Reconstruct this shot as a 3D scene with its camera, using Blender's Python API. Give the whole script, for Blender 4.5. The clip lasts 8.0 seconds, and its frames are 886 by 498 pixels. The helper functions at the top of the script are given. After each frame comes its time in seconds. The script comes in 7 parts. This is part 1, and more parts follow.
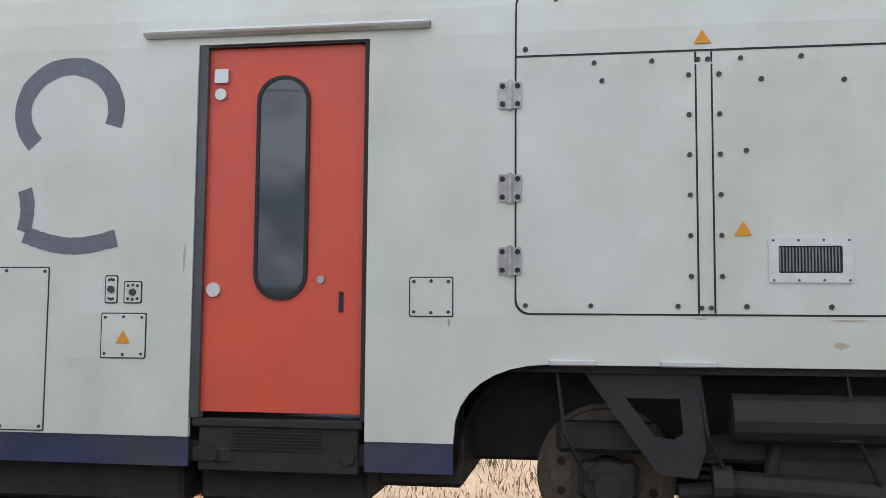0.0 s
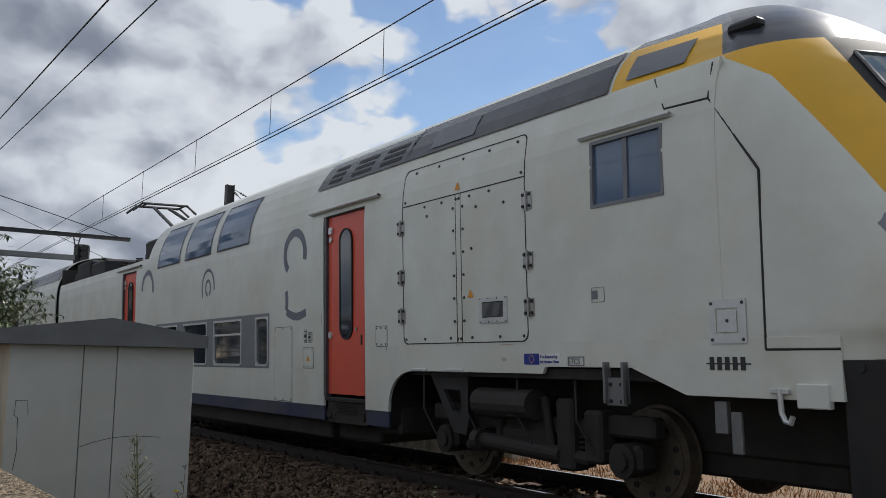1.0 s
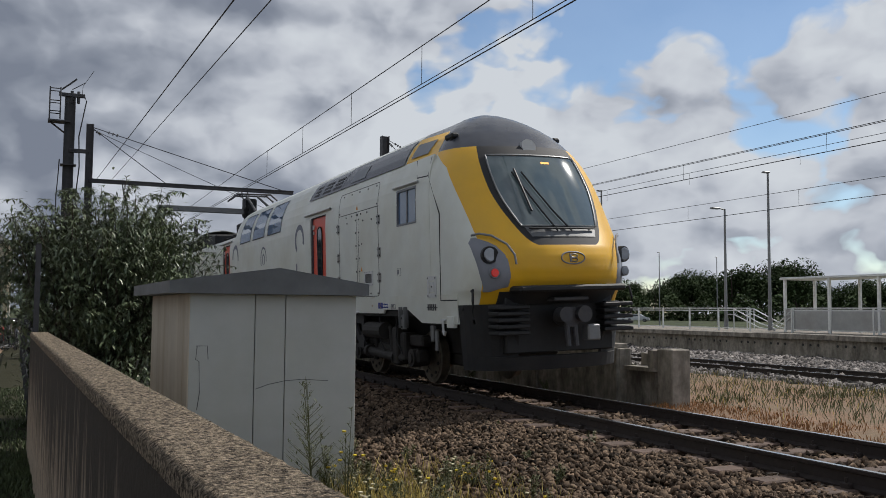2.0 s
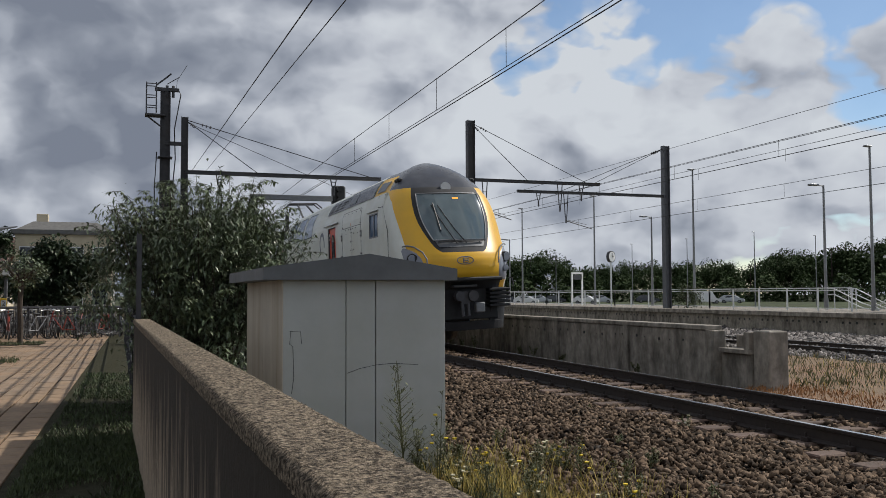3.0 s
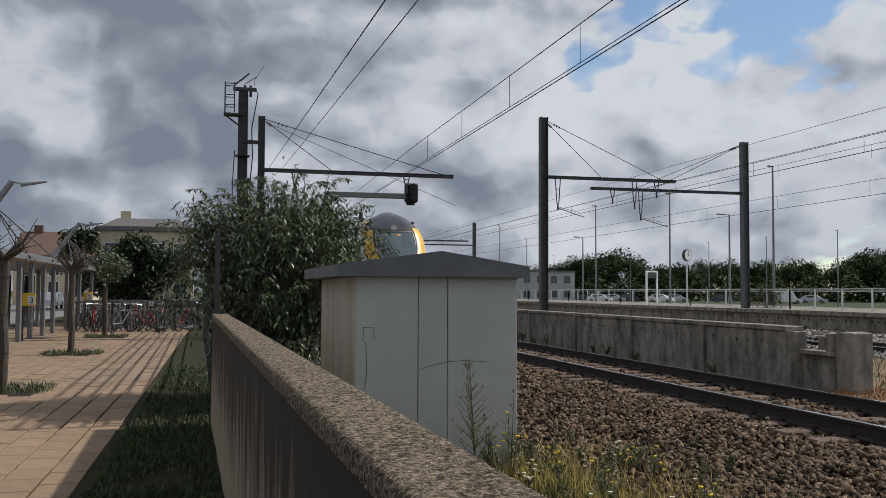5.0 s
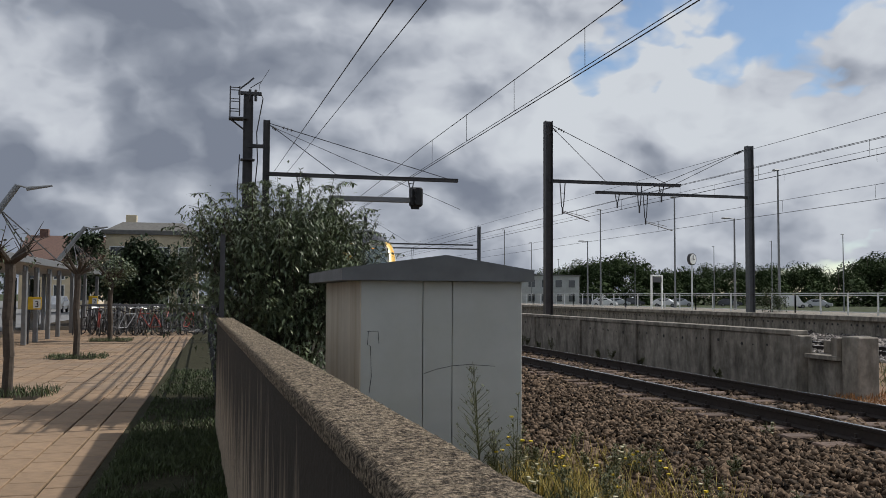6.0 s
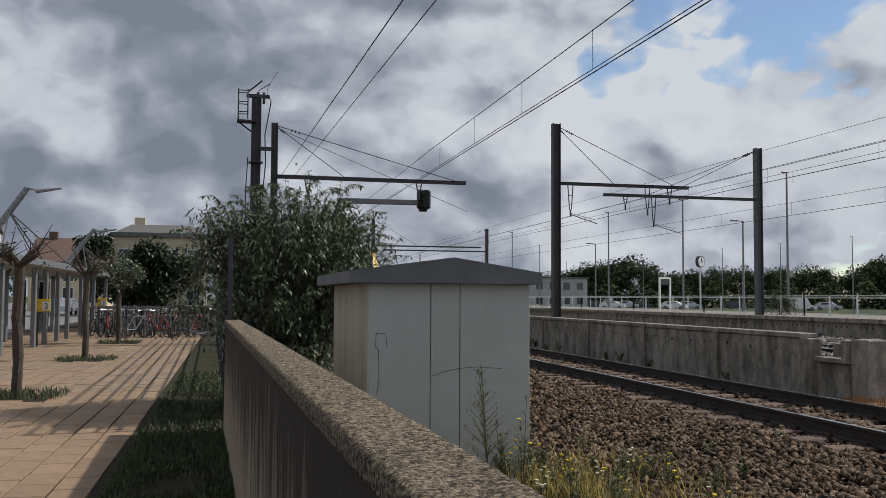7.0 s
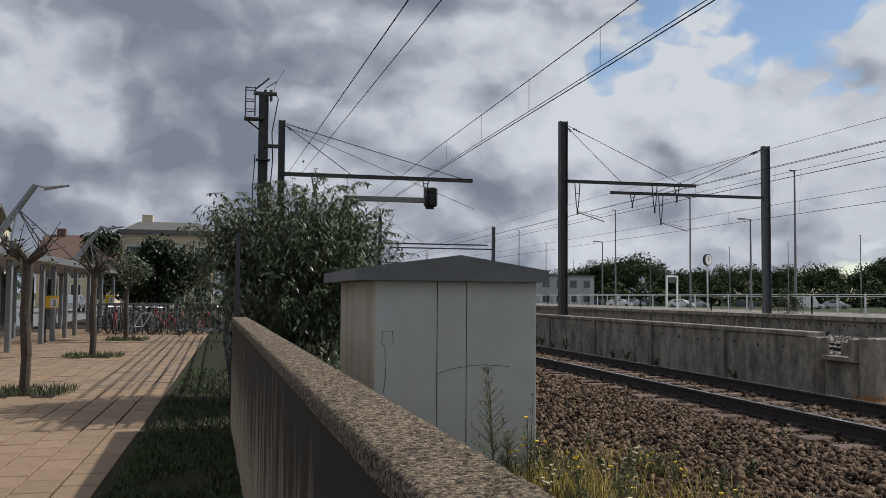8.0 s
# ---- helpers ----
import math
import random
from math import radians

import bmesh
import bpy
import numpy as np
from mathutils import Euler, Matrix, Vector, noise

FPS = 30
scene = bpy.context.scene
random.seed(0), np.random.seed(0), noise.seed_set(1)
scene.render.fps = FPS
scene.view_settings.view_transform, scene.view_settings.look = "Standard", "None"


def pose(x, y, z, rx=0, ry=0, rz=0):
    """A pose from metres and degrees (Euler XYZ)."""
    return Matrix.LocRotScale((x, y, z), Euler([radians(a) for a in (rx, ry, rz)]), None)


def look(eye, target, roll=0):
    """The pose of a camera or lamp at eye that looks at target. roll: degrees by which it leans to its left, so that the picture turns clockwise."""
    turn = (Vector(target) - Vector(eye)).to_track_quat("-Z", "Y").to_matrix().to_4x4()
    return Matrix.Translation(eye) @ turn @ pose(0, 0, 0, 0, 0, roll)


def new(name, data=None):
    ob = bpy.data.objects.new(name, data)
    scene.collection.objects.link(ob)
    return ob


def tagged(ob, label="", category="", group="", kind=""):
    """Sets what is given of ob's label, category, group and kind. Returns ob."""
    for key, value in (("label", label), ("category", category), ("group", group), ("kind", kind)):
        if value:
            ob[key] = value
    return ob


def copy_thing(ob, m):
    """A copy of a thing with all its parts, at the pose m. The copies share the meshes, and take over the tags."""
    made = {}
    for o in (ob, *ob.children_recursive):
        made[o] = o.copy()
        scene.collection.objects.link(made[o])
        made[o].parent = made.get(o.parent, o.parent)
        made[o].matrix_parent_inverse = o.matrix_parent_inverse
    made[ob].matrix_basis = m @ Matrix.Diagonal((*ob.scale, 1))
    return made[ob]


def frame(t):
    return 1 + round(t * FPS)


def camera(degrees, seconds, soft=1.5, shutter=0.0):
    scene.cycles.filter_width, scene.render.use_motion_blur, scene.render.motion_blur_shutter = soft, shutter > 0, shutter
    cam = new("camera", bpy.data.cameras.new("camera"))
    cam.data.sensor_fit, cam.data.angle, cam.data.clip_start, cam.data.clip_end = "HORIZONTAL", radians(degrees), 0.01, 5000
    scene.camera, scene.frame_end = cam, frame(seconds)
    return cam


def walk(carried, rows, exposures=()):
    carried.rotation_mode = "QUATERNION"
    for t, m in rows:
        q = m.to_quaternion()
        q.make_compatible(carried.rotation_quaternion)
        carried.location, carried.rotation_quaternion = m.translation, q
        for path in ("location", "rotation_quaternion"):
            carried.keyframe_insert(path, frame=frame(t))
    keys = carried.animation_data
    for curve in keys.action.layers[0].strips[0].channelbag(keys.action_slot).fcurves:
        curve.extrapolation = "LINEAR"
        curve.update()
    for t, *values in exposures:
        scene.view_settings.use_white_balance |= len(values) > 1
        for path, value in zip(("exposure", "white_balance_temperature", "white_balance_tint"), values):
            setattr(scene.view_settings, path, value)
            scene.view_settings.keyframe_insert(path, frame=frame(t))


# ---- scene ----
EYE = (0.0, 0.0, 1.33)
cam = camera(52.2, 8.0, soft=0.8)
# seconds, heading, tilt, lean: the film maker stands by the wall and turns after the train
TURNS = [
    (0.0, -81.44, 6.68, -0.74),
    (0.2, -66.13, 6.85, -0.90),
    (0.3, -59.94, 6.76, -0.74),
    (0.4, -54.79, 6.97, -0.55),
    (0.5, -49.84, 7.17, -0.35),
    (0.6, -45.70, 7.05, -0.35),
    (0.7, -41.79, 7.38, -0.12),
    (0.8, -38.77, 7.51, -0.31),
    (1.0, -33.99, 7.42, -0.82),
    (1.2, -30.84, 6.76, -1.17),
    (2.3, -22.40, 3.36, 0.05),
    (2.5, -21.10, 3.28, 0.27),
    (3.0, -18.57, 2.89, 0.20),
    (3.5, -17.03, 2.59, 0.10),
    (4.0, -15.55, 2.59, 0.02),
    (4.5, -14.51, 2.64, -0.16),
    (6.0, -13.72, 2.97, -0.31),
    (6.5, -13.49, 3.12, -0.32),
    (7.0, -13.23, 3.12, -0.34),
    (7.5, -13.02, 3.06, -0.36),
    (8.0, -12.81, 2.97, -0.47),
]
walk(cam, [(t, pose(*EYE, 90 + tilt, lean, head)) for t, head, tilt, lean in TURNS],
     exposures=[(0.0, 1.26), (0.5, 0.98), (0.8, 0.37), (1.0, 0.00), (1.2, -0.20), (2.5, -0.18), (8.0, -0.18)])

# ---- world and sun ----
CLOUD_SHIFT = (0.0, 0.0, 0.0)
PUFF = 0.80
SUN = Vector((0.72, 0.10, 0.74)).normalized()


def nodes_of(block):
    block.use_nodes = True
    tree = block.node_tree
    tree.nodes.clear()
    return tree


def link(tree, a, out, b, inp):
    tree.links.new(a.outputs[out], b.inputs[inp])


def node(tree, kind, **inputs):
    n = tree.nodes.new(kind)
    for key, value in inputs.items():
        n.inputs[key.replace("_", " ")].default_value = value
    return n


def ramp(tree, stops, interpolation="LINEAR"):
    n = tree.nodes.new("ShaderNodeValToRGB")
    n.color_ramp.interpolation = interpolation
    while len(n.color_ramp.elements) < len(stops):
        n.color_ramp.elements.new(0.5)
    for e, (p, c) in zip(n.color_ramp.elements, stops):
        e.position, e.color = p, (*c, 1) if len(c) == 3 else (c[0], c[0], c[0], 1)
    return n


def calc(tree, op, a=None, b=None):
    n = tree.nodes.new("ShaderNodeMath")
    n.operation = op
    for i, v in enumerate((a, b)):
        if isinstance(v, (int, float)):
            n.inputs[i].default_value = v
        elif v is not None:
            tree.links.new(v, n.inputs[i])
    return n.outputs[0]


def make_world():
    world = bpy.data.worlds.new("sky")
    scene.world = world
    tree = nodes_of(world)
    out = tree.nodes.new("ShaderNodeOutputWorld")
    bg = node(tree, "ShaderNodeBackground", Strength=0.12)
    sky = tree.nodes.new("ShaderNodeTexSky")
    sky.sky_type, sky.sun_disc = "NISHITA", False
    sky.sun_elevation = math.asin(SUN.z)
    sky.sun_rotation = math.atan2(SUN.x, SUN.y)
    sky.air_density, sky.dust_density, sky.ozone_density = 1.0, 0.1, 2.5
    coord = tree.nodes.new("ShaderNodeTexCoord")
    split = tree.nodes.new("ShaderNodeSeparateXYZ")
    link(tree, coord, "Generated", split, 0)
    # heaped clouds: rounded puffs on broad banks, lit from the sun's side, dense over the town and broken above the tracks
    scaled = tree.nodes.new("ShaderNodeMapping")
    scaled.inputs["Scale"].default_value = (1.0, 1.0, 1.5)
    scaled.inputs["Location"].default_value = CLOUD_SHIFT
    link(tree, coord, "Generated", scaled, 0)
    warp = node(tree, "ShaderNodeTexNoise", Scale=9.0, Detail=3.0, Roughness=0.55)
    link(tree, scaled, 0, warp, "Vector")
    bend = tree.nodes.new("ShaderNodeVectorMath")
    bend.operation = "MULTIPLY_ADD"
    bend.inputs[1].default_value = (0.07, 0.07, 0.07)
    link(tree, warp, "Color", bend, 0)
    link(tree, scaled, 0, bend, 2)

    def heap(offset):
        move = tree.nodes.new("ShaderNodeVectorMath")
        move.inputs[1].default_value = offset
        link(tree, bend, 0, move, 0)
        broad = node(tree, "ShaderNodeTexNoise", Scale=4.2, Detail=3.0, Roughness=0.45, Distortion=0.0)
        link(tree, move, 0, broad, "Vector")
        puff = node(tree, "ShaderNodeTexVoronoi", Scale=7.5, Detail=3.0, Roughness=0.42, Lacunarity=2.3)
        puff.feature = "SMOOTH_F1"
        puff.inputs["Smoothness"].default_value = 0.35
        puff.normalize = True
        link(tree, move, 0, puff, "Vector")
        fine = node(tree, "ShaderNodeTexNoise", Scale=30.0, Detail=6.0, Roughness=0.6)
        link(tree, move, 0, fine, "Vector")
        lumps = calc(tree, "MULTIPLY", calc(tree, "SUBTRACT", 0.42, puff.outputs["Distance"]), PUFF)
        frayed = calc(tree, "MULTIPLY", calc(tree, "SUBTRACT", fine.outputs[0], 0.5), 0.045)
        return calc(tree, "ADD", calc(tree, "ADD", broad.outputs[0], lumps), frayed)
    bias = calc(tree, "MULTIPLY", calc(tree, "SUBTRACT", 0.44, calc(tree, "MAXIMUM", split.outputs[0], 0.0)), 0.34)
    bank = calc(tree, "MULTIPLY", calc(tree, "MAXIMUM", calc(tree, "SUBTRACT", 0.34, calc(tree, "ABSOLUTE", calc(tree, "ADD", split.outputs[0], 0.12))), 0.0), 0.38)
    low = calc(tree, "MULTIPLY", calc(tree, "MAXIMUM", calc(tree, "SUBTRACT", 0.18, split.outputs[2]), 0.0), 0.55)
    dens = calc(tree, "ADD", calc(tree, "ADD", heap((0, 0, 0)), bias), low)
    towards = calc(tree, "ADD", calc(tree, "ADD", heap((0.024, 0.0, 0.036)), bias), low)
    cover = ramp(tree, [(0.485, (0.08,)), (0.515, (0.55,)), (0.535, (1.0,))])
    tree.links.new(dens, cover.inputs[0])
    lit = calc(tree, "MULTIPLY", calc(tree, "SUBTRACT", dens, towards), 2.1)
    thick = calc(tree, "SUBTRACT", calc(tree, "ADD", calc(tree, "MULTIPLY", dens, 0.75), bank), lit)
    tone = ramp(tree, [(0.30, (5.8, 6.15, 6.6)), (0.47, (4.9, 5.2, 5.75)), (0.60, (3.6, 3.9, 4.5)), (0.74, (2.5, 2.78, 3.35)), (0.90, (1.8, 2.05, 2.6))])
    tree.links.new(thick, tone.inputs[0])
    mix = tree.nodes.new("ShaderNodeMix")
    mix.data_type = "RGBA"
    tree.links.new(cover.outputs[0], mix.inputs[0])
    tree.links.new(sky.outputs[0], mix.inputs[6])
    tree.links.new(tone.outputs[0], mix.inputs[7])
    tree.links.new(mix.outputs[2], bg.inputs[0])
    tree.links.new(bg.outputs[0], out.inputs[0])
    lamp = bpy.data.lights.new("sun", "SUN")
    lamp.energy, lamp.angle, lamp.color = 4.3, radians(1.1), (1.0, 0.955, 0.89)
    ob = new("sun", lamp)
    ob.matrix_basis = look(SUN * 50, (0, 0, 0))


make_world()


# ---- materials ----
def material(name, colour, rough=0.6, metal=0.0, vary=0.12, grain=6.0, bump=0.0, bump_scale=60.0, stain=None, stain_scale=1.2,
             stain_amount=0.35, edge=(0.42, 0.68), streak=0.0, per_piece=0.0, spec=0.5, alpha_glow=None, drip=None):
    mat = bpy.data.materials.new(name)
    tree = nodes_of(mat)
    out = tree.nodes.new("ShaderNodeOutputMaterial")
    bsdf = node(tree, "ShaderNodeBsdfPrincipled", Roughness=rough, Metallic=metal)
    bsdf.inputs["Specular IOR Level"].default_value = spec
    coord = tree.nodes.new("ShaderNodeTexCoord")
    n1 = node(tree, "ShaderNodeTexNoise", Scale=grain, Detail=6.0, Roughness=0.6)
    link(tree, coord, "Object", n1, "Vector")
    lo = tuple(max(0, c * (1 - vary)) for c in colour)
    hi = tuple(min(1, c * (1 + vary)) for c in colour)
    r1 = ramp(tree, [(0.3, lo), (0.7, hi)])
    link(tree, n1, 0, r1, 0)
    col = r1.outputs[0]
    if stain:
        scale = tree.nodes.new("ShaderNodeMapping")
        scale.inputs["Scale"].default_value = (4.0, 4.0, 4.0 * streak) if streak else (1, 1, 1)
        link(tree, coord, "Object", scale, 0)
        n2 = node(tree, "ShaderNodeTexNoise", Scale=stain_scale, Detail=7.0, Roughness=0.62)
        link(tree, scale, 0, n2, "Vector")
        r2 = ramp(tree, [(edge[0], (0.0,)), (edge[1], (stain_amount,))])
        if drip:
            # runs of dirt from the top edge down
            tall = tree.nodes.new("ShaderNodeSeparateXYZ")
            link(tree, coord, "Object", tall, 0)
            reach = calc(tree, "MULTIPLY", calc(tree, "SUBTRACT", tall.outputs[2], drip[0]), drip[1])
            tree.links.new(calc(tree, "ADD", n2.outputs[0], reach), r2.inputs[0])
        else:
            link(tree, n2, 0, r2, 0)
        m = tree.nodes.new("ShaderNodeMix")
        m.data_type = "RGBA"
        link(tree, r2, 0, m, 0)
        tree.links.new(col, m.inputs[6])
        m.inputs[7].default_value = (*stain, 1)
        col = m.outputs[2]
    if per_piece:
        info = tree.nodes.new("ShaderNodeObjectInfo")
        geo = tree.nodes.new("ShaderNodeNewGeometry")
        both = calc(tree, "FRACT", calc(tree, "ADD", info.outputs["Random"], geo.outputs["Random Per Island"]))
        hsv = tree.nodes.new("ShaderNodeHueSaturation")
        tree.links.new(calc(tree, "ADD", calc(tree, "MULTIPLY", both, 2 * per_piece), 1 - per_piece), hsv.inputs["Value"])
        tree.links.new(col, hsv.inputs["Color"])
        col = hsv.outputs[0]
    tree.links.new(col, bsdf.inputs["Base Color"])
    if bump:
        n3 = node(tree, "ShaderNodeTexNoise", Scale=bump_scale, Detail=5.0, Roughness=0.6)
        link(tree, coord, "Object", n3, "Vector")
        b = node(tree, "ShaderNodeBump", Strength=bump, Distance=0.02)
        link(tree, n3, 0, b, "Height")
        link(tree, b, 0, bsdf, "Normal")
    if alpha_glow:
        bsdf.inputs["Emission Color"].default_value = (*alpha_glow[:3], 1)
        bsdf.inputs["Emission Strength"].default_value = alpha_glow[3]
    link(tree, bsdf, 0, out, 0)
    return mat

M = {}
M["white"] = material("train_white_paint", (0.665, 0.685, 0.635), 0.34, vary=0.07, grain=1.5, stain=(0.52, 0.50, 0.39), stain_scale=0.8, stain_amount=0.5, bump=0.02, bump_scale=9)
M["lamp_grey"] = material("lamp_panel_grey", (0.24, 0.255, 0.30), 0.4, vary=0.08, grain=4, stain=(0.15, 0.15, 0.16), stain_amount=0.4)
# windscreen base is lightened to stand for reflected sky and the daylit cab
M["screen"] = material("windscreen_glass", (0.085, 0.115, 0.125), 0.06, vary=0.25, grain=1.1, spec=0.9)
M["dash"] = material("dashboard_grey", (0.12, 0.125, 0.13), 0.5, vary=0.2, grain=5)
M["lens_pale"] = material("frosted_lens", (0.42, 0.43, 0.43), 0.25, vary=0.08)
M["grey_paint"] = material("grey_paint", (0.17, 0.18, 0.20), 0.45, vary=0.1, grain=3)
M["marking"] = material("grey_marking", (0.14, 0.15, 0.19), 0.5, vary=0.12, grain=14)
M["roof_grey"] = material("roof_grey_paint", (0.052, 0.055, 0.066), 0.26, vary=0.25, grain=1.6, stain=(0.10, 0.10, 0.11), stain_amount=0.5)
M["blue"] = material("dark_blue_paint", (0.025, 0.035, 0.085), 0.5, vary=0.2, grain=4, stain=(0.10, 0.09, 0.08), stain_amount=0.5)
M["red"] = material("red_door_paint", (0.70, 0.085, 0.045), 0.35, vary=0.06, grain=2.0, stain=(0.55, 0.12, 0.08), stain_amount=0.3)
M["yellow"] = material("yellow_paint", (0.76, 0.415, 0.016), 0.35, vary=0.06, grain=1.5, stain=(0.5, 0.33, 0.06), stain_amount=0.25)
M["black"] = material("black_rubber", (0.012, 0.012, 0.013), 0.6, vary=0.3, grain=10)
M["under"] = material("underframe_dark", (0.022, 0.020, 0.018), 0.75, vary=0.4, grain=5, stain=(0.03, 0.023, 0.018), stain_amount=0.5, bump=0.2)
M["skirt"] = material("dark_grey_bumper", (0.014, 0.0145, 0.017), 0.7, vary=0.2, grain=4, stain=(0.05, 0.045, 0.04), stain_amount=0.4)
M["steel"] = material("worn_steel", (0.42, 0.42, 0.42), 0.38, metal=0.8, vary=0.2, grain=12, stain=(0.2, 0.15, 0.1), stain_amount=0.4)
M["alu"] = material("pale_aluminium", (0.62, 0.63, 0.63), 0.4, metal=0.55, vary=0.08, grain=10)
M["wheel"] = material("wheel_steel", (0.13, 0.11, 0.085), 0.45, metal=0.5, vary=0.3, grain=9)
M["orange"] = material("warning_orange", (0.75, 0.30, 0.02), 0.5, vary=0.05)
M["sign_blue"] = material("blue_sign", (0.01, 0.03, 0.25), 0.5, vary=0.1)
M["ink"] = material("dark_ink", (0.03, 0.03, 0.035), 0.6, vary=0.1)
# sky reflected in and seen through the panes is put into this base blue
M["glass_blue"] = material("sky_tinted_glass", (0.085, 0.14, 0.23), 0.05, vary=0.25, grain=0.8, spec=0.6)
M["glass"] = material("train_window_glass", (0.02, 0.028, 0.04), 0.04, vary=0.2, grain=0.8, spec=0.9)
M["lamp_red"] = material("red_tail_lamp", (0.6, 0.02, 0.02), 0.2, alpha_glow=(1.0, 0.10, 0.08, 0.12))
M["lens"] = material("lamp_lens", (0.25, 0.27, 0.3), 0.06, metal=0.3, vary=0.2)
M["lit"] = material("amber_display", (0.5, 0.2, 0.02), 0.3, alpha_glow=(1.0, 0.42, 0.05, 1.3))
M["ballast"] = material("ballast_stone", (0.100, 0.069, 0.047), 0.95, spec=0.15, vary=0.55, grain=30, stain=(0.10, 0.080, 0.060), stain_amount=0.35, per_piece=0.95, bump=0.3, stain_scale=9)
M["ballast_grey"] = material("grey_ballast_stone", (0.17, 0.155, 0.145), 0.95, spec=0.15, vary=0.4, grain=20, per_piece=0.7)
M["earth"] = material("ballast_bed", (0.045, 0.034, 0.027), 0.95, vary=0.5, grain=26, stain=(0.12, 0.10, 0.075), stain_scale=2, bump=0.6, bump_scale=40)
M["field"] = material("rough_ground", (0.045, 0.05, 0.033), 0.95, spec=0.1, vary=0.35, grain=3, stain=(0.10, 0.13, 0.05), stain_amount=0.7, stain_scale=0.3, bump=0.4)
M["sleeper"] = material("timber_sleeper", (0.115, 0.072, 0.053), 0.85, vary=0.3, grain=9, stain=(0.06, 0.045, 0.035), stain_amount=0.6, bump=0.3, per_piece=0.2)
M["rail_side"] = material("rail_rust", (0.030, 0.022, 0.019), 0.7, metal=0.2, vary=0.3, grain=14)
M["rail_top"] = material("rail_head_polished", (0.55, 0.53, 0.5), 0.22, metal=1.0, vary=0.15, grain=7)
M["concrete"] = material("old_concrete", (0.30, 0.24, 0.175), 0.88, vary=0.28, grain=22, stain=(0.022, 0.019, 0.016), stain_scale=2.4, stain_amount=0.94, edge=(0.40, 0.66), streak=0.09, spec=0.2, bump=0.25, bump_scale=40, drip=(0.28, 0.40))
M["coping"] = material("lichen_concrete", (0.35, 0.28, 0.20), 0.95, spec=0.15, vary=0.7, grain=120, stain=(0.032, 0.026, 0.021), stain_scale=85, stain_amount=0.92, edge=(0.40, 0.60), bump=1.0, bump_scale=150)
M["hut"] = material("hut_grey_panel", (0.445, 0.45, 0.42), 0.6, vary=0.05, grain=3, stain=(0.36, 0.36, 0.30), stain_scale=0.9, stain_amount=0.5, bump=0.03)
M["hut_side"] = material("hut_beige_panel", (0.50, 0.44, 0.35), 0.7, vary=0.08, grain=3, stain=(0.30, 0.22, 0.13), stain_scale=0.9, stain_amount=0.5, streak=0.09)
M["hut_roof"] = material("hut_roof_grey", (0.15, 0.155, 0.16), 0.7, vary=0.12, grain=5, stain=(0.07, 0.07, 0.065), stain_amount=0.5)
M["mast"] = material("mast_steel", (0.055, 0.055, 0.06), 0.6, metal=0.3, vary=0.25, grain=6, stain=(0.12, 0.11, 0.10), stain_amount=0.3)
M["mast_grey"] = material("grey_mast_paint", (0.11, 0.115, 0.125), 0.6, metal=0.3, vary=0.2, grain=5)
M["galv"] = material("galvanised_steel", (0.21, 0.215, 0.22), 0.5, metal=0.5, vary=0.12, grain=8)
M["wire"] = material("wire", (0.03, 0.03, 0.032), 0.6, metal=0.3)
M["paver"] = material("paving_slab", (0.25, 0.168, 0.102), 0.85, vary=0.16, grain=9, stain=(0.19, 0.15, 0.115), stain_amount=0.6, stain_scale=0.7, per_piece=0.12, bump=0.2)
M["paver_far"] = material("paving_far", (0.50, 0.37, 0.25), 0.88, vary=0.2, grain=2.2, stain=(0.38, 0.31, 0.25), stain_amount=0.6, stain_scale=0.5)
M["joint"] = material("paving_joint", (0.045, 0.036, 0.026), 0.95, spec=0.1, vary=0.3, grain=20)
M["soil"] = material("dark_soil", (0.035, 0.034, 0.020), 0.95, spec=0.1, vary=0.4, grain=20, bump=0.4)
M["grass"] = material("grass_blades", (0.050, 0.068, 0.024), 0.7, vary=0.4, grain=3, per_piece=0.35)
M["dry"] = material("dry_grass", (0.52, 0.41, 0.12), 0.8, vary=0.35, grain=2, per_piece=0.35)
M["orange_straw"] = material("sunburnt_straw", (0.30, 0.15, 0.06), 0.9, vary=0.35, grain=3, per_piece=0.4)
M["straw"] = material("straw_ground", (0.19, 0.11, 0.058), 0.9, vary=0.45, grain=14, stain=(0.12, 0.10, 0.055), stain_amount=0.6, stain_scale=0.8, bump=0.4)
M["leaf"] = material("bush_leaf", (0.125, 0.155, 0.085), 0.45, vary=0.35, grain=2, per_piece=0.45)
M["leaf_dark"] = material("tree_leaf", (0.035, 0.055, 0.022), 0.6, vary=0.35, grain=2, per_piece=0.45)
M["leaf_far"] = material("far_leaf", (0.055, 0.08, 0.035), 0.95, vary=0.25, grain=0.2, per_piece=0.25, spec=0.1)
M["weed"] = material("weed_stem", (0.10, 0.105, 0.04), 0.7, vary=0.35, grain=4, per_piece=0.3)
M["flower"] = material("yellow_flower", (0.75, 0.55, 0.03), 0.6, vary=0.2)
M["pale_flower"] = material("pale_seed_head", (0.60, 0.55, 0.38), 0.7, vary=0.2)
M["bark"] = material("bark", (0.065, 0.05, 0.038), 0.9, vary=0.35, grain=12, bump=0.5)
M["asphalt"] = material("asphalt", (0.16, 0.16, 0.16), 0.85, vary=0.15, grain=12, stain=(0.2, 0.2, 0.2))
M["brick_wall"] = material("cream_render", (0.55, 0.47, 0.33), 0.85, vary=0.1, grain=2)
M["tile"] = material("roof_tile", (0.12, 0.07, 0.055), 0.8, vary=0.25, grain=6)
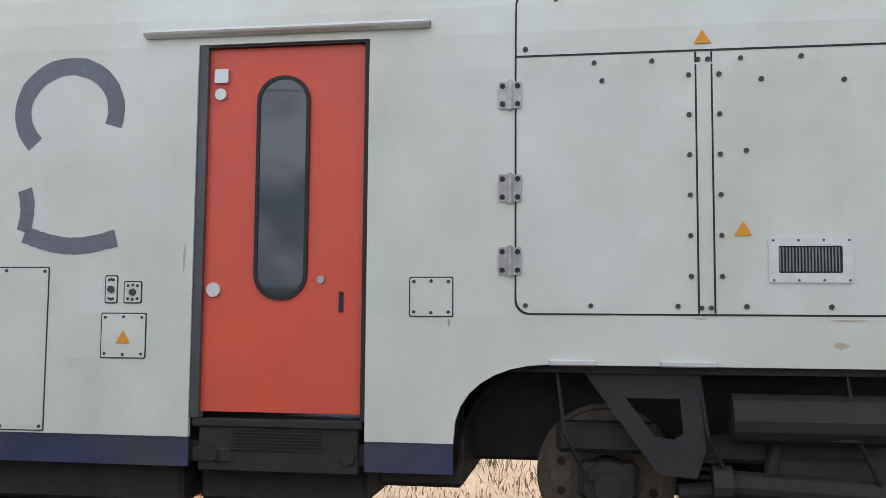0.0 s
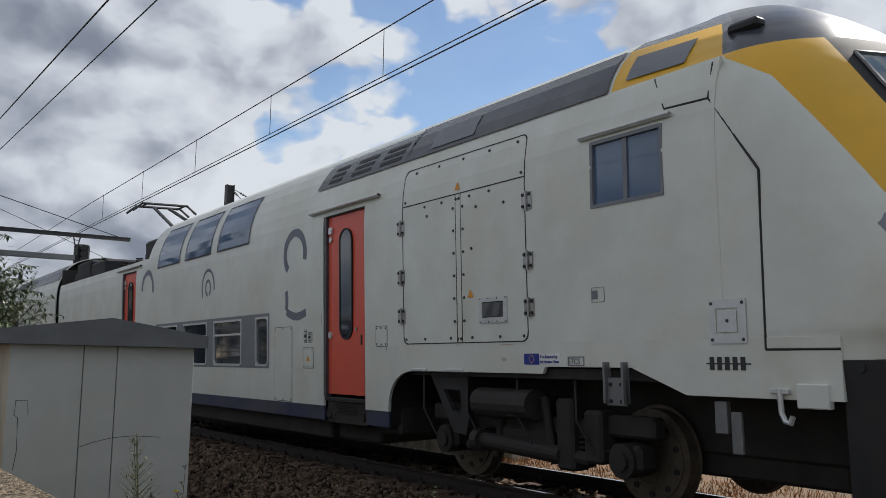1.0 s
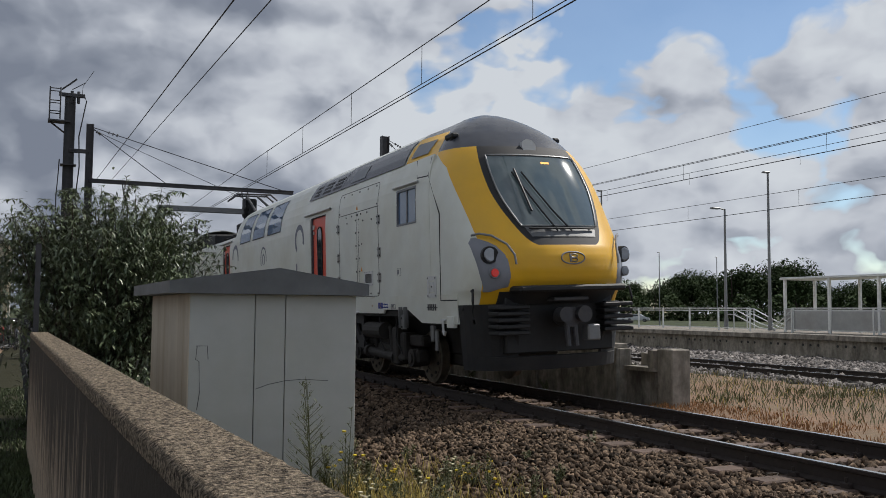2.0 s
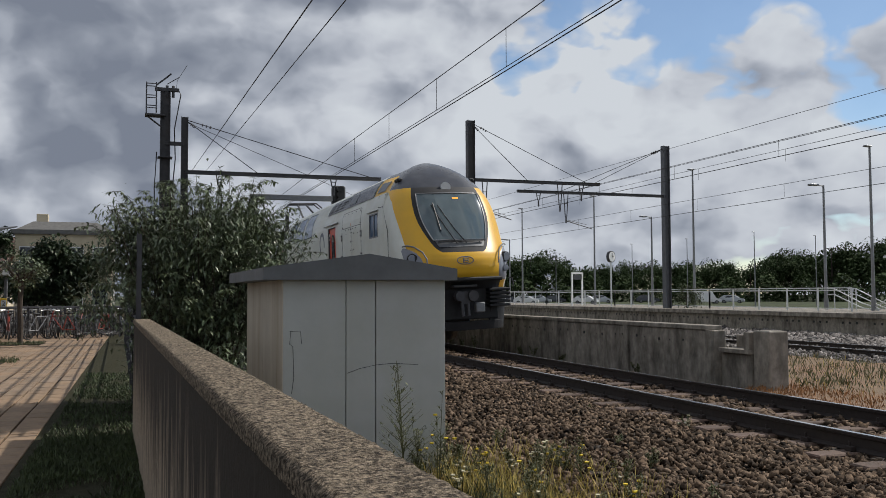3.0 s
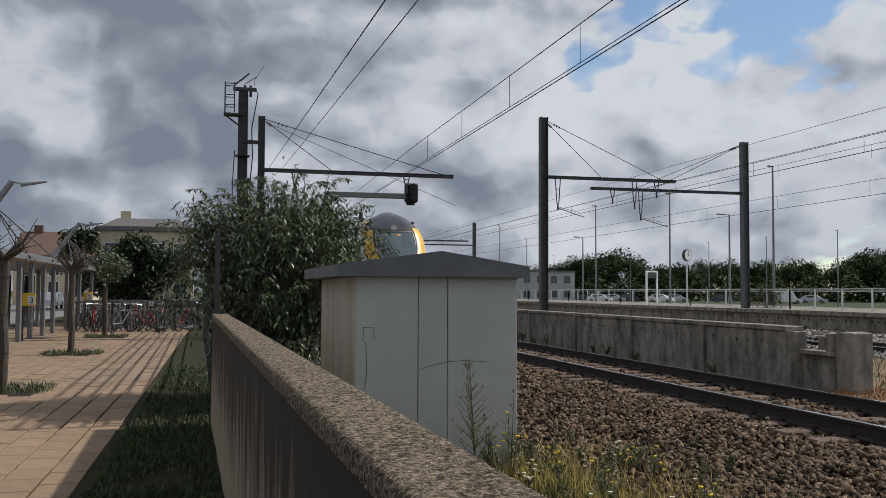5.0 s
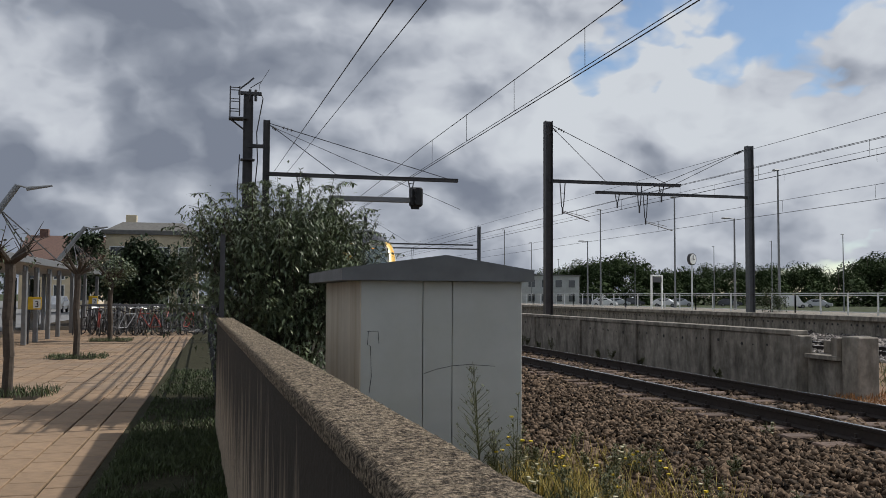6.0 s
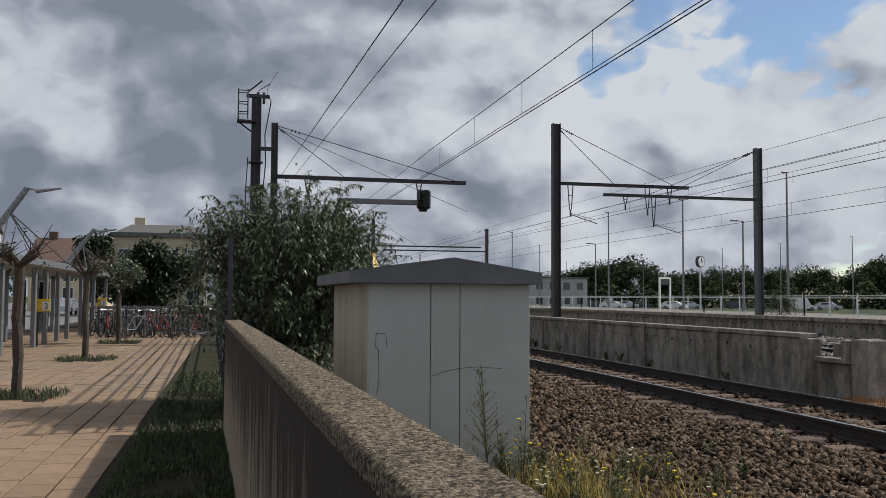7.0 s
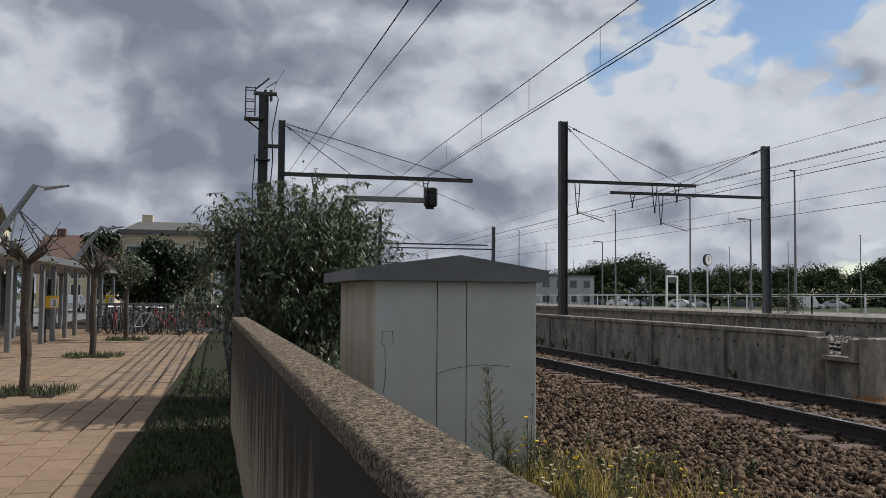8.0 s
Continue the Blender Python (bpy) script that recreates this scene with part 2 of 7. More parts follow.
M["slate"] = material("slate_roof", (0.13, 0.125, 0.115), 0.7, vary=0.2, grain=4)
M["zinc"] = material("canopy_sheet", (0.40, 0.40, 0.39), 0.6, vary=0.1, grain=3, stain=(0.25, 0.22, 0.2))
M["pane"] = material("dark_pane", (0.03, 0.035, 0.04), 0.08, spec=0.8)
M["car_white"] = material("white_car_paint", (0.7, 0.7, 0.7), 0.25, vary=0.03)
M["car_dark"] = material("dark_car_paint", (0.05, 0.055, 0.065), 0.25, vary=0.05)
M["car_silver"] = material("silver_car_paint", (0.38, 0.40, 0.42), 0.3, metal=0.4, vary=0.05)
M["tyre"] = material("tyre", (0.02, 0.02, 0.02), 0.8)
M["red_thing"] = material("red_bicycle_paint", (0.28, 0.04, 0.025), 0.4)
M["plat"] = material("platform_concrete", (0.29, 0.262, 0.222), 0.85, spec=0.2, vary=0.25, grain=9, stain=(0.075, 0.066, 0.055), stain_scale=0.9, stain_amount=0.85, edge=(0.40, 0.66), streak=0.4, bump=0.2, bump_scale=40)
M["yellow_sign"] = material("yellow_sign", (0.70, 0.45, 0.03), 0.5)
M["sign_white"] = material("white_sign", (0.75, 0.75, 0.73), 0.5)


# ---- building helpers ----
def empty(name, m=None):
    ob = new(name)
    ob.empty_display_size = 0.2
    if m is not None:
        ob.matrix_basis = m
    return ob


def finish(name, bm, mats, parent=None, smooth=False):
    me = bpy.data.meshes.new(name)
    bmesh.ops.recalc_face_normals(bm, faces=bm.faces)
    bm.to_mesh(me)
    bm.free()
    for m in mats if isinstance(mats, (list, tuple)) else [mats]:
        me.materials.append(m)
    if smooth:
        me.polygons.foreach_set("use_smooth", [True] * len(me.polygons))
    ob = new(name, me)
    if parent is not None:
        ob.parent = parent
    return ob


def part(name, bm, mat, parent, label="", smooth=False):
    if name in ("roof_machinery", "step_box", "window_band", "bolt", "warning_triangle", "drain_hole", "star", "lower_panel", "flower"):
        return split_part(name, bm, mat, parent, label)
    ob = finish(name, bm, mat, parent, smooth)
    return tagged(ob, label) if label else ob


def split_part(name, bm, mat, parent, label=""):
    """Every loose piece becomes an object of its own."""
    bmesh.ops.recalc_face_normals(bm, faces=bm.faces)
    left, ob = set(bm.verts), None
    while left:
        stack, isle = [left.pop()], []
        while stack:
            v = stack.pop()
            isle.append(v)
            for e in v.link_edges:
                o = e.other_vert(v)
                if o in left:
                    left.discard(o)
                    stack.append(o)
        at = {v: i for i, v in enumerate(isle)}
        mid = sum((v.co for v in isle), Vector()) / len(isle)
        me = bpy.data.meshes.new(name)
        me.from_pydata([tuple(v.co - mid) for v in isle], [], [[at[v] for v in f.verts] for f in {f for v in isle for f in v.link_faces}])
        me.materials.append(mat)
        ob = new(name, me)
        ob.parent, ob.location = parent, mid
        if label:
            tagged(ob, label)
    bm.free()
    return ob


def box(bm, x0, y0, z0, x1, y1, z1, bevel=0.0, m=None, mat=0):
    g = bmesh.ops.create_cube(bm, size=1.0)
    vs = g["verts"]
    for v in vs:
        v.co = Vector(((x0 + x1) / 2 + v.co.x * (x1 - x0), (y0 + y1) / 2 + v.co.y * (y1 - y0), (z0 + z1) / 2 + v.co.z * (z1 - z0)))
    faces = list({f for v in vs for f in v.link_faces})
    for f in faces:
        f.material_index = mat
    if bevel:
        edges = list({e for v in vs for e in v.link_edges})
        r = bmesh.ops.bevel(bm, geom=edges, offset=bevel, segments=1, affect="EDGES", profile=0.5)
        vs = list({v for f in r["faces"] for v in f.verts} | {v for v in vs if v.is_valid})
    if m is not None:
        bmesh.ops.transform(bm, matrix=m, verts=[v for v in vs if v.is_valid])
    return bm


def tube(bm, a, b, r0, r1=None, n=8, caps=True):
    a, b = Vector(a), Vector(b)
    r1 = r0 if r1 is None else r1
    q = (b - a).to_track_quat("Z", "Y")
    rings = []
    for p, r in ((a, r0), (b, r1)):
        rings.append([bm.verts.new(p + q @ Vector((r * math.cos(2 * math.pi * i / n), r * math.sin(2 * math.pi * i / n), 0))) for i in range(n)])
    for i in range(n):
        bm.faces.new((rings[0][i], rings[0][(i + 1) % n], rings[1][(i + 1) % n], rings[1][i]))
    if caps:
        bm.faces.new(rings[0][::-1])
        bm.faces.new(rings[1])
    return bm


def path_tube(bm, pts, r, n=6):
    """One tube swept along a bent line."""
    pts = [Vector(p) for p in pts]
    rings = []
    for i, p in enumerate(pts):
        d = (pts[min(i + 1, len(pts) - 1)] - pts[max(i - 1, 0)])
        q = d.to_track_quat("Z", "Y") if d.length > 1e-6 else Vector((0, 0, 1)).to_track_quat("Z", "Y")
        rings.append([bm.verts.new(p + q @ Vector((r * math.cos(2 * math.pi * k / n), r * math.sin(2 * math.pi * k / n), 0))) for k in range(n)])
    for a, c in zip(rings, rings[1:]):
        for k in range(n):
            bm.faces.new((a[k], a[(k + 1) % n], c[(k + 1) % n], c[k]))
    bm.faces.new(rings[0][::-1])
    bm.faces.new(rings[-1])
    return bm


def plate(bm, outline, place, depth, mat=0):
    """A flat plate: outline in (u, v), place(u, v, w) gives the point, w from 0 to depth."""
    front = [bm.verts.new(place(u, v, 0.0)) for u, v in outline]
    back = [bm.verts.new(place(u, v, depth)) for u, v in outline]
    k = len(outline)
    for f in [bm.faces.new(front), bm.faces.new(back[::-1])] + [bm.faces.new((front[i], back[i], back[(i + 1) % k], front[(i + 1) % k])) for i in range(k)]:
        f.material_index = mat
    return bm


def rounded(u0, v0, u1, v1, r, n=4):
    pts = []
    for cx, cy, a0 in ((u1 - r, v1 - r, 0), (u0 + r, v1 - r, 90), (u0 + r, v0 + r, 180), (u1 - r, v0 + r, 270)):
        for i in range(n + 1):
            a = radians(a0 + 90 * i / n)
            pts.append((cx + r * math.cos(a), cy + r * math.sin(a)))
    return pts


def ring_plate(bm, outer, inner, place, depth, mat=0):
    """A frame between two outlines of the same number of points."""
    k = len(outer)
    rows = [[bm.verts.new(place(u, v, w)) for u, v in line] for line, w in ((outer, 0.0), (inner, 0.0), (inner, depth), (outer, depth))]
    for a in range(4):
        b = (a + 1) % 4
        for i in range(k):
            f = bm.faces.new((rows[a][i], rows[a][(i + 1) % k], rows[b][(i + 1) % k], rows[b][i]))
            f.material_index = mat
    return bm


def B():
    return bmesh.new()


# ---- ground and track ----
TRACK = 7.27          # middle of the near track
PATH_Z = -0.27        # paved square beside the wall
GAUGE = 1.505
TRACK_FAR = 17.3      # middle of the second track
PLATFORM_Z = 0.62     # top of the far platform


def setting(name, bm, mat, label, category, smooth=False):
    return tagged(finish(name, bm, mat, None, smooth), label, category, kind="structure")


def make_ground():
    # one sheet to the horizon, with the ballast bed and the cutting by the wall
    xs = [-900, -300, -80, -20, -3, 0.2, 0.5, 1.5, 3.0, 4.2, 5.3, 8.9, 9.36, 13.2, 15.3, 15.9, 24.2, 26, 60, 300, 900]
    zs = [-0.45, -0.45, -0.45, -0.45, -0.45, -0.45, -0.45, -0.45, -0.42, -0.36, -0.22, -0.22, -0.3, -0.3, -0.28, -0.22, -0.22, -0.3, -0.3, -0.4, -0.4]
    ys = [-900, -200, -40, -10, 0, 10, 20, 40, 80, 200, 900, 2500]
    bm = B()
    grid = [[bm.verts.new((x, y, z)) for x, z in zip(xs, zs)] for y in ys]
    for j in range(len(ys) - 1):
        for i in range(len(xs) - 1):
            f = bm.faces.new((grid[j][i], grid[j][i + 1], grid[j + 1][i + 1], grid[j + 1][i]))
            middle = (xs[i] + xs[i + 1]) / 2
            f.material_index = 0 if 1.4 < middle < 9.34 or 15.3 < middle < 24.2 else 1
    setting("ground", bm, [M["earth"], M["field"]], "dark ballast bed and rough railway ground", "ground", True)


def rail(name, x, z, side):
    bm = B()
    prof = [(-0.07, -0.17), (0.07, -0.17), (0.07, -0.158), (0.012, -0.135), (0.009, -0.045), (0.034, -0.035), (0.036, -0.008), (0.028, 0.0),
            (-0.028, 0.0), (-0.036, -0.008), (-0.034, -0.035), (-0.009, -0.045), (-0.012, -0.135), (-0.07, -0.158)]
    a = [bm.verts.new((x + u, -60, z + v)) for u, v in prof]
    b = [bm.verts.new((x + u, 190, z + v)) for u, v in prof]
    k = len(prof)
    for i in range(k):
        f = bm.faces.new((a[i], a[(i + 1) % k], b[(i + 1) % k], b[i]))
        f.material_index = 1 if i == 7 else 0
    ob = setting(name, bm, [M["rail_side"], M["rail_top"]], "rusty steel rail with a polished head", "rail")
    return ob


def make_track(middle, z0, stop):
    for side in (-1, 1):
        rail("rail", middle + side * GAUGE / 2, z0, side)
    # timber sleepers with their clips
    sl = B()
    box(sl, -1.3, -0.12, -0.33, 1.3, 0.12, -0.168, 0.015)
    mesh_holder = finish("sleeper", sl, M["sleeper"])
    tagged(mesh_holder, "weathered timber railway sleeper bedded in ballast", "sleeper", "sleepers", "structure")
    clip = B()
    for s in (-1, 1):
        for o in (-1, 1):
            box(clip, s * GAUGE / 2 + o * 0.085 - 0.03, -0.05, -0.17, s * GAUGE / 2 + o * 0.085 + 0.03, 0.05, -0.12, 0.008)
            tube(clip, (s * GAUGE / 2 + o * 0.09, 0, -0.13), (s * GAUGE / 2 + o * 0.09, 0, -0.075), 0.014, n=6)
    part("rail_clip", clip, M["rail_side"], mesh_holder)
    mesh_holder.location = (middle, -8.0, z0)
    y = -7.4
    while y < stop:
        copy_thing(mesh_holder, pose(middle, y, z0))
        y += 0.6


make_ground()
make_track(TRACK, 0.0, 80)
make_track(TRACK_FAR, -0.03, 60)


# ---- wall beside the footpath ----
def make_wall():
    bm = B()
    plate(bm, [(-4.0, -0.6), (11.3, -0.6), (11.3, 1.0), (-4.0, 1.0)], lambda u, v, w: (0.30 - 0.031 * u + w, u, v), 0.18)
    wall = setting("wall_1", bm, M["concrete"], "weathered streaked concrete boundary wall beside the footpath", "wall")
    bm = B()
    # rough crusted top, 60 mm thick
    nx, ny = 14, 1000
    grid = []
    for j in range(ny + 1):
        y = -4.0 + 15.32 * j / ny
        row = []
        for i in range(nx + 1):
            u = i / nx
            x = 0.292 - 0.031 * y + 0.196 * u
            edge = 0.012 * (1 if i in (0, nx) else 0)
            z = 1.052 - edge + 0.004 * noise.noise((x * 42, y * 42, 0)) + 0.003 * noise.noise((x * 95, y * 95, 3))
            row.append(bm.verts.new((x + (0.004 * noise.noise((y * 40, x, 5)) if i in (0, nx) else 0), y, z)))
        grid.append(row)
    for j in range(ny):
        for i in range(nx):
            bm.faces.new((grid[j][i], grid[j][i + 1], grid[j + 1][i + 1], grid[j + 1][i]))
    rim = [grid[j][0] for j in range(ny + 1)] + [grid[ny][i] for i in range(1, nx + 1)] + [grid[j][nx] for j in range(ny - 1, -1, -1)] + [grid[0][i] for i in range(nx - 1, 0, -1)]
    base = [bm.verts.new((v.co.x, v.co.y, 1.002)) for v in rim]
    for i in range(len(rim)):
        k = (i + 1) % len(rim)
        bm.faces.new((rim[i], base[i], base[k], rim[k]))
    c = part("coping", bm, M["coping"], wall, "rough lichen-crusted concrete coping", True)


make_wall()


# ---- footpath side ----
def make_square():
    bm = B()
    box(bm, -60, -8, -0.6, -1.0, 160, PATH_Z - 0.03)
    box(bm, -1.0, -8, -0.6, 0.3, 160, PATH_Z - 0.031)
    setting("pavement", bm, M["joint"], "paved station forecourt of buff concrete slabs", "pavement")
    bm2 = B()
    box(bm2, -120, 20, -0.6, -9.3, 220, PATH_Z - 0.02)
    setting("road", bm2, M["asphalt"], "grey asphalt road beyond the bus shelters", "road")
    b = B()
    plate(b, [(-1.05, -6.0), (0.35, -6.0), (-0.10, 40.0), (-1.15, 40.0)], lambda u, v, w: (u, v, PATH_Z - 0.012 - w), 0.03)
    setting("verge", b, M["soil"], "narrow shaded soil verge along the wall", "verge")


make_square()


# ---- the far platform ----
def make_platform():
    bm = B()
    box(bm, 9.36, 13.3, -0.5, 9.62, 75, 0.70, 0.015)
    w = setting("wall_2", bm, M["plat"], "stained concrete retaining wall with pier joints", "wall")
    for y in (13.3, 16.1, 19.3, 22.7, 26.3, 30.0, 34.0, 38.0):
        b = B()
        box(b, 9.30, y, -0.45, 9.357, y + 0.16, 0.71, 0.01)
        part("pier", b, M["plat"], w)
    b = B()
    box(b, 9.32, 13.46, 0.70, 9.66, 75, 0.78, 0.012)
    part("wall_cap", b, M["plat"], w)
    hole = B()
    for i in range(42):
        y = 14.2 + i * 0.42 + 0.08 * math.sin(i * 2.9)
        tube(hole, (9.35, y, 0.50 + 0.02 * math.sin(i * 5.3)), (9.3575, y, 0.50 + 0.02 * math.sin(i * 5.3)), 0.022 + 0.012 * math.sin(i * 3.7), n=8)
    part("drain_hole", hole, M["black"], w)
    # chamber at the end of the wall
    b = B()
    box(b, 9.50, 12.45, -0.5, 9.80, 13.28, 0.34, 0.02)
    box(b, 9.40, 12.41, 0.34, 9.80, 13.22, 0.41, 0.006)
    box(b, 9.42, 12.42, 0.41, 9.60, 12.56, 0.70, 0.006)
    box(b, 9.48, 12.00, -0.5, 9.86, 12.40, 0.73, 0.02)
    box(b, 9.81, 12.41, -0.5, 9.98, 13.28, 0.62, 0.01)
    part("end_chamber", b, M["plat"], w)
    # far platform: a beam with groups of drain holes under a worn coping
    bm = B()
    box(bm, 24.34, -60, -0.5, 34.0, 190, 0.56, 0.01)
    d = setting("pavement_platform", bm, M["plat"], "grey concrete railway platform", "platform")
    for k in range(32):
        y = -14 + k * 4.0
        b = B()
        box(b, 24.16, y + 0.012, 0.44, 24.9, y + 3.988, PLATFORM_Z + 0.006 * math.sin(k * 2.3), 0.015)
        part("coping_slab", b, M["plat"], d)
    hole = B()
    for k in range(46):
        for i in range(3):
            y = 8 + k * 1.5 + i * 0.34
            tube(hole, (24.325, y, 0.26), (24.3385, y, 0.26), 0.05, n=6)
    tagged(part("drain_slot", hole, M["black"], d), kind="stuff")


make_platform()


# ---- the train ----
DZ = 0.2
HALF = 1.4
PROFILE = [(0.2, 1.4), (3.0, 1.4), (3.25, 1.385), (3.45, 1.35), (3.65, 1.29), (3.85, 1.20), (4.02, 1.09), (4.16, 0.95), (4.28, 0.76), (4.37, 0.52), (4.42, 0.26), (4.44, 0.0)]


def half_width(z):
    for (z0, w0), (z1, w1) in zip(PROFILE, PROFILE[1:]):
        if z <= z1:
            return w0 + (w1 - w0) * max(0.0, (z - z0) / (z1 - z0))
    return 0.0


def near_side(y, z, w):
    """A point on the near side: y along the car, z up, w into the car."""
    return (-half_width(z) + w, y, z + DZ)


def far_side(y, z, w):
    return (half_width(z) - w, y, z + DZ)


def skin(bm, y0, y1, zcuts, holes, place, mat=0, step=4.0):
    ys = {y0, y1}
    zs = set(zcuts)
    for a, b, c, d in holes:
        ys |= {min(max(a, y0), y1), min(max(b, y0), y1)}
        zs |= {z for z in (c, d) if min(zcuts) < z < max(zcuts)}
    y = y0 + step
    while y < y1:
        ys.add(y)
        y += step
    ys, zs = sorted(ys), sorted(zs)
    vert = {}

    def at(y, z):
        if (y, z) not in vert:
            vert[y, z] = bm.verts.new(place(y, z, 0.0))
        return vert[y, z]
    for a, b in zip(ys, ys[1:]):
        for c, d in zip(zs, zs[1:]):
            my, mz = (a + b) / 2, (c + d) / 2
            if any(h[0] < my < h[1] and h[2] < mz < h[3] for h in holes):
                continue
            f = bm.faces.new((at(a, c), at(b, c), at(b, d), at(a, d)))
            f.material_index = mat
    return bm


def arch_outline(y_top, y_foot, z_top, z_foot):
    """Quarter curve of a wheel opening, from its top to its foot."""
    pts = []
    for i in range(9):
        a = radians(90 * i / 8)
        pts.append((y_top + (y_foot - y_top) * math.sin(a), z_foot + (z_top - z_foot) * math.cos(a) ** 0.8 if i < 8 else z_foot))
    return pts


def disc_row(bm, points, place, r=0.016, w=-0.012):
    for y, z in points:
        x, yy, zz = place(y, z, w)
        x1 = place(y, z, 0.01)[0]
        tube(bm, (x, yy, zz), (x1, yy, zz), r, r * 1.15, n=7)
    return bm


def densify(outline, step=0.2):
    out = []
    for (a, b), (c, d) in zip(outline, outline[1:] + outline[:1]):
        n = max(1, int(math.hypot(c - a, d - b) / step))
        out += [(a + (c - a) * i / n, b + (d - b) * i / n) for i in range(n)]
    return out


def line_frame(bm, outline, place, width=0.012, depth=-0.004):
    """A thin dark joint line round an outline, standing a hair proud."""
    outline = densify(outline)
    k = len(outline)
    cy = sum(p[0] for p in outline) / k
    cz = sum(p[1] for p in outline) / k
    inner = []
    for y, z in outline:
        ey, ez = max(abs(p[0] - cy) for p in outline), max(abs(p[1] - cz) for p in outline)
        inner.append((cy + (y - cy) * (1 - width / ey), cz + (z - cz) * (1 - width / ez)))
    return ring_plate(bm, outline, inner, lambda u, v, w: place(u, v, w + depth), 0.006)


def make_door(car, y0, y1, place, side):
    mid = (y0 + y1) / 2
    b = B()
    plate(b, [(y0 + 0.04, 0.70), (y1 - 0.06, 0.70), (y1 - 0.06, 3.23), (y0 + 0.04, 3.23)], lambda u, v, w: place(u, v, 0.05 + w), 0.05)
    leaf = part("door_leaf", b, M["red"], car, "red painted sliding door with a tall oval window")
    outer, inner = rounded(mid - 0.19, 1.46, mid + 0.19, 3.02, 0.18, 7), rounded(mid - 0.165, 1.485, mid + 0.165, 2.995, 0.16, 7)
    b = B()
    ring_plate(b, outer, inner, lambda u, v, w: place(u, v, 0.036 + w), 0.02)
    part("window_seal", b, M["black"], leaf)
    b = B()
    plate(b, inner, lambda u, v, w: place(u, v, 0.044 + w), 0.004)
    part("window_pane", b, M["glass"], leaf)
    b = B()
    tube(b, place(y1 - 0.14, 1.53, 0.03), place(y1 - 0.14, 1.53, 0.055), 0.05, n=14)
    part("push_button", b, M["alu"], leaf)
    b = B()
    plate(b, rounded(y1 - 0.21, 2.98, y1 - 0.11, 3.08, 0.012, 2), lambda u, v, w: place(u, v, 0.03 + w), 0.03)
    tube(b, place(y1 - 0.155, 2.90, 0.035), place(y1 - 0.155, 2.90, 0.055), 0.042, n=12)
    part("door_lock", b, M["alu"], leaf)
    b = B()
    plate(b, rounded(y0 + 0.17, 1.38, y0 + 0.20, 1.52, 0.01, 2), lambda u, v, w: place(u, v, 0.044 + w), 0.01)
    part("key_slot", b, M["black"], leaf)
    b = B()
    tube(b, place(y0 + 0.33, 1.6, 0.04), place(y0 + 0.33, 1.6, 0.055), 0.028, n=10)
    part("key_lock", b, M["steel"], leaf)
    # surround
    b = B()
    plate(b, [(y1 - 0.065, 0.66), (y1, 0.66), (y1, 3.25), (y1 - 0.065, 3.25)], lambda u, v, w: place(u, v, 0.008 + w), 0.09)
    part("door_post", b, M["roof_grey"], car)
    b = B()
    plate(b, [(y0, 0.66), (y0 + 0.035, 0.66), (y0 + 0.035, 3.25), (y0, 3.25)], lambda u, v, w: place(u, v, 0.012 + w), 0.09)
    plate(b, [(y0, 3.23), (y1, 3.23), (y1, 3.26), (y0, 3.26)], lambda u, v, w: place(u, v, 0.012 + w), 0.09)
    part("door_seal", b, M["black"], car)
    b = B()
    for i, s in enumerate((0.0, 0.018, 0.03)):
        tube(b, place(y0 - 0.42, 3.33 + s * 0.3, -0.02 - s), place(y1 + 0.40, 3.33 + s * 0.3, -0.02 - s), 0.022, n=8)
    part("rain_strip", b, M["alu"], car, "pale rain strip over the door")
    # step below
    b = B()
    box(b, -1.36, y0 + 0.05, 0.30 + DZ, -1.05, y1 - 0.06, 0.64 + DZ, 0.01)
    for i in range(7):
        box(b, -1.375, y0 + 0.3, 0.45 + i * 0.022 + DZ, -1.36, y1 - 0.3, 0.457 + i * 0.022 + DZ)
    for y in (y0 + 0.12, y1 - 0.16):
        tube(b, (-1.39, y, 0.42 + DZ), (-1.30, y, 0.42 + DZ), 0.05, n=10)
    box(b, -1.37, y1 - 0.30, 0.36 + DZ, -1.30, y1 - 0.02, 0.46 + DZ, 0.01)
    box(b, -1.385, y0 + 0.02, 0.60 + DZ, -1.10, y1 - 0.02, 0.655 + DZ, 0.008)
    step = part("step_box", b, M["under"], car)
    b = B()
    box(b, -1.42, y0 + 0.34, 0.245 + DZ, -1.12, y1 - 0.14, 0.27 + DZ, 0.006)
    box(b, -1.43, y0 + 0.34, 0.235 + DZ, -1.42, y1 - 0.14, 0.275 + DZ, 0.003)
    part("tread", b, M["steel"], step, "worn metal step tread")


def make_window(car, outline_in, r, place, glass="glass", seal="alu", bars=()):
    y0, z0, y1, z1 = outline_in
    out, inn = rounded(y0, z0, y1, z1, r, 5), rounded(y0 + 0.035, z0 + 0.035, y1 - 0.035, z1 - 0.035, max(0.01, r - 0.03), 5)
    b = B()
    ring_plate(b, out, inn, lambda u, v, w: place(u, v, w - 0.008), 0.05)
    frame_ob = part("window_frame", b, M[seal], car)
    b = B()
    plate(b, inn, lambda u, v, w: place(u, v, 0.022 + w), 0.004)
    part("window_pane", b, M[glass], frame_ob)
    for (a, c, d, e) in bars:
        b = B()
        plate(b, [(a, c), (d, c), (d, e), (a, e)], lambda u, v, w: place(u, v, 0.006 + w), 0.02)
        part("glazing_bar", b, M[seal], frame_ob)
    return frame_ob


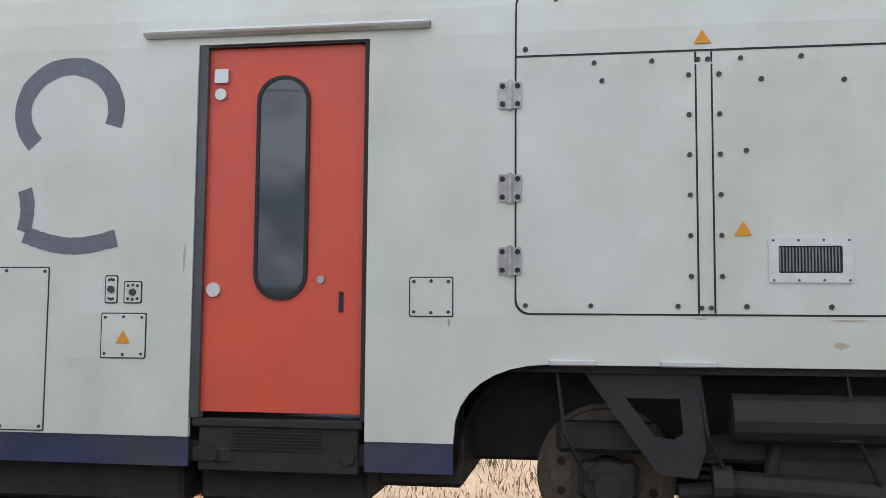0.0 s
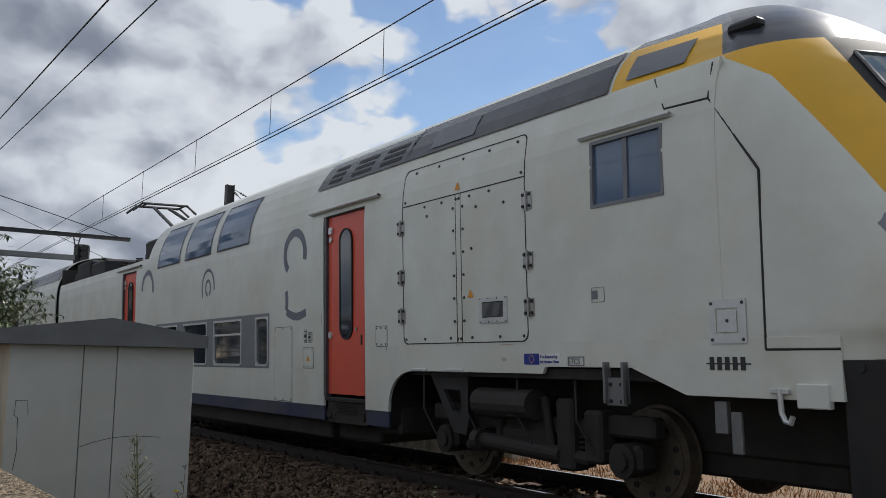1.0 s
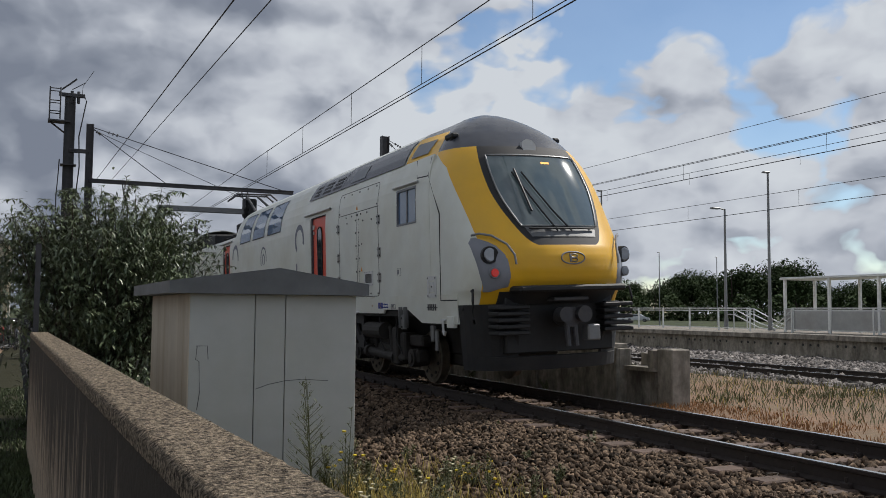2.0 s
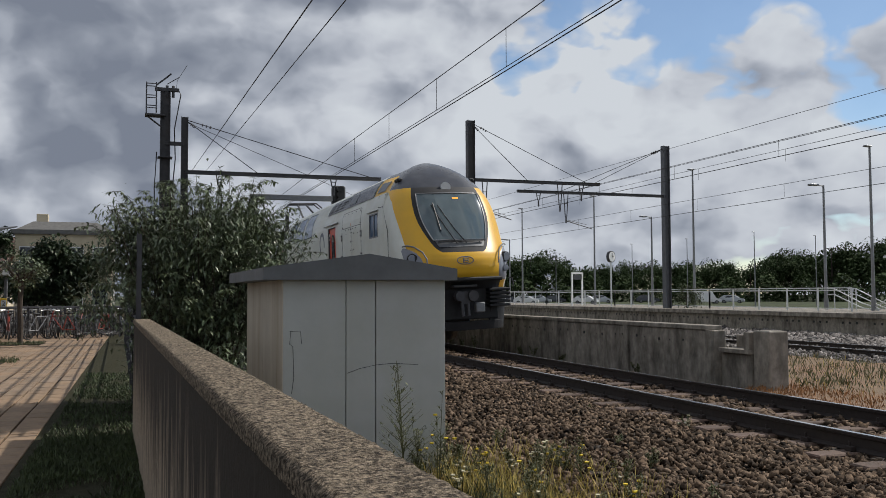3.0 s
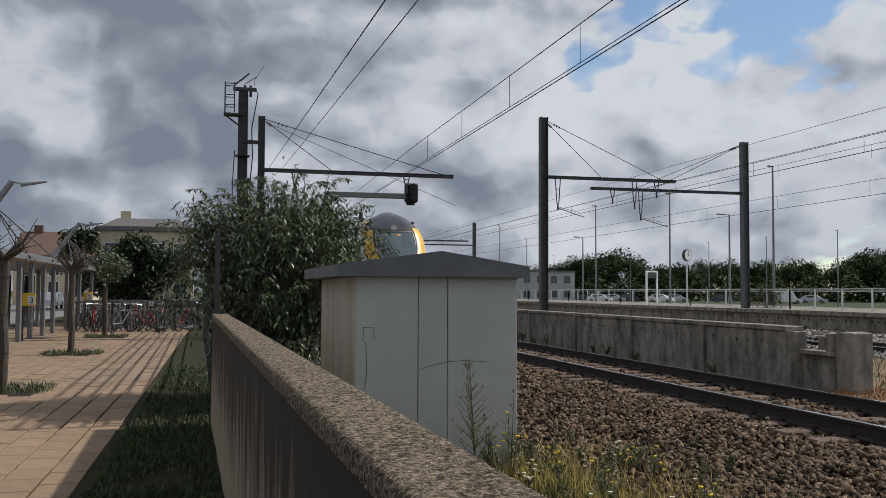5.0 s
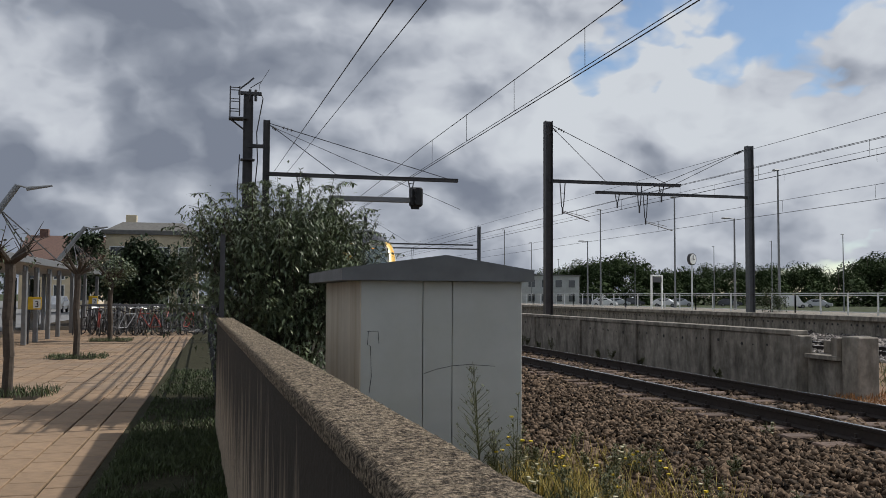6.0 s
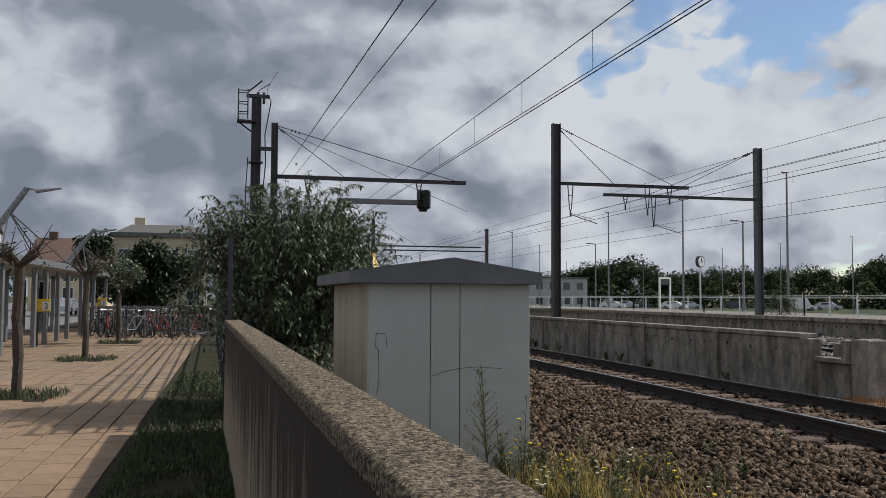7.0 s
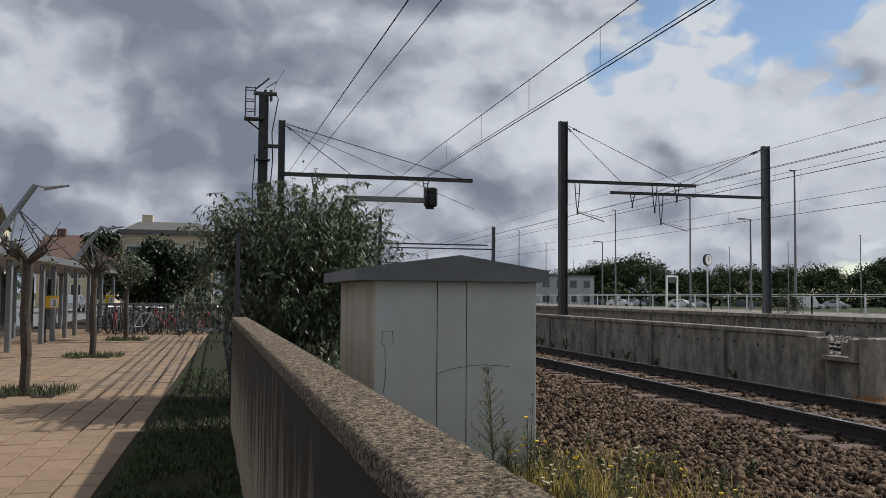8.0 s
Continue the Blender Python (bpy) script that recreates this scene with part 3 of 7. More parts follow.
def upper_window(car, y0, y1, z0, z1, place):
    rows = 6
    b = B()
    last = None
    for i in range(rows + 1):
        z = z0 + (z1 - z0) * i / rows
        cur = [b.verts.new(place(y, z, -0.006)) for y in (y0, y1)]
        if last:
            b.faces.new((last[0], last[1], cur[1], cur[0]))
        last = cur
    pane = part("window_pane", b, M["glass_blue"], car, "upper-deck pane with reflected sky blue put into its colour")
    b = B()
    for ya, yb in ((y0 - 0.03, y0), (y1, y1 + 0.03)):
        last = None
        for i in range(rows + 1):
            z = z0 + (z1 - z0) * i / rows
            cur = [b.verts.new(place(ya, z, -0.012)), b.verts.new(place(yb, z, -0.012))]
            if last:
                b.faces.new((last[0], last[1], cur[1], cur[0]))
            last = cur
    for za, zb in ((z0 - 0.03, z0), (z1, z1 + 0.02)):
        q = [b.verts.new(place(y, z, -0.012)) for y, z in ((y0 - 0.03, za), (y1 + 0.03, za), (y1 + 0.03, zb), (y0 - 0.03, zb))]
        b.faces.new(q)
    part("window_seal", b, M["black"], pane)


def make_bogie(car, y, s):
    """A bogie whose near frame, springs and wheels show below the body."""
    bog = part("bogie_frame", bogie_frame(), M["under"], car, "dark grimy bogie frame")
    bog.location = (0, y, 0)
    for dy in (-1.45, 1.45):
        b = B()
        for side in (-1, 1):
            x = side * 0.76
            for r0, r1, xa, xb in ((0.46, 0.46, -0.06, 0.065), (0.49, 0.47, 0.065 * -side, 0.09 * -side)):
                tube(b, (x + xa, 0, 0.46), (x + xb, 0, 0.46), r0, r1, n=36)
        tube(b, (-0.8, 0, 0.46), (0.8, 0, 0.46), 0.09, n=12)
        w = part("wheelset", b, M["wheel"], bog, "steel wheelset with worn treads")
        w.location = (0, dy, 0)
        w["turns"] = 1
        WHEELS.append(w)
        # bolted disc face
        b = B()
        ring = [(0.385 * math.cos(2 * math.pi * i / 32), 0.46 + 0.385 * math.sin(2 * math.pi * i / 32)) for i in range(32)]
        inner = [(0.25 * math.cos(2 * math.pi * i / 32), 0.46 + 0.25 * math.sin(2 * math.pi * i / 32)) for i in range(32)]
        ring_plate(b, ring, inner, lambda u, v, w_: (-0.835 + w_, u + dy, v), 0.02)
        part("wheel_disc", b, M["wheel"], bog)
        b = B()
        for i in range(10):
            a = 2 * math.pi * (i + 0.5) / 10
            tube(b, (-0.85, dy + 0.33 * math.cos(a), 0.46 + 0.33 * math.sin(a)), (-0.83, dy + 0.33 * math.cos(a), 0.46 + 0.33 * math.sin(a)), 0.03, n=8)
        part("bolt", b, M["black"], bog)
    return bog


def bogie_frame():
    b = B()
    for side in (-1, 1):
        x = side * 1.06
        box(b, x - 0.09, -1.0, 0.62, x + 0.09, 1.0, 0.80, 0.03)
        for s in (-1, 1):
            box(b, x - 0.09, s * 1.45 - 0.34, 0.66, x + 0.09, s * 1.45 + 0.34, 0.86, 0.03)
            tube(b, (x - 0.17, s * 1.45, 0.46), (x + 0.14, s * 1.45, 0.46), 0.16, n=18)
            tube(b, (x - 0.20, s * 1.45, 0.46), (x - 0.17, s * 1.45, 0.46), 0.09, n=14)
            box(b, x - 0.13, s * 1.45 - 0.2, 0.36, x + 0.10, s * 1.45 + 0.2, 0.60, 0.04)
            # spring, damper and arm
            for k in range(5):
                tube(b, (x, s * 0.80, 0.52 + k * 0.05), (x, s * 0.80, 0.545 + k * 0.05), 0.11, n=12)
            tube(b, (x - 0.12, s * 0.48, 0.34), (x - 0.12, s * 0.34, 1.0), 0.045, n=10)
            tube(b, (x - 0.1, s * 1.0, 0.42), (x - 0.1, s * 0.1, 0.50), 0.07, n=10)
        box(b, x - 0.12, -0.42, 0.42, x + 0.1, 0.42, 0.68, 0.03)
        for k in range(3):
            tube(b, (x, 0, 0.80 + k * 0.07), (x, 0, 0.86 + k * 0.07), 0.30, n=20)
    box(b, -1.0, -0.3, 0.55, 1.0, 0.3, 0.8, 0.04)
    return b


WHEELS = []
BOGIE = 3.82


def text_plate(parent, words, size, place, y, z, mat, name="lettering"):
    """Built-in font, turned to read from beside the near side."""
    cu = bpy.data.curves.new(name, "FONT")
    cu.body, cu.size, cu.extrude = words, size, 0.002
    tmp = bpy.data.objects.new(name, cu)
    scene.collection.objects.link(tmp)
    dg = bpy.context.evaluated_depsgraph_get()
    me = bpy.data.meshes.new_from_object(tmp.evaluated_get(dg))
    bpy.data.objects.remove(tmp)
    me.materials.clear()
    me.materials.append(mat)
    ob = new(name, me)
    x, yy, zz = place(y, z, -0.006)
    ob.matrix_basis = Matrix(((0, 0, -1, x), (-1, 0, 0, yy), (0, 1, 0, zz), (0, 0, 0, 1)))
    ob.parent = parent
    return ob


def band(bm, centre, place, width, n=26, taper=True):
    """A painted stripe of that width along a curve centre(t)."""
    pts = [Vector(centre(i / n)) for i in range(n + 1)]
    a, b = [], []
    for i, p in enumerate(pts):
        d = (pts[min(i + 1, n)] - pts[max(i - 1, 0)]).normalized()
        nrm = Vector((-d.y, d.x))
        w = width / 2 * (1 + 0.10 * noise.noise((i * 0.9, width * 50, p.x)))
        a.append(bm.verts.new(place(*(p + nrm * w), -0.003)))
        b.append(bm.verts.new(place(*(p - nrm * w), -0.003)))
    for i in range(n):
        bm.faces.new((a[i], a[i + 1], b[i + 1], b[i]))
    return bm


LEVELS = [(1.18, -0.78, 0.10, 1.38), (1.30, -0.90, 0.10, 1.38), (1.42, -1.02, 0.08, 1.40), (1.55, -1.10, 0.08, 1.40), (1.70, -1.13, 0.09, 1.40), (1.88, -1.12, 0.11, 1.40), (2.02, -1.06, 0.14, 1.40),
          (2.14, -0.98, 0.18, 1.40), (2.30, -0.87, 0.24, 1.40), (2.50, -0.74, 0.32, 1.39), (2.75, -0.58, 0.44, 1.385), (3.00, -0.42, 0.58, 1.38),
          (3.25, -0.25, 0.74, 1.36), (3.48, -0.09, 0.90, 1.31), (3.68, 0.08, 1.02, 1.22), (3.85, 0.26, 1.10, 1.11), (4.02, 0.46, 1.20, 0.97), (4.16, 0.66, 1.32, 0.82),
          (4.28, 0.86, 1.46, 0.66), (4.38, 1.06, 1.62, 0.50), (4.46, 1.28, 1.80, 0.34), (4.52, 1.52, 2.00, 0.18)]


def nose_point(level, u, out=0.0):
    """u from 0 at the middle of the nose to 1 where the flat side begins; negative on the near side."""
    z, yn, yc, w = level
    a = abs(u) * math.pi / 2
    n = 2 / 2.35
    x = (w + out) * math.sin(a) ** n
    y = yc - (yc - yn + out) * math.cos(a) ** n
    return Vector((math.copysign(x, u), y, z + DZ))


def level_at(z):
    for a, b in zip(LEVELS, LEVELS[1:]):
        if z <= b[0]:
            t = max(0.0, (z - a[0]) / (b[0] - a[0]))
            return tuple(p + (q - p) * t for p, q in zip(a, b))
    return LEVELS[-1]


def glass_edge(z):
    """Half width, in u, of the dark windscreen field."""
    if z < 2.05:
        return 0.17
    if z < 2.22:
        return 0.17 + 0.11 * math.sqrt((z - 2.05) / 0.17)
    return 0.28 + 0.125 * math.sin(math.pi / 2 * min(1, (z - 2.22) / 0.85)) + 0.035 * (z - 2.22)


def yellow_edge(z):
    if z < 2.2:
        return 0.67
    if z < 3.4:
        return 0.67 + 0.15 * (z - 2.2) / 1.2
    return min(1.0, 0.82 + 0.6 * (z - 3.4))


def cab_back(level):
    """Where the cab shell meets the straight body: half width and distance."""
    z, _, yc, w = level
    if z < 3.67:
        return half_width(z) - 0.004, max(yc + 0.01, 1.03)
    return max(0.05, half_width(z)), 2.3 + (0.3 if z > 4.4 else 0)


def cab_flank(y, z, w):
    """A point on the flank of the cab roof, between the nose curve and the body."""
    lv = level_at(z)
    bx, by = cab_back(lv)
    t = min(1.0, max(0.0, (y - lv[2]) / (by - lv[2])))
    return (-(lv[3] + (bx - lv[3]) * t) + w, y, z + DZ)


def make_cab(car):
    fine = []
    for a, b in zip(LEVELS, LEVELS[1:]):
        for k in range(3):
            fine.append(tuple(p + (q - p) * k / 3 for p, q in zip(a, b)))
    fine.append(LEVELS[-1])
    bm = B()
    rows, regions = [], []
    for lv in fine:
        z = lv[0]
        g, ye = glass_edge(z), yellow_edge(z)
        us = [g * i / 6 for i in range(6)] + [g + (ye - g) * i / 6 for i in range(6)] + [ye + (1 - ye) * i / 6 for i in range(7)]
        us = [-u for u in us[:0:-1]] + us
        row = [nose_point(lv, u) for u in us]
        bx, by = cab_back(lv)
        row = [Vector((-bx, by, row[0].z))] + row + [Vector((bx, by, row[-1].z))]
        rows.append([bm.verts.new(p) for p in row])
    n = len(rows[0]) - 1
    for j in range(len(rows) - 1):
        z = (fine[j][0] + fine[j + 1][0]) / 2
        for i in range(n):
            k = abs(i + 0.5 - n / 2)
            if z > 3.74 and k < 12:
                m = 2
            elif k < 6:
                m = 3 if z > 2.05 else 1
            elif k < 12:
                m = 1
            else:
                m = 0
            if z > 4.05:
                m = 2
            if z < 1.40 and k < 10:
                m = 3
            if k > n / 2 - 1:
                m = 0 if z < 3.7 else (1 if z < 4.16 else 2)
            f = bm.faces.new((rows[j][i], rows[j][i + 1], rows[j + 1][i + 1], rows[j + 1][i]))
            f.material_index = m
    bm.faces.new(rows[-1][::-1])
    cab = part("cab_shell", bm, [M["white"], M["yellow"], M["roof_grey"], M["skirt"]], car, "yellow and white rounded driving cab shell", True)
    # windscreen
    bm = B()
    zs = [2.36 + 1.20 * i / 12 for i in range(13)]
    grid = []
    for z in zs:
        e = glass_edge(z) * 0.84
        grid.append([bm.verts.new(nose_point(level_at(z), e * (k - 8) / 8, 0.012)) for k in range(17)])
    for j in range(12):
        for i in range(16):
            bm.faces.new((grid[j][i], grid[j][i + 1], grid[j + 1][i + 1], grid[j + 1][i]))
    part("windscreen", bm, M["screen"], cab, "large windscreen, sky reflection and daylit cab put into its grey-blue", True)
    bm = B()
    low = [[bm.verts.new(nose_point(level_at(z), glass_edge(z) * 0.80 * (k - 8) / 8, 0.010)) for k in range(17)] for z in (2.19, 2.25, 2.34)]
    for a, c in zip(low, low[1:]):
        for i in range(16):
            bm.faces.new((a[i], a[i + 1], c[i + 1], c[i]))
    part("scuttle_panel", bm, M["dash"], cab, "grey panel below the windscreen", True)
    bm = B()
    rim = [v for v in [(zs[0], k) for k in range(17)] + [(z, 16) for z in zs[1:]] + [(zs[-1], k) for k in range(15, -1, -1)] + [(z, 0) for z in zs[-2:0:-1]]]
    pts = [nose_point(level_at(z), glass_edge(z) * 0.84 * (k - 8) / 8, 0.018) for z, k in rim]
    path_tube(bm, pts + pts[:1], 0.016, 5)
    part("windscreen_seal", bm, M["galv"], cab)
    bm = B()
    for u in (-0.04, 0.03):
        path_tube(bm, [nose_point(level_at(z), u - (z - 2.3) * 0.17, 0.05) for z in (2.28, 2.6, 2.95, 3.25)], 0.014, 5)
    path_tube(bm, [nose_point(level_at(z), -0.16 - (z - 2.6) * 0.03, 0.06) for z in (2.6, 2.9, 3.3)], 0.02, 5)
    part("wiper", bm, M["black"], cab)
    bm = B()
    path_tube(bm, [nose_point(level_at(2.32), u, 0.05) for u in (-0.22, -0.19, -0.1, 0, 0.1, 0.19, 0.22)], 0.016, 6)
    for u in (-0.19, 0, 0.19):
        tube(bm, nose_point(level_at(2.32), u, 0.0), nose_point(level_at(2.32), u, 0.05), 0.012)
    part("grab_rail", bm, M["black"], cab)
    # display and upper lamp behind the glass
    bm = B()
    for u, hw in ((0.05, 0.03),):
        q = [nose_point(level_at(z), u + s * hw, 0.016) for z, s in ((3.41, -1), (3.41, 1), (3.445, 1), (3.445, -1))]
        bm.faces.new([bm.verts.new(p) for p in q])
    part("display", bm, M["lit"], cab)
    bm = B()
    c = nose_point(level_at(3.70), 0.0, 0.0)
    tube(bm, c + Vector((0, 0.10, 0)), c + Vector((0, -0.012, 0.03)), 0.14, 0.13, n=24)
    part("head_lamp", bm, M["lens_pale"], cab, "round upper headlamp")
    for s in (-1, 1):
        # lamp cluster panel and its lamps
        bm = B()
        zs_in, u_in = (1.38, 1.44, 1.6, 1.9, 2.1, 2.2), (0.58, 0.42, 0.40, 0.43, 0.51, 0.68)
        zs_out, u_out = (1.38, 1.62, 1.92, 2.16, 2.2), (0.66, 0.72, 0.77, 0.80, 0.74)
        grid = []
        for z in [1.38 + 0.82 * k / 12 for k in range(13)]:
            a, c = np.interp(z, zs_in, u_in), np.interp(z, zs_out, u_out)
            grid.append([bm.verts.new(nose_point(level_at(z), s * (a + (c - a) * i / 8), -0.02 if i in (0, 8) else 0.014)) for i in range(9)])
        for lo_row, hi_row in zip(grid, grid[1:]):
            for i in range(8):
                bm.faces.new((lo_row[i], lo_row[i + 1], hi_row[i + 1], hi_row[i]))
        panel = part("lamp_panel", bm, M["lamp_grey"], cab, "bluish grey lamp cluster panel", True)
        for z, u, r, mat, nm in ((1.93, 0.60, 0.105, "lens", "head_lamp"), (1.66, 0.57, 0.065, "lamp_red" if s < 0 else "lens", "tail_lamp")):
            c, d = nose_point(level_at(z), s * u, 0.0), nose_point(level_at(z), s * u, 0.09)
            d = Vector((c.x + s * 0.02, c.y - 0.09, c.z))
            bm = B()
            tube(bm, c, d, r * 1.25, r * 1.2, n=20)
            hs = part(nm + "_housing", bm, M["black"] if r > 0.1 else M["grey_paint"], panel)
            bm = B()
            tube(bm, d, d + Vector((0, -0.012, 0)), r, r * 0.85, n=20)
            part(nm, bm, M[mat], panel)
        bm = B()
        path_tube(bm, [nose_point(level_at(z), s * u, 0.06) for z, u in ((2.24, 0.70), (2.26, 0.62), (2.22, 0.52), (2.08, 0.42), (1.92, 0.385), (1.78, 0.38))], 0.018, 7)
        part("grab_handle", bm, M["galv"], cab)
        # roof horn box
        bm = B()
        p = nose_point(level_at(3.98), s * 0.82, 0.0)
        box(bm, p.x - 0.07, p.y - 0.12, p.z - 0.04, p.x + 0.07, p.y + 0.20, p.z + 0.06, 0.03)
        part("roof_box", bm, M["black"], cab)
    # badge: oval ring on the nose
    bm = B()
    for k in range(28):
        a0, a1 = 2 * math.pi * k / 28, 2 * math.pi * (k + 1) / 28
        tube(bm, nose_point(level_at(1.86 + 0.09 * math.sin(a0)), 0.065 * math.cos(a0), 0.012), nose_point(level_at(1.86 + 0.09 * math.sin(a1)), 0.065 * math.cos(a1), 0.012), 0.011, n=5)
    tube(bm, nose_point(level_at(1.80), -0.012, 0.012), nose_point(level_at(1.92), -0.012, 0.012), 0.014, n=5)
    for dz in (1.83, 1.89):
        for k in range(8):
            a0, a1 = 2 * math.pi * k / 8, 2 * math.pi * (k + 1) / 8
            tube(bm, nose_point(level_at(dz + 0.028 * math.sin(a0)), 0.005 + 0.016 * math.cos(a0), 0.012), nose_point(level_at(dz + 0.028 * math.sin(a1)), 0.005 + 0.016 * math.cos(a1), 0.012), 0.008, n=4)
    part("badge", bm, M["grey_paint"], cab, "grey oval badge")
    # lip under the nose, recess, coupler and bumper
    bm = B()
    box(bm, -0.92, -1.16, 1.36 + DZ, 0.92, -0.55, 1.46 + DZ, 0.03)
    part("nose_lip", bm, M["black"], cab)
    bm = B()
    box(bm, -0.95, -0.70, 0.45 + DZ, 0.95, -0.2, 1.36 + DZ, 0.02)
    part("coupler_recess", bm, M["black"], car)
    bm = B()
    lv0, lv1 = (0.0, -0.95, 0.02, 1.34), (0.0, -0.78, 0.10, 1.26)
    tops, bots = [], []
    for k in range(-12, 13):
        u = k / 12
        if abs(u) < 0.30:
            continue
        tops.append((u, nose_point((1.19, -0.90, 0.0, 1.39), u)))
        bots.append((u, nose_point((0.22, -0.74, 0.05, 1.30), u)))
    bm.free()
    halves = {}
    for s in (-1, 1):
        bm = B()
        t = [bm.verts.new(p) for u, p in tops if u * s > 0]
        b_ = [bm.verts.new(p) for u, p in bots if u * s > 0]
        for i in range(len(t) - 1):
            bm.faces.new((t[i], t[i + 1], b_[i + 1], b_[i]))
        halves[s] = part("bumper", bm, M["skirt"], car, "dark grey crash bumper and skirt")
        halves[s].modifiers.new("solid", "SOLIDIFY").thickness = 0.05
    bm = B()
    for k in range(-12, 12):
        u0, u1 = k / 12, (k + 1) / 12
        p = [nose_point((0.20, -0.78, 0.05, 1.30), u0), nose_point((0.20, -0.78, 0.05, 1.30), u1), nose_point((0.40, -0.84, 0.05, 1.30), u1), nose_point((0.40, -0.84, 0.05, 1.30), u0)]
        bm.faces.new([bm.verts.new(v) for v in p])
    bmesh.ops.remove_doubles(bm, verts=bm.verts, dist=0.001)
    pl = part("snow_plough", bm, M["skirt"], car)
    pl.modifiers.new("solid", "SOLIDIFY").thickness = 0.06
    for s in (-1, 1):
        bm = B()
        for k in range(5):
            box(bm, s * 0.92 - 0.27, -0.93, 0.74 + 0.095 * k + DZ, s * 0.92 + 0.27, -0.60, 0.80 + 0.095 * k + DZ, 0.012)
        part("ribbed_buffer", bm, M["black"], halves[s])
        bm = B()
        path_tube(bm, [(s * 1.36, -0.42, 1.40 + DZ), (s * 1.40, -0.55, 1.42 + DZ), (s * 1.42, -0.58, 1.25 + DZ), (s * 1.41, -0.56, 0.98 + DZ), (s * 1.34, -0.45, 0.92 + DZ)], 0.02, 7)
        part("hand_rail", bm, M["black"], halves[s])
        bm = B()
        tube(bm, (s * 1.39, 0.02 - 0.15, 1.14 + DZ), (s * 1.37, -0.13, 1.14 + DZ), 0.035, n=10)
        part("socket", bm, M["black"], halves[s])
    bm = B()
    tube(bm, (0, -0.6, 0.98 + DZ), (0, -1.05, 0.98 + DZ), 0.13, 0.15, n=18)
    tube(bm, (-0.17, -0.98, 1.02 + DZ), (-0.17, -1.16, 1.02 + DZ), 0.115, n=18)
    tube(bm, (0.17, -0.98, 1.02 + DZ), (0.17, -1.14, 1.02 + DZ), 0.125, n=18)
    box(bm, -0.30, -1.05, 1.22 + DZ, 0.30, -0.7, 1.28 + DZ, 0.015)
    for x in (-0.08, 0.06):
        tube(bm, (x, -1.05, 0.55 + DZ), (x, -1.0, 0.95 + DZ), 0.04, n=8)
    part("coupler", bm, M["mast"], car, "automatic coupler head")
    bm = B()
    box(bm, 0.24, -1.10, 0.62 + DZ, 0.46, -0.92, 0.86 + DZ, 0.02)
    part("coupler_box", bm, M["galv"], car)
    return cab


def side_shell(car, length, holes, near, cab):
    place = near_side if near else far_side
    bm = B()
    y_start = 1.0 if cab else 0.15
    roof_low = 17.0
    skin(bm, y_start, length, [1.36, 2.0, 3.0], holes, place)
    # curved upper part, tall over the saloon, cut down over the machinery
    skin(bm, y_start, roof_low, [3.0, 3.25, 3.45], holes, place)
    skin(bm, 2.28 if cab else y_start, roof_low, [3.45] + [z for z, _ in PROFILE[4:]], holes, place)
    if cab:
        skin(bm, 1.0, 2.28, [3.45, 3.55, 3.66, 3.70], [], place)
    skin(bm, roof_low, length, [3.0, 3.25, 3.45], holes, place)
    return bm


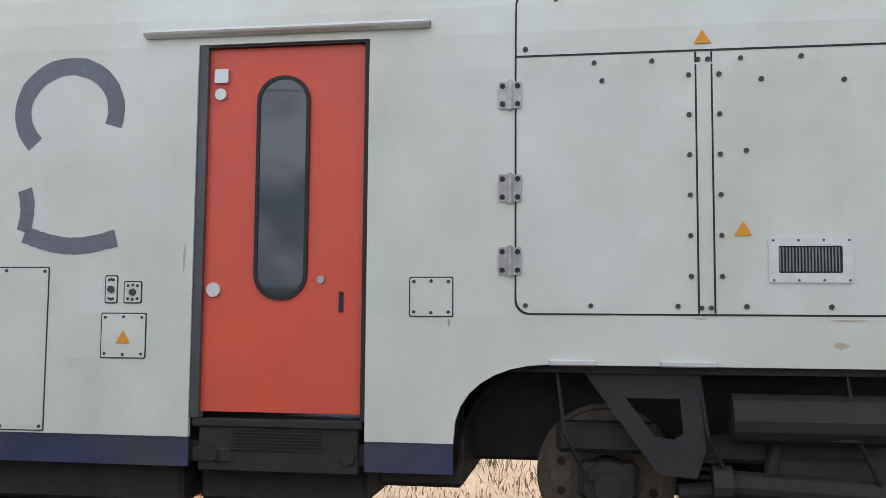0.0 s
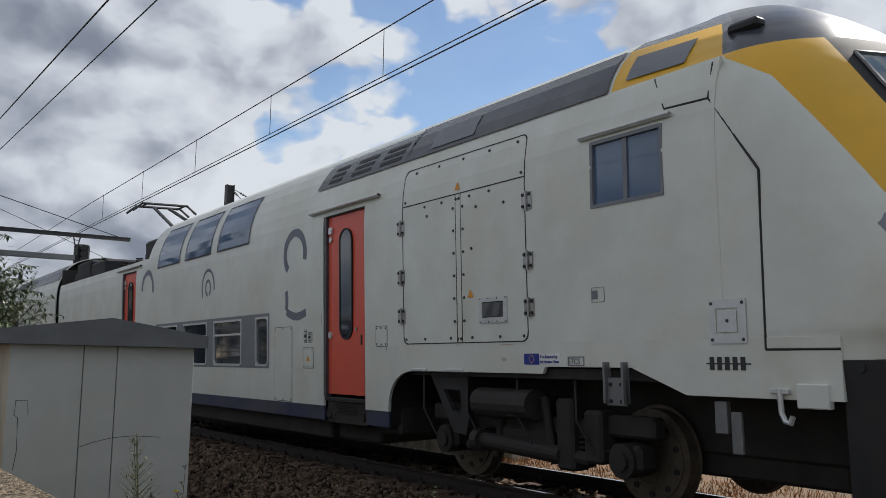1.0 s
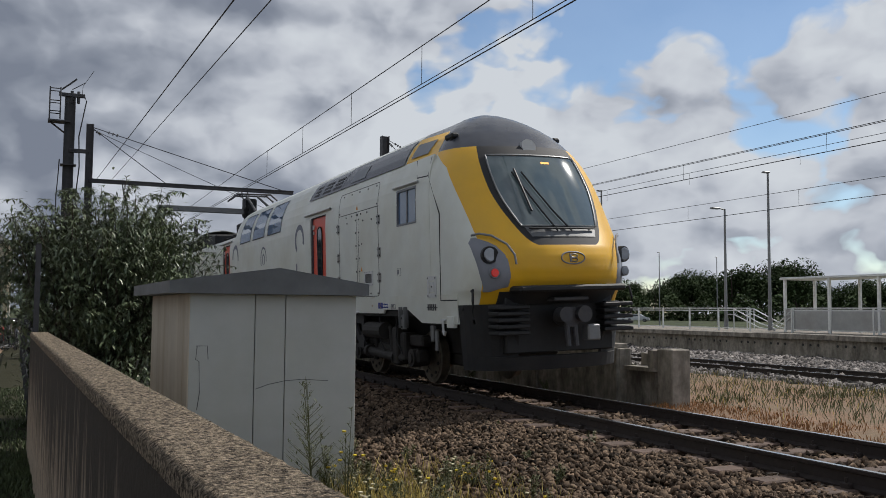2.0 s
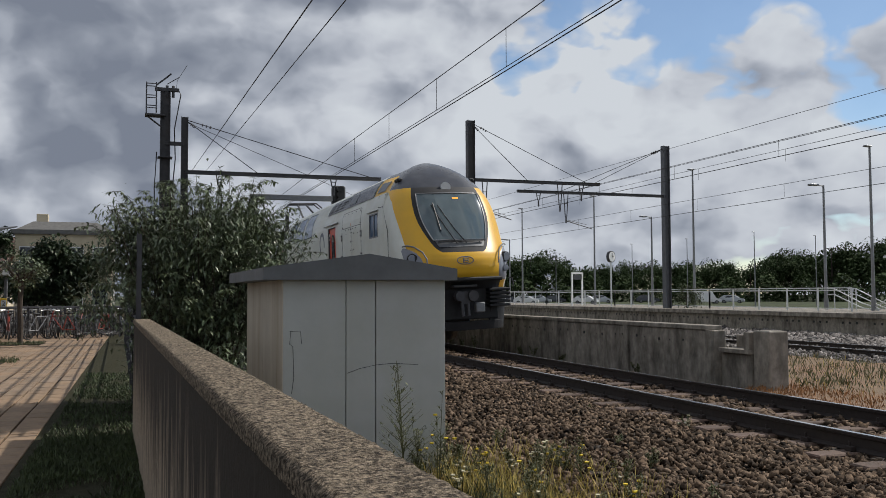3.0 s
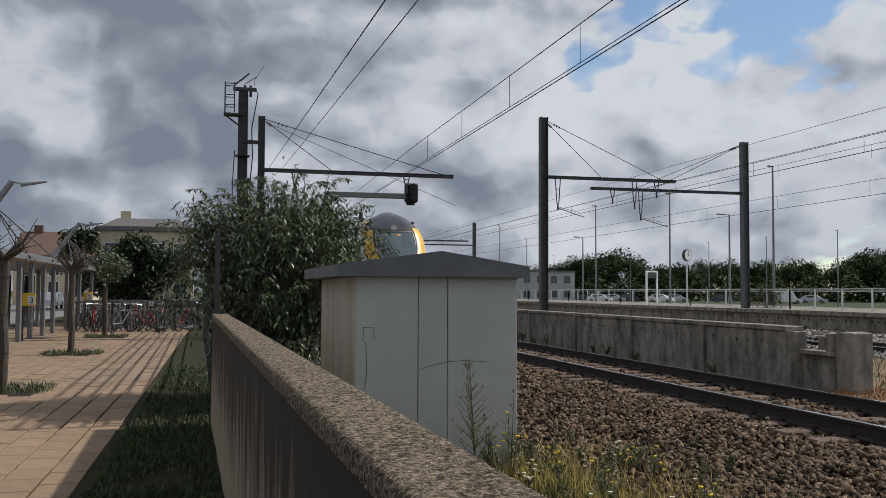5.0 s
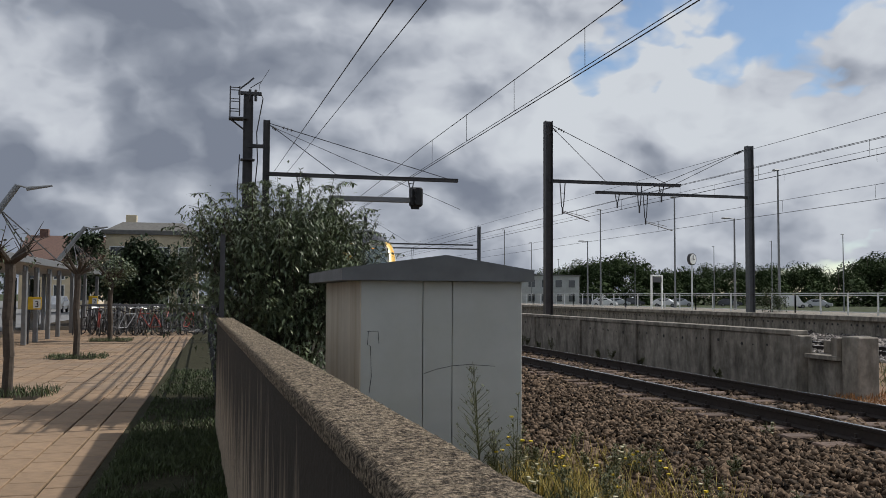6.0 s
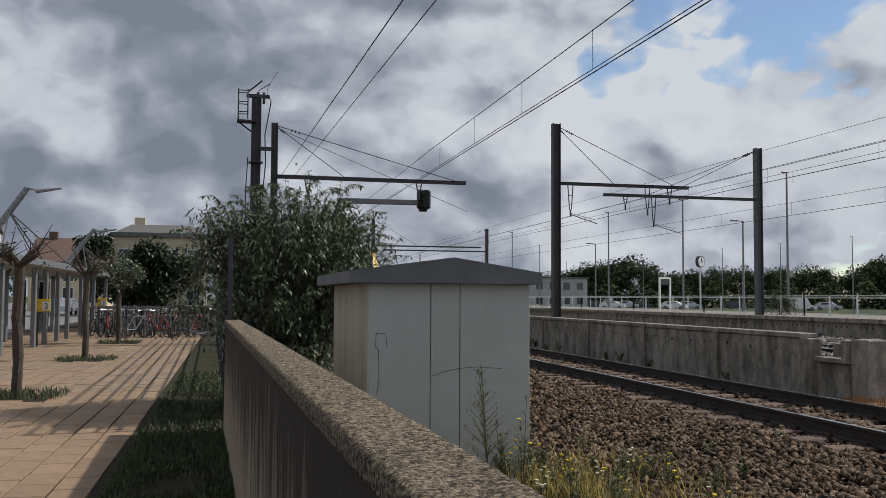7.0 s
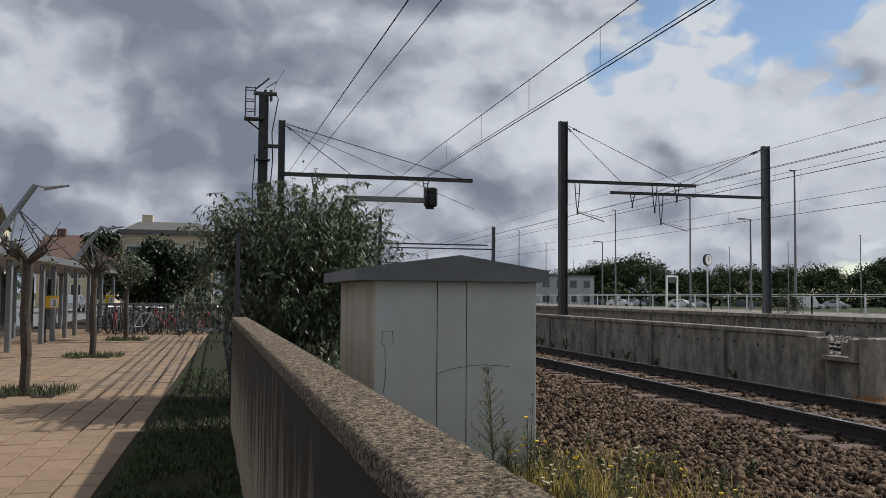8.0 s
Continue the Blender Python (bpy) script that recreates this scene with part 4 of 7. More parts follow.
def make_car(name, cab, length=26.5):
    car = empty(name)
    doors = [(6.86, 8.09), (17.86, 19.09)]
    low = [(10.08, 1.07, 10.62, 1.88), (11.23, 1.07, 12.63, 1.88), (12.98, 1.07, 14.38, 1.88), (14.74, 1.07, 16.14, 1.88)]
    holes = [(a, b, 0.2, 3.25) for a, b in doors] + [(a + 0.02, c - 0.02, 1.30, d - 0.02) for a, b, c, d in low]
    cabwin = (1.56, 2.60, 2.47, 3.24)
    if cab:
        holes.append((cabwin[0] + 0.02, cabwin[2] - 0.02, cabwin[1] + 0.02, cabwin[3] - 0.02))
    for near in (True, False):
        bm = side_shell(car, length, holes if near else [], near, cab)
        ob = part("side_wall", bm, M["white"], car, "dusty off-white painted side wall", False)
        ob.modifiers.new("solid", "SOLIDIFY").thickness = 0.03
        ob.modifiers["solid"].offset = -1 if near else 1
    # lower side panels with wheel openings
    y_end = length
    front = [(0.0 if cab else 0.15, 1.36), (0.0 if cab else 0.15, 0.90), (1.41, 0.90), (2.03, 1.12), (3.2, 1.12), (3.24, 1.05), (5.66, 1.05)]
    front += arch_outline(5.66, 6.27, 1.05, 0.53) + [(6.86, 0.53), (6.86, 1.36)]
    mid = [(8.09, 1.36), (8.09, 0.53), (17.86, 0.53), (17.86, 1.36)]
    rear = [(19.09, 1.36), (19.09, 0.53), (19.6, 0.53)] + [(39.2 - y, z) for y, z in arch_outline(18.7, 19.6, 1.05, 0.53)][::-1] + [(length, 1.05), (length, 1.36)]
    for place in (near_side, far_side):
        for line in (front, mid, rear):
            b = B()
            if line is mid:
                ys = [8.09] + sorted(v for a, _, c, _ in low for v in (a + 0.02, c - 0.02)) + [17.86]
                plate(b, [(8.09, 1.05), (8.09, 0.53), (17.86, 0.53), (17.86, 1.05)], place, 0.04)
                for i in range(0, len(ys), 2):
                    plate(b, [(ys[i], 1.05), (ys[i + 1], 1.05), (ys[i + 1], 1.36), (ys[i], 1.36)], place, 0.04)
            else:
                plate(b, line, place, 0.04)
            part("lower_panel", b, M["white"], car)
        for a, b2 in ((6.27, 6.86), (8.09, 17.86), (19.09, 19.58)):
            b = B()
            plate(b, [(a, 0.33), (b2, 0.33), (b2, 0.528), (a, 0.528)], lambda u, v, w: place(u, v, w + 0.012), 0.03)
            part("blue_skirt", b, M["blue"], car, "dark blue painted skirt")
    # ends, floor and low roof
    b = B()
    prof = [(-w, z) for z, w in PROFILE if z <= 3.45] + [(w, z) for z, w in PROFILE[::-1] if z <= 3.45]
    plate(b, prof, lambda u, v, w: (u * 0.99, length - 0.05 + w, v + DZ + 0.3 if v < 0.5 else v + DZ), 0.05)
    part("end_wall", b, M["roof_grey"], car)
    prof = [(-w, z) for z, w in PROFILE if z >= 3.4] + [(w, z) for z, w in PROFILE[-2::-1] if z >= 3.4]
    b = B()
    plate(b, prof, lambda u, v, w: (u * 0.985, 16.96 + w, v + DZ), 0.05)
    part("roof_bulkhead", b, M["roof_grey"], car)
    b = B()
    box(b, -1.34, 17.0, 3.38 + DZ, 1.34, length, 3.43 + DZ)
    part("low_roof", b, M["roof_grey"], car, "low grey roof over the machinery")
    b = B()
    box(b, -1.34, 0.5, 1.0 + DZ, 1.34, length - 0.1, 1.1 + DZ)
    box(b, -1.33, 6.4, 0.36 + DZ, 1.33, 19.0, 0.5 + DZ)
    if not cab:
        plate(b, [(-1.38, 0.6), (1.38, 0.6), (1.2, 4.0), (-1.2, 4.0)], lambda u, v, w: (u, 0.1 + w, v + DZ), 0.06)
    part("floor", b, M["under"], car)
    # doors
    for a, c in doors:
        make_door(car, a, c, near_side, -1)
    # grey window band and lower windows
    b = B()
    ys = [10.03] + sorted(v for a, _, c, _ in low for v in (a, c)) + [16.2]
    for i in range(0, len(ys), 2):
        plate(b, [(ys[i], 1.04), (ys[i + 1], 1.04), (ys[i + 1], 1.93), (ys[i], 1.93)], lambda u, v, w: near_side(u, v, w - 0.004), 0.003)
    for a, _, c, _ in low:
        plate(b, [(a, 1.88), (c, 1.88), (c, 1.93), (a, 1.93)], lambda u, v, w: near_side(u, v, w - 0.004), 0.003)
        plate(b, [(a, 1.04), (c, 1.04), (c, 1.07), (a, 1.07)], lambda u, v, w: near_side(u, v, w - 0.004), 0.003)
    part("window_band", b, M["grey_paint"], car, "dark grey painted window band")
    for i, (a, z0, c, z1) in enumerate(low):
        make_window(car, (a, z0, c, z1), 0.10, near_side, bars=() if i == 0 else ((a + 0.03, 1.60, c - 0.03, 1.635),))
    for a, c in ((10.95, 12.45), (12.85, 14.30), (14.70, 16.15)):
        upper_window(car, a, c, 3.18, 3.99, near_side)
    if cab:
        make_window(car, cabwin, 0.012, near_side, "glass_blue", "grey_paint", bars=((2.0, 2.63, 2.05, 3.21),))
        b = B()
        tube(b, near_side(1.45, 3.29, -0.02), near_side(2.60, 3.29, -0.02), 0.02)
        tube(b, near_side(1.45, 3.30, -0.04), near_side(2.60, 3.30, -0.04), 0.016)
        part("rain_strip", b, M["alu"], car)
    # machinery hatches: joint lines, bolts, hinges
    joints = B()
    for line in (rounded(3.44, 1.37, 5.87, 3.55, 0.09), ):
        line_frame(joints, line, near_side)
    for (a, b2, c, d) in ((4.70, 1.385, 4.712, 3.07), (4.60, 1.385, 4.612, 3.07), (3.45, 3.075, 5.86, 3.088)):
        plate(joints, [(a, b2), (c, b2), (c, d), (a, d)], lambda u, v, w: near_side(u, v, w - 0.004), 0.003)
    hatch = part("hatch", joints, M["black"], car, "machinery hatch with dark joint lines")
    b = B()
    disc_row(b, [(5.80 - 0.21 * i, 1.43) for i in (0, 2, 4.6, 6.6, 9, 10.9)] + [(y, 3.13) for y in (5.8, 3.5)] + [(5.72 - 0.37 * i, 3.02) for i in (1, 2, 3.5, 4.5)]
             + [(4.75, 1.62 + 0.26 * i) for i in range(6)] + [(4.56, 1.62 + 0.26 * i) for i in range(6)] + [(5.6 - 0.5 * i, 3.48) for i in range(5)]
             + [(4.63, 1.42), (4.69, 1.42), (4.63, 3.02), (4.69, 3.02)] + [(4.40, 2.42), (5.3, 2.9), (4.3, 2.88), (3.8, 2.86)], near_side)
    part("bolt", b, M["mast"], hatch)
    for y in (3.41, 5.90):
        for z in (1.72, 2.2, 2.82):
            b = B()
            plate(b, rounded(y - 0.075, z - 0.09, y + 0.075, z + 0.09, 0.01, 2), lambda u, v, w: near_side(u, v, w - 0.014), 0.014)
            tube(b, near_side(y, z - 0.1, -0.02), near_side(y, z + 0.1, -0.02), 0.016, n=7)
            hg = part("hinge", b, M["steel"], hatch)
            b = B()
            disc_row(b, [(y + s * 0.05, z + q * 0.06) for s in (-1, 1) for q in (-1, 1)], near_side, 0.018, -0.026)
            part("bolt", b, M["black"], hg)
    # small grille
    b = B()
    ring_plate(b, rounded(3.78, 1.58, 4.28, 1.86, 0.01, 2), rounded(3.84, 1.64, 4.22, 1.81, 0.01, 2), lambda u, v, w: near_side(u, v, w - 0.012), 0.012)
    grille = part("grille_frame", b, M["alu"], car, "small ventilation grille")
    b = B()
    plate(b, [(3.84, 1.64), (4.22, 1.64), (4.22, 1.81), (3.84, 1.81)], lambda u, v, w: near_side(u, v, w - 0.002), 0.002)
    part("grille_back", b, M["black"], grille)
    b = B()
    for i in range(19):
        y = 3.855 + i * 0.0195
        plate(b, [(y, 1.65), (y + 0.009, 1.65), (y + 0.009, 1.80), (y, 1.80)], lambda u, v, w: near_side(u, v, w - 0.009), 0.006)
    part("grille_bar", b, M["galv"], grille)
    b = B()
    disc_row(b, [(3.80 + 0.15 * i, z) for i in range(4) for z in (1.595, 1.845)], near_side, 0.008, -0.016)
    part("bolt", b, M["mast"], grille)
    # cover plates beside the doors
    for (a, c, d, e, nm) in ((6.28, 1.36, 6.56, 1.61, "M"), (8.42, 1.06, 8.74, 1.36, "W"), (9.16, 0.55, 9.80, 1.68, "M"), (8.46, 1.44, 8.58, 1.58, "S"), (8.64, 1.44, 8.72, 1.62, "S")):
        b = B()
        plate(b, rounded(a, c, d, e, 0.01, 2), lambda u, v, w: near_side(u, v, w - 0.006), 0.006)
        cover = part("cover_plate", b, M["white"], car)
        b = B()
        line_frame(b, rounded(a - 0.008, c - 0.008, d + 0.008, e + 0.008, 0.012, 2), near_side, 0.009)
        part("cover_joint", b, M["black"], cover)
        b = B()
        pts = [(a + 0.025, c + 0.025), (d - 0.025, c + 0.025), (a + 0.025, e - 0.025), (d - 0.025, e - 0.025), ((a + d) / 2, c + 0.02), ((a + d) / 2, e - 0.02)]
        disc_row(b, pts, near_side, 0.010 if nm != "M" else 0.012)
        if nm == "S":
            disc_row(b, [((a + d) / 2, (c + e) / 2)], near_side, 0.025, -0.02)
        part("bolt", b, M["mast"], cover)
    b = B()
    for y, z, s in ((8.58, 1.20, 0.055), (4.43, 1.92, 0.055), (4.66, 3.17, 0.055)):
        q = [b.verts.new(near_side(y + dy * s, z + dz * s, -0.009)) for dy, dz in ((-1, -0.8), (1, -0.8), (0, 0.9))]
        b.faces.new(q)
    part("warning_triangle", b, M["orange"], car, "orange warning triangle")
    # worn painted letters, each stroke by itself
    strokes = [(lambda t: (9.05 + 0.36 * math.cos(radians(200 - 245 * t)), 2.80 + 0.33 * math.sin(radians(200 - 245 * t))), 0.13),
               (lambda t: (9.37 - 0.10 * t + 0.10 * t * t, 2.24 - 0.30 * t), 0.11),
               (lambda t: (9.36 - 0.70 * t, 1.92 - 0.07 * math.sin(math.pi * t) - 0.03 * t), 0.12),
               (lambda t: (12.93 + 0.33 * math.cos(radians(190 - 220 * t)), 2.52 + 0.34 * math.sin(radians(190 - 220 * t))), 0.06),
               (lambda t: (12.93 + 0.13 * math.cos(radians(250 - 330 * t)), 2.52 + 0.14 * math.sin(radians(250 - 330 * t))), 0.06),
               (lambda t: (16.9 + 0.42 * math.cos(radians(190 - 190 * t)), 2.72 + 0.40 * math.sin(radians(190 - 190 * t))), 0.12)]
    for k, (line, width) in enumerate(strokes):
        b = B()
        band(b, line, near_side, width)
        part("painted_mark", b, M["marking"], car, "worn grey painted lettering arc" if k == 0 else "")
    # roof edge panels
    b = B()
    skin(b, 2.32 if cab else 0.3, 5.95, [3.70, 3.85, 4.02, 4.16], [], lambda u, v, w: near_side(u, v, w - 0.02))
    skin(b, 5.95, 8.5, [3.70, 3.85, 4.02, 4.10], [], lambda u, v, w: near_side(u - (v - 3.7) * 0.35, v, w - 0.02))
    roof_panel = part("roof_panel", b, M["roof_grey"], car, "dark grey roof edge panels")
    b = B()
    for i, y in enumerate((6.15, 6.95, 7.8)):
        for k in range(3):
            z = 3.76 + 0.09 * k
            skin(b, y, y + 0.55 - (0.15 if i == 2 else 0), [z, z + 0.05], [], lambda u, v, w: near_side(u - (v - 3.7) * 0.35, v, w - 0.026))
    part("louvre", b, M["black"], roof_panel)
    b = B()
    for y0, y1 in ((4.5, 5.4),):
        skin(b, y0, y1, [3.76, 3.9, 4.02], [], lambda u, v, w: near_side(u, v, w - 0.03))
    part("roof_cover", b, M["grey_paint"], roof_panel)
    if cab:
        b = B()
        skin(b, 1.45, 2.12, [3.78, 3.9, 4.04], [], lambda u, v, w: cab_flank(u, v, w - 0.012))
        part("roof_hatch", b, M["grey_paint"], car)
        joints = B()
        for a, c in (((1.07, 3.66), (1.07, 3.34)), ((1.07, 3.34), (0.60, 2.66)), ((0.60, 2.66), (0.62, 1.27)), ((0.62, 1.27), (0.0, 1.27)), ((1.07, 3.34), (1.55, 3.36)), ((1.55, 3.36), (1.72, 3.68))):
            tube(joints, near_side(*a, 0.004), near_side(*c, 0.004), 0.011, n=6)
        part("panel_joint", joints, M["black"], car)
        # front flank between the doorless side and the nose
        b = B()
        skin(b, 0.0, 1.0, [1.36, 2.0], [], near_side)
        b.free()
        make_cab(car)
        b = B()
        ring_plate(b, rounded(0.78, 1.32, 1.14, 1.67, 0.01, 2), rounded(0.85, 1.39, 1.07, 1.60, 0.01, 2), lambda u, v, w: near_side(u, v, w - 0.01), 0.01)
        plate(b, rounded(0.87, 1.41, 1.05, 1.58, 0.005, 2), lambda u, v, w: near_side(u, v, w - 0.008), 0.008)
        hatch2 = part("cover_plate", b, M["alu"], car)
        b = B()
        disc_row(b, [(0.81, 1.35), (1.11, 1.35), (0.81, 1.64), (1.11, 1.64), (0.96, 1.5)], near_side, 0.014, -0.016)
        part("bolt", b, M["mast"], hatch2)
        # number, struck through, kept as plain bars of its size
        b = B()
        for i in range(5):
            y = 1.155 - i * 0.075
            plate(b, [(y, 1.11), (y - 0.045, 1.11), (y - 0.045, 1.215), (y, 1.215)], lambda u, v, w: near_side(u, v, w - 0.005), 0.003)
        plate(b, [(0.76, 1.155), (1.19, 1.155), (1.19, 1.166), (0.76, 1.166)], lambda u, v, w: near_side(u, v, w - 0.006), 0.003)
        part("number_bar", b, M["ink"], car)
        b = B()
        plate(b, [(3.28, 1.14), (3.52, 1.14), (3.52, 1.25), (3.28, 1.25)], lambda u, v, w: near_side(u, v, w - 0.005), 0.003)
        flag = part("sticker", b, M["sign_blue"], car, "dark blue sticker with a ring of stars")
        b = B()
        for i in range(12):
            a = 2 * math.pi * i / 12
            tube(b, near_side(3.40 + 0.036 * math.cos(a), 1.195 + 0.036 * math.sin(a), -0.007), near_side(3.40 + 0.036 * math.cos(a), 1.195 + 0.036 * math.sin(a), -0.004), 0.006, n=5)
        part("star", b, M["yellow"], flag)
        b = B()
        plate(b, [(2.96, 1.14), (3.28, 1.14), (3.28, 1.25), (2.96, 1.25)], lambda u, v, w: near_side(u, v, w - 0.004), 0.003)
        pale = part("sticker", b, M["sign_white"], car, "pale sticker with blue words")
        text_plate(car, "Co-funded by", 0.047, near_side, 3.265, 1.203, M["sign_blue"])
        text_plate(car, "the European Union", 0.047, near_side, 3.265, 1.155, M["sign_blue"]).scale = (0.72, 1, 1)
        b = B()
        ring_plate(b, rounded(2.63, 1.13, 2.86, 1.22, 0.008, 2), rounded(2.64, 1.14, 2.85, 1.21, 0.008, 2), lambda u, v, w: near_side(u, v, w - 0.004), 0.003)
        part("sticker", b, M["grey_paint"], car)
        text_plate(car, "ETCS", 0.08, near_side, 2.85, 1.147, M["grey_paint"]).scale = (0.9, 1, 1)
        b = B()
        ring_plate(b, rounded(2.33, 1.72, 2.50, 1.86, 0.005, 2), rounded(2.335, 1.725, 2.495, 1.855, 0.005, 2), lambda u, v, w: near_side(u, v, w - 0.004), 0.003)
        plate(b, [(2.42, 1.75), (2.49, 1.75), (2.49, 1.83), (2.42, 1.83)], lambda u, v, w: near_side(u, v, w - 0.004), 0.003)
        part("sticker", b, M["grey_paint"], car)
        # brackets, hook, sockets below the sill
        b = B()
        for y in (2.30, 2.07):
            box(b, -1.47, y, 0.80 + DZ, -1.38, y + 0.025, 1.17 + DZ, 0.004)
        box(b, -1.43, 2.07, 0.78 + DZ, -1.41, 2.32, 1.03 + DZ, 0.004)
        part("jacking_bracket", b, M["galv"], car)
        b = B()
        disc_row(b, [(2.13, 0.82), (2.26, 0.82), (2.13, 0.97), (2.26, 0.97)], lambda u, v, w: (-1.43 + w, u, v + DZ), 0.018)
        part("bolt", b, M["black"], car)
        b = B()
        path_tube(b, [(-1.43, 0.50, 0.98 + DZ), (-1.43, 0.49, 0.80 + DZ), (-1.43, 0.46, 0.74 + DZ), (-1.44, 0.41, 0.73 + DZ), (-1.44, 0.39, 0.78 + DZ)], 0.022, 8)
        box(b, -1.44, 0.42, 0.94 + DZ, -1.38, 0.58, 0.98 + DZ, 0.005)
        part("lifting_hook", b, M["alu"], car)
        b = B()
        box(b, -1.43, 0.10, 0.84 + DZ, -1.36, 0.36, 1.02 + DZ, 0.008)
        part("step_plate", b, M["white"], car)
        b = B()
        box(b, -1.36, 1.05, 0.60 + DZ, -1.30, 1.17, 0.86 + DZ, 0.008)
        box(b, -1.35, 0.92, 0.45 + DZ, -1.31, 1.02, 0.78 + DZ, 0.008)
        part("sensor_bracket", b, M["galv"], car)
    # chipped and rusty scuffs on the lower side
    rs = random.Random(17)
    for y, z, w_, h_ in ((4.70, 1.352, 0.10, 0.012), (3.80, 1.345, 0.26, 0.014), (3.86, 1.19, 0.10, 0.05), (8.15, 1.75, 0.02, 0.2), (6.30, 1.32, 0.02, 0.06)):
        b = B()
        pts = [(y + w_ * 0.5 * math.cos(2 * math.pi * i / 12) * rs.uniform(0.6, 1.1), z + h_ * 0.5 * math.sin(2 * math.pi * i / 12) * rs.uniform(0.5, 1.2)) for i in range(12)]
        plate(b, pts, lambda u, v, w: near_side(u, v, w - 0.002), 0.002)
        part("paint_chip", b, M["hut_side"], car)
    # sill strips over the wheels
    for a, c in ((4.60, 4.95), (5.35, 5.65)):
        b = B()
        box(b, -1.43, a, 1.045 + DZ, -1.36, c, 1.085 + DZ, 0.008)
        part("sill_strip", b, M["alu"], car)
    # triangular bracket of the leading bogie
    b = B()
    out = [(4.70, 1.02), (5.44, 1.02), (4.96, 0.36), (4.72, 0.34), (4.66, 0.52)]
    ins = [(4.82, 0.84), (5.16, 0.84), (4.98, 0.60), (4.86, 0.58), (4.80, 0.62)]
    ring_plate(b, out, ins, lambda u, v, w: (-1.30 + w, u, v + DZ), 0.05)
    part("bogie_bracket", b, M["skirt"], car)
    for p0, p1, r, nm in (((-1.2, 4.6, 0.30), (-1.2, 3.2, 0.24), 0.09, "damper"), ((-1.22, 4.62, 0.30), (-1.22, 4.5, 0.30), 0.12, "damper_mount"), ((-1.24, 3.55, 0.72), (-1.24, 4.5, 0.72), 0.16, "air_tank")):
        b = B()
        tube(b, Vector(p0) + Vector((0, 0, DZ)), Vector(p1) + Vector((0, 0, DZ)), r, n=14)
        part(nm, b, M["under"], car)
    for y, z0, z1 in ((3.0, 0.1, 0.8), (2.6, 0.2, 0.7)):
        b = B()
        box(b, -1.25, y, z0 + DZ, -1.0, y + 0.25, z1 + DZ, 0.03)
        part("equipment_box", b, M["under"], car)
    for k in range(4):
        b = B()
        path_tube(b, [(-1.28, 5.6 - k * 0.9, 1.0 + DZ), (-1.32, 5.55 - k * 0.9, 0.6 + DZ), (-1.25, 5.4 - k * 0.9, 0.3 + DZ), (-1.1, 5.2 - k * 0.9, 0.35 + DZ)], 0.014, 6)
        part("air_hose", b, M["black"], car)
    b = B()
    b.free()
    for x, y0, z0, y1, z1 in ((0.62, 0.4, 0.52, 6.3, 1.26), (0.62, 19.6, 0.52, length - 0.3, 1.26), (1.25, 6.22, 0.42, 6.80, 1.2), (1.22, 8.2, 0.24, 17.8, 0.54), (1.15, 6.9, 0.26, 8.1, 0.52), (0.58, 3.0, 0.30, 5.4, 0.6), (0.58, 0.5, 0.32, 2.2, 0.6)):
        b = B()
        box(b, -x, y0, z0, x, y1, z1, 0.03)
        part("underframe_box", b, M["under"], car)
    b = B()
    last = None
    for y, z in arch_outline(5.62, 6.24, 1.04, 0.36):
        cur = [b.verts.new((-1.39, y, z + DZ)), b.verts.new((-0.7, y, z + DZ))]
        if last:
            b.faces.new((last[0], last[1], cur[1], cur[0]))
        last = cur
    part("wheel_arch_liner", b, M["black"], car)
    for y in (BOGIE, length - BOGIE):
        make_bogie(car, y, 1)
    # roof machinery and pantograph
    b = B()
    rnd = random.Random(4)
    for y0, y1, h, x0, x1 in ((17.3, 18.2, 0.55, -1.1, 1.1), (21.6, 23.2, 0.45, -1.2, 0.6), (23.5, 25.2, 0.6, -1.15, 1.15), (25.4, 26.3, 0.4, -1.0, 1.0)):
        box(b, x0, y0, 3.43 + DZ, x1, y1, 3.43 + h + DZ, 0.06)
    for y in (18.6, 19.4, 20.6, 21.2):
        for x in (-0.9, 0.9):
            for k in range(5):
                tube(b, (x, y, 3.43 + DZ + 0.06 * k), (x, y, 3.46 + DZ + 0.06 * k), 0.09, n=10)
    part("roof_machinery", b, M["skirt"], car, "dark roof machinery boxes and insulators")
    if cab:
        b = B()
        for s in (-1, 1):
            path_tube(b, [(s * 0.5, 19.0, 3.6 + DZ), (s * 0.35, 18.2, 4.3 + DZ), (s * 0.2, 20.6, 5.2 + DZ)], 0.045, 7)
        tube(b, (-0.6, 19.0, 3.6 + DZ), (0.6, 19.0, 3.6 + DZ), 0.06, n=8)
        tube(b, (-0.35, 18.2, 4.3 + DZ), (0.35, 18.2, 4.3 + DZ), 0.05, n=8)
        for y in (20.3, 20.9):
            path_tube(b, [(-0.85, y, 5.05 + DZ), (-0.6, y, 5.26 + DZ), (0.6, y, 5.26 + DZ), (0.85, y, 5.05 + DZ)], 0.035, 6)
        for x in (-0.5, 0.5):
            tube(b, (x, 20.3, 5.24 + DZ), (x, 20.9, 5.24 + DZ), 0.025, n=6)
        part("pantograph", b, M["mast"], car, "raised pantograph")
    return car


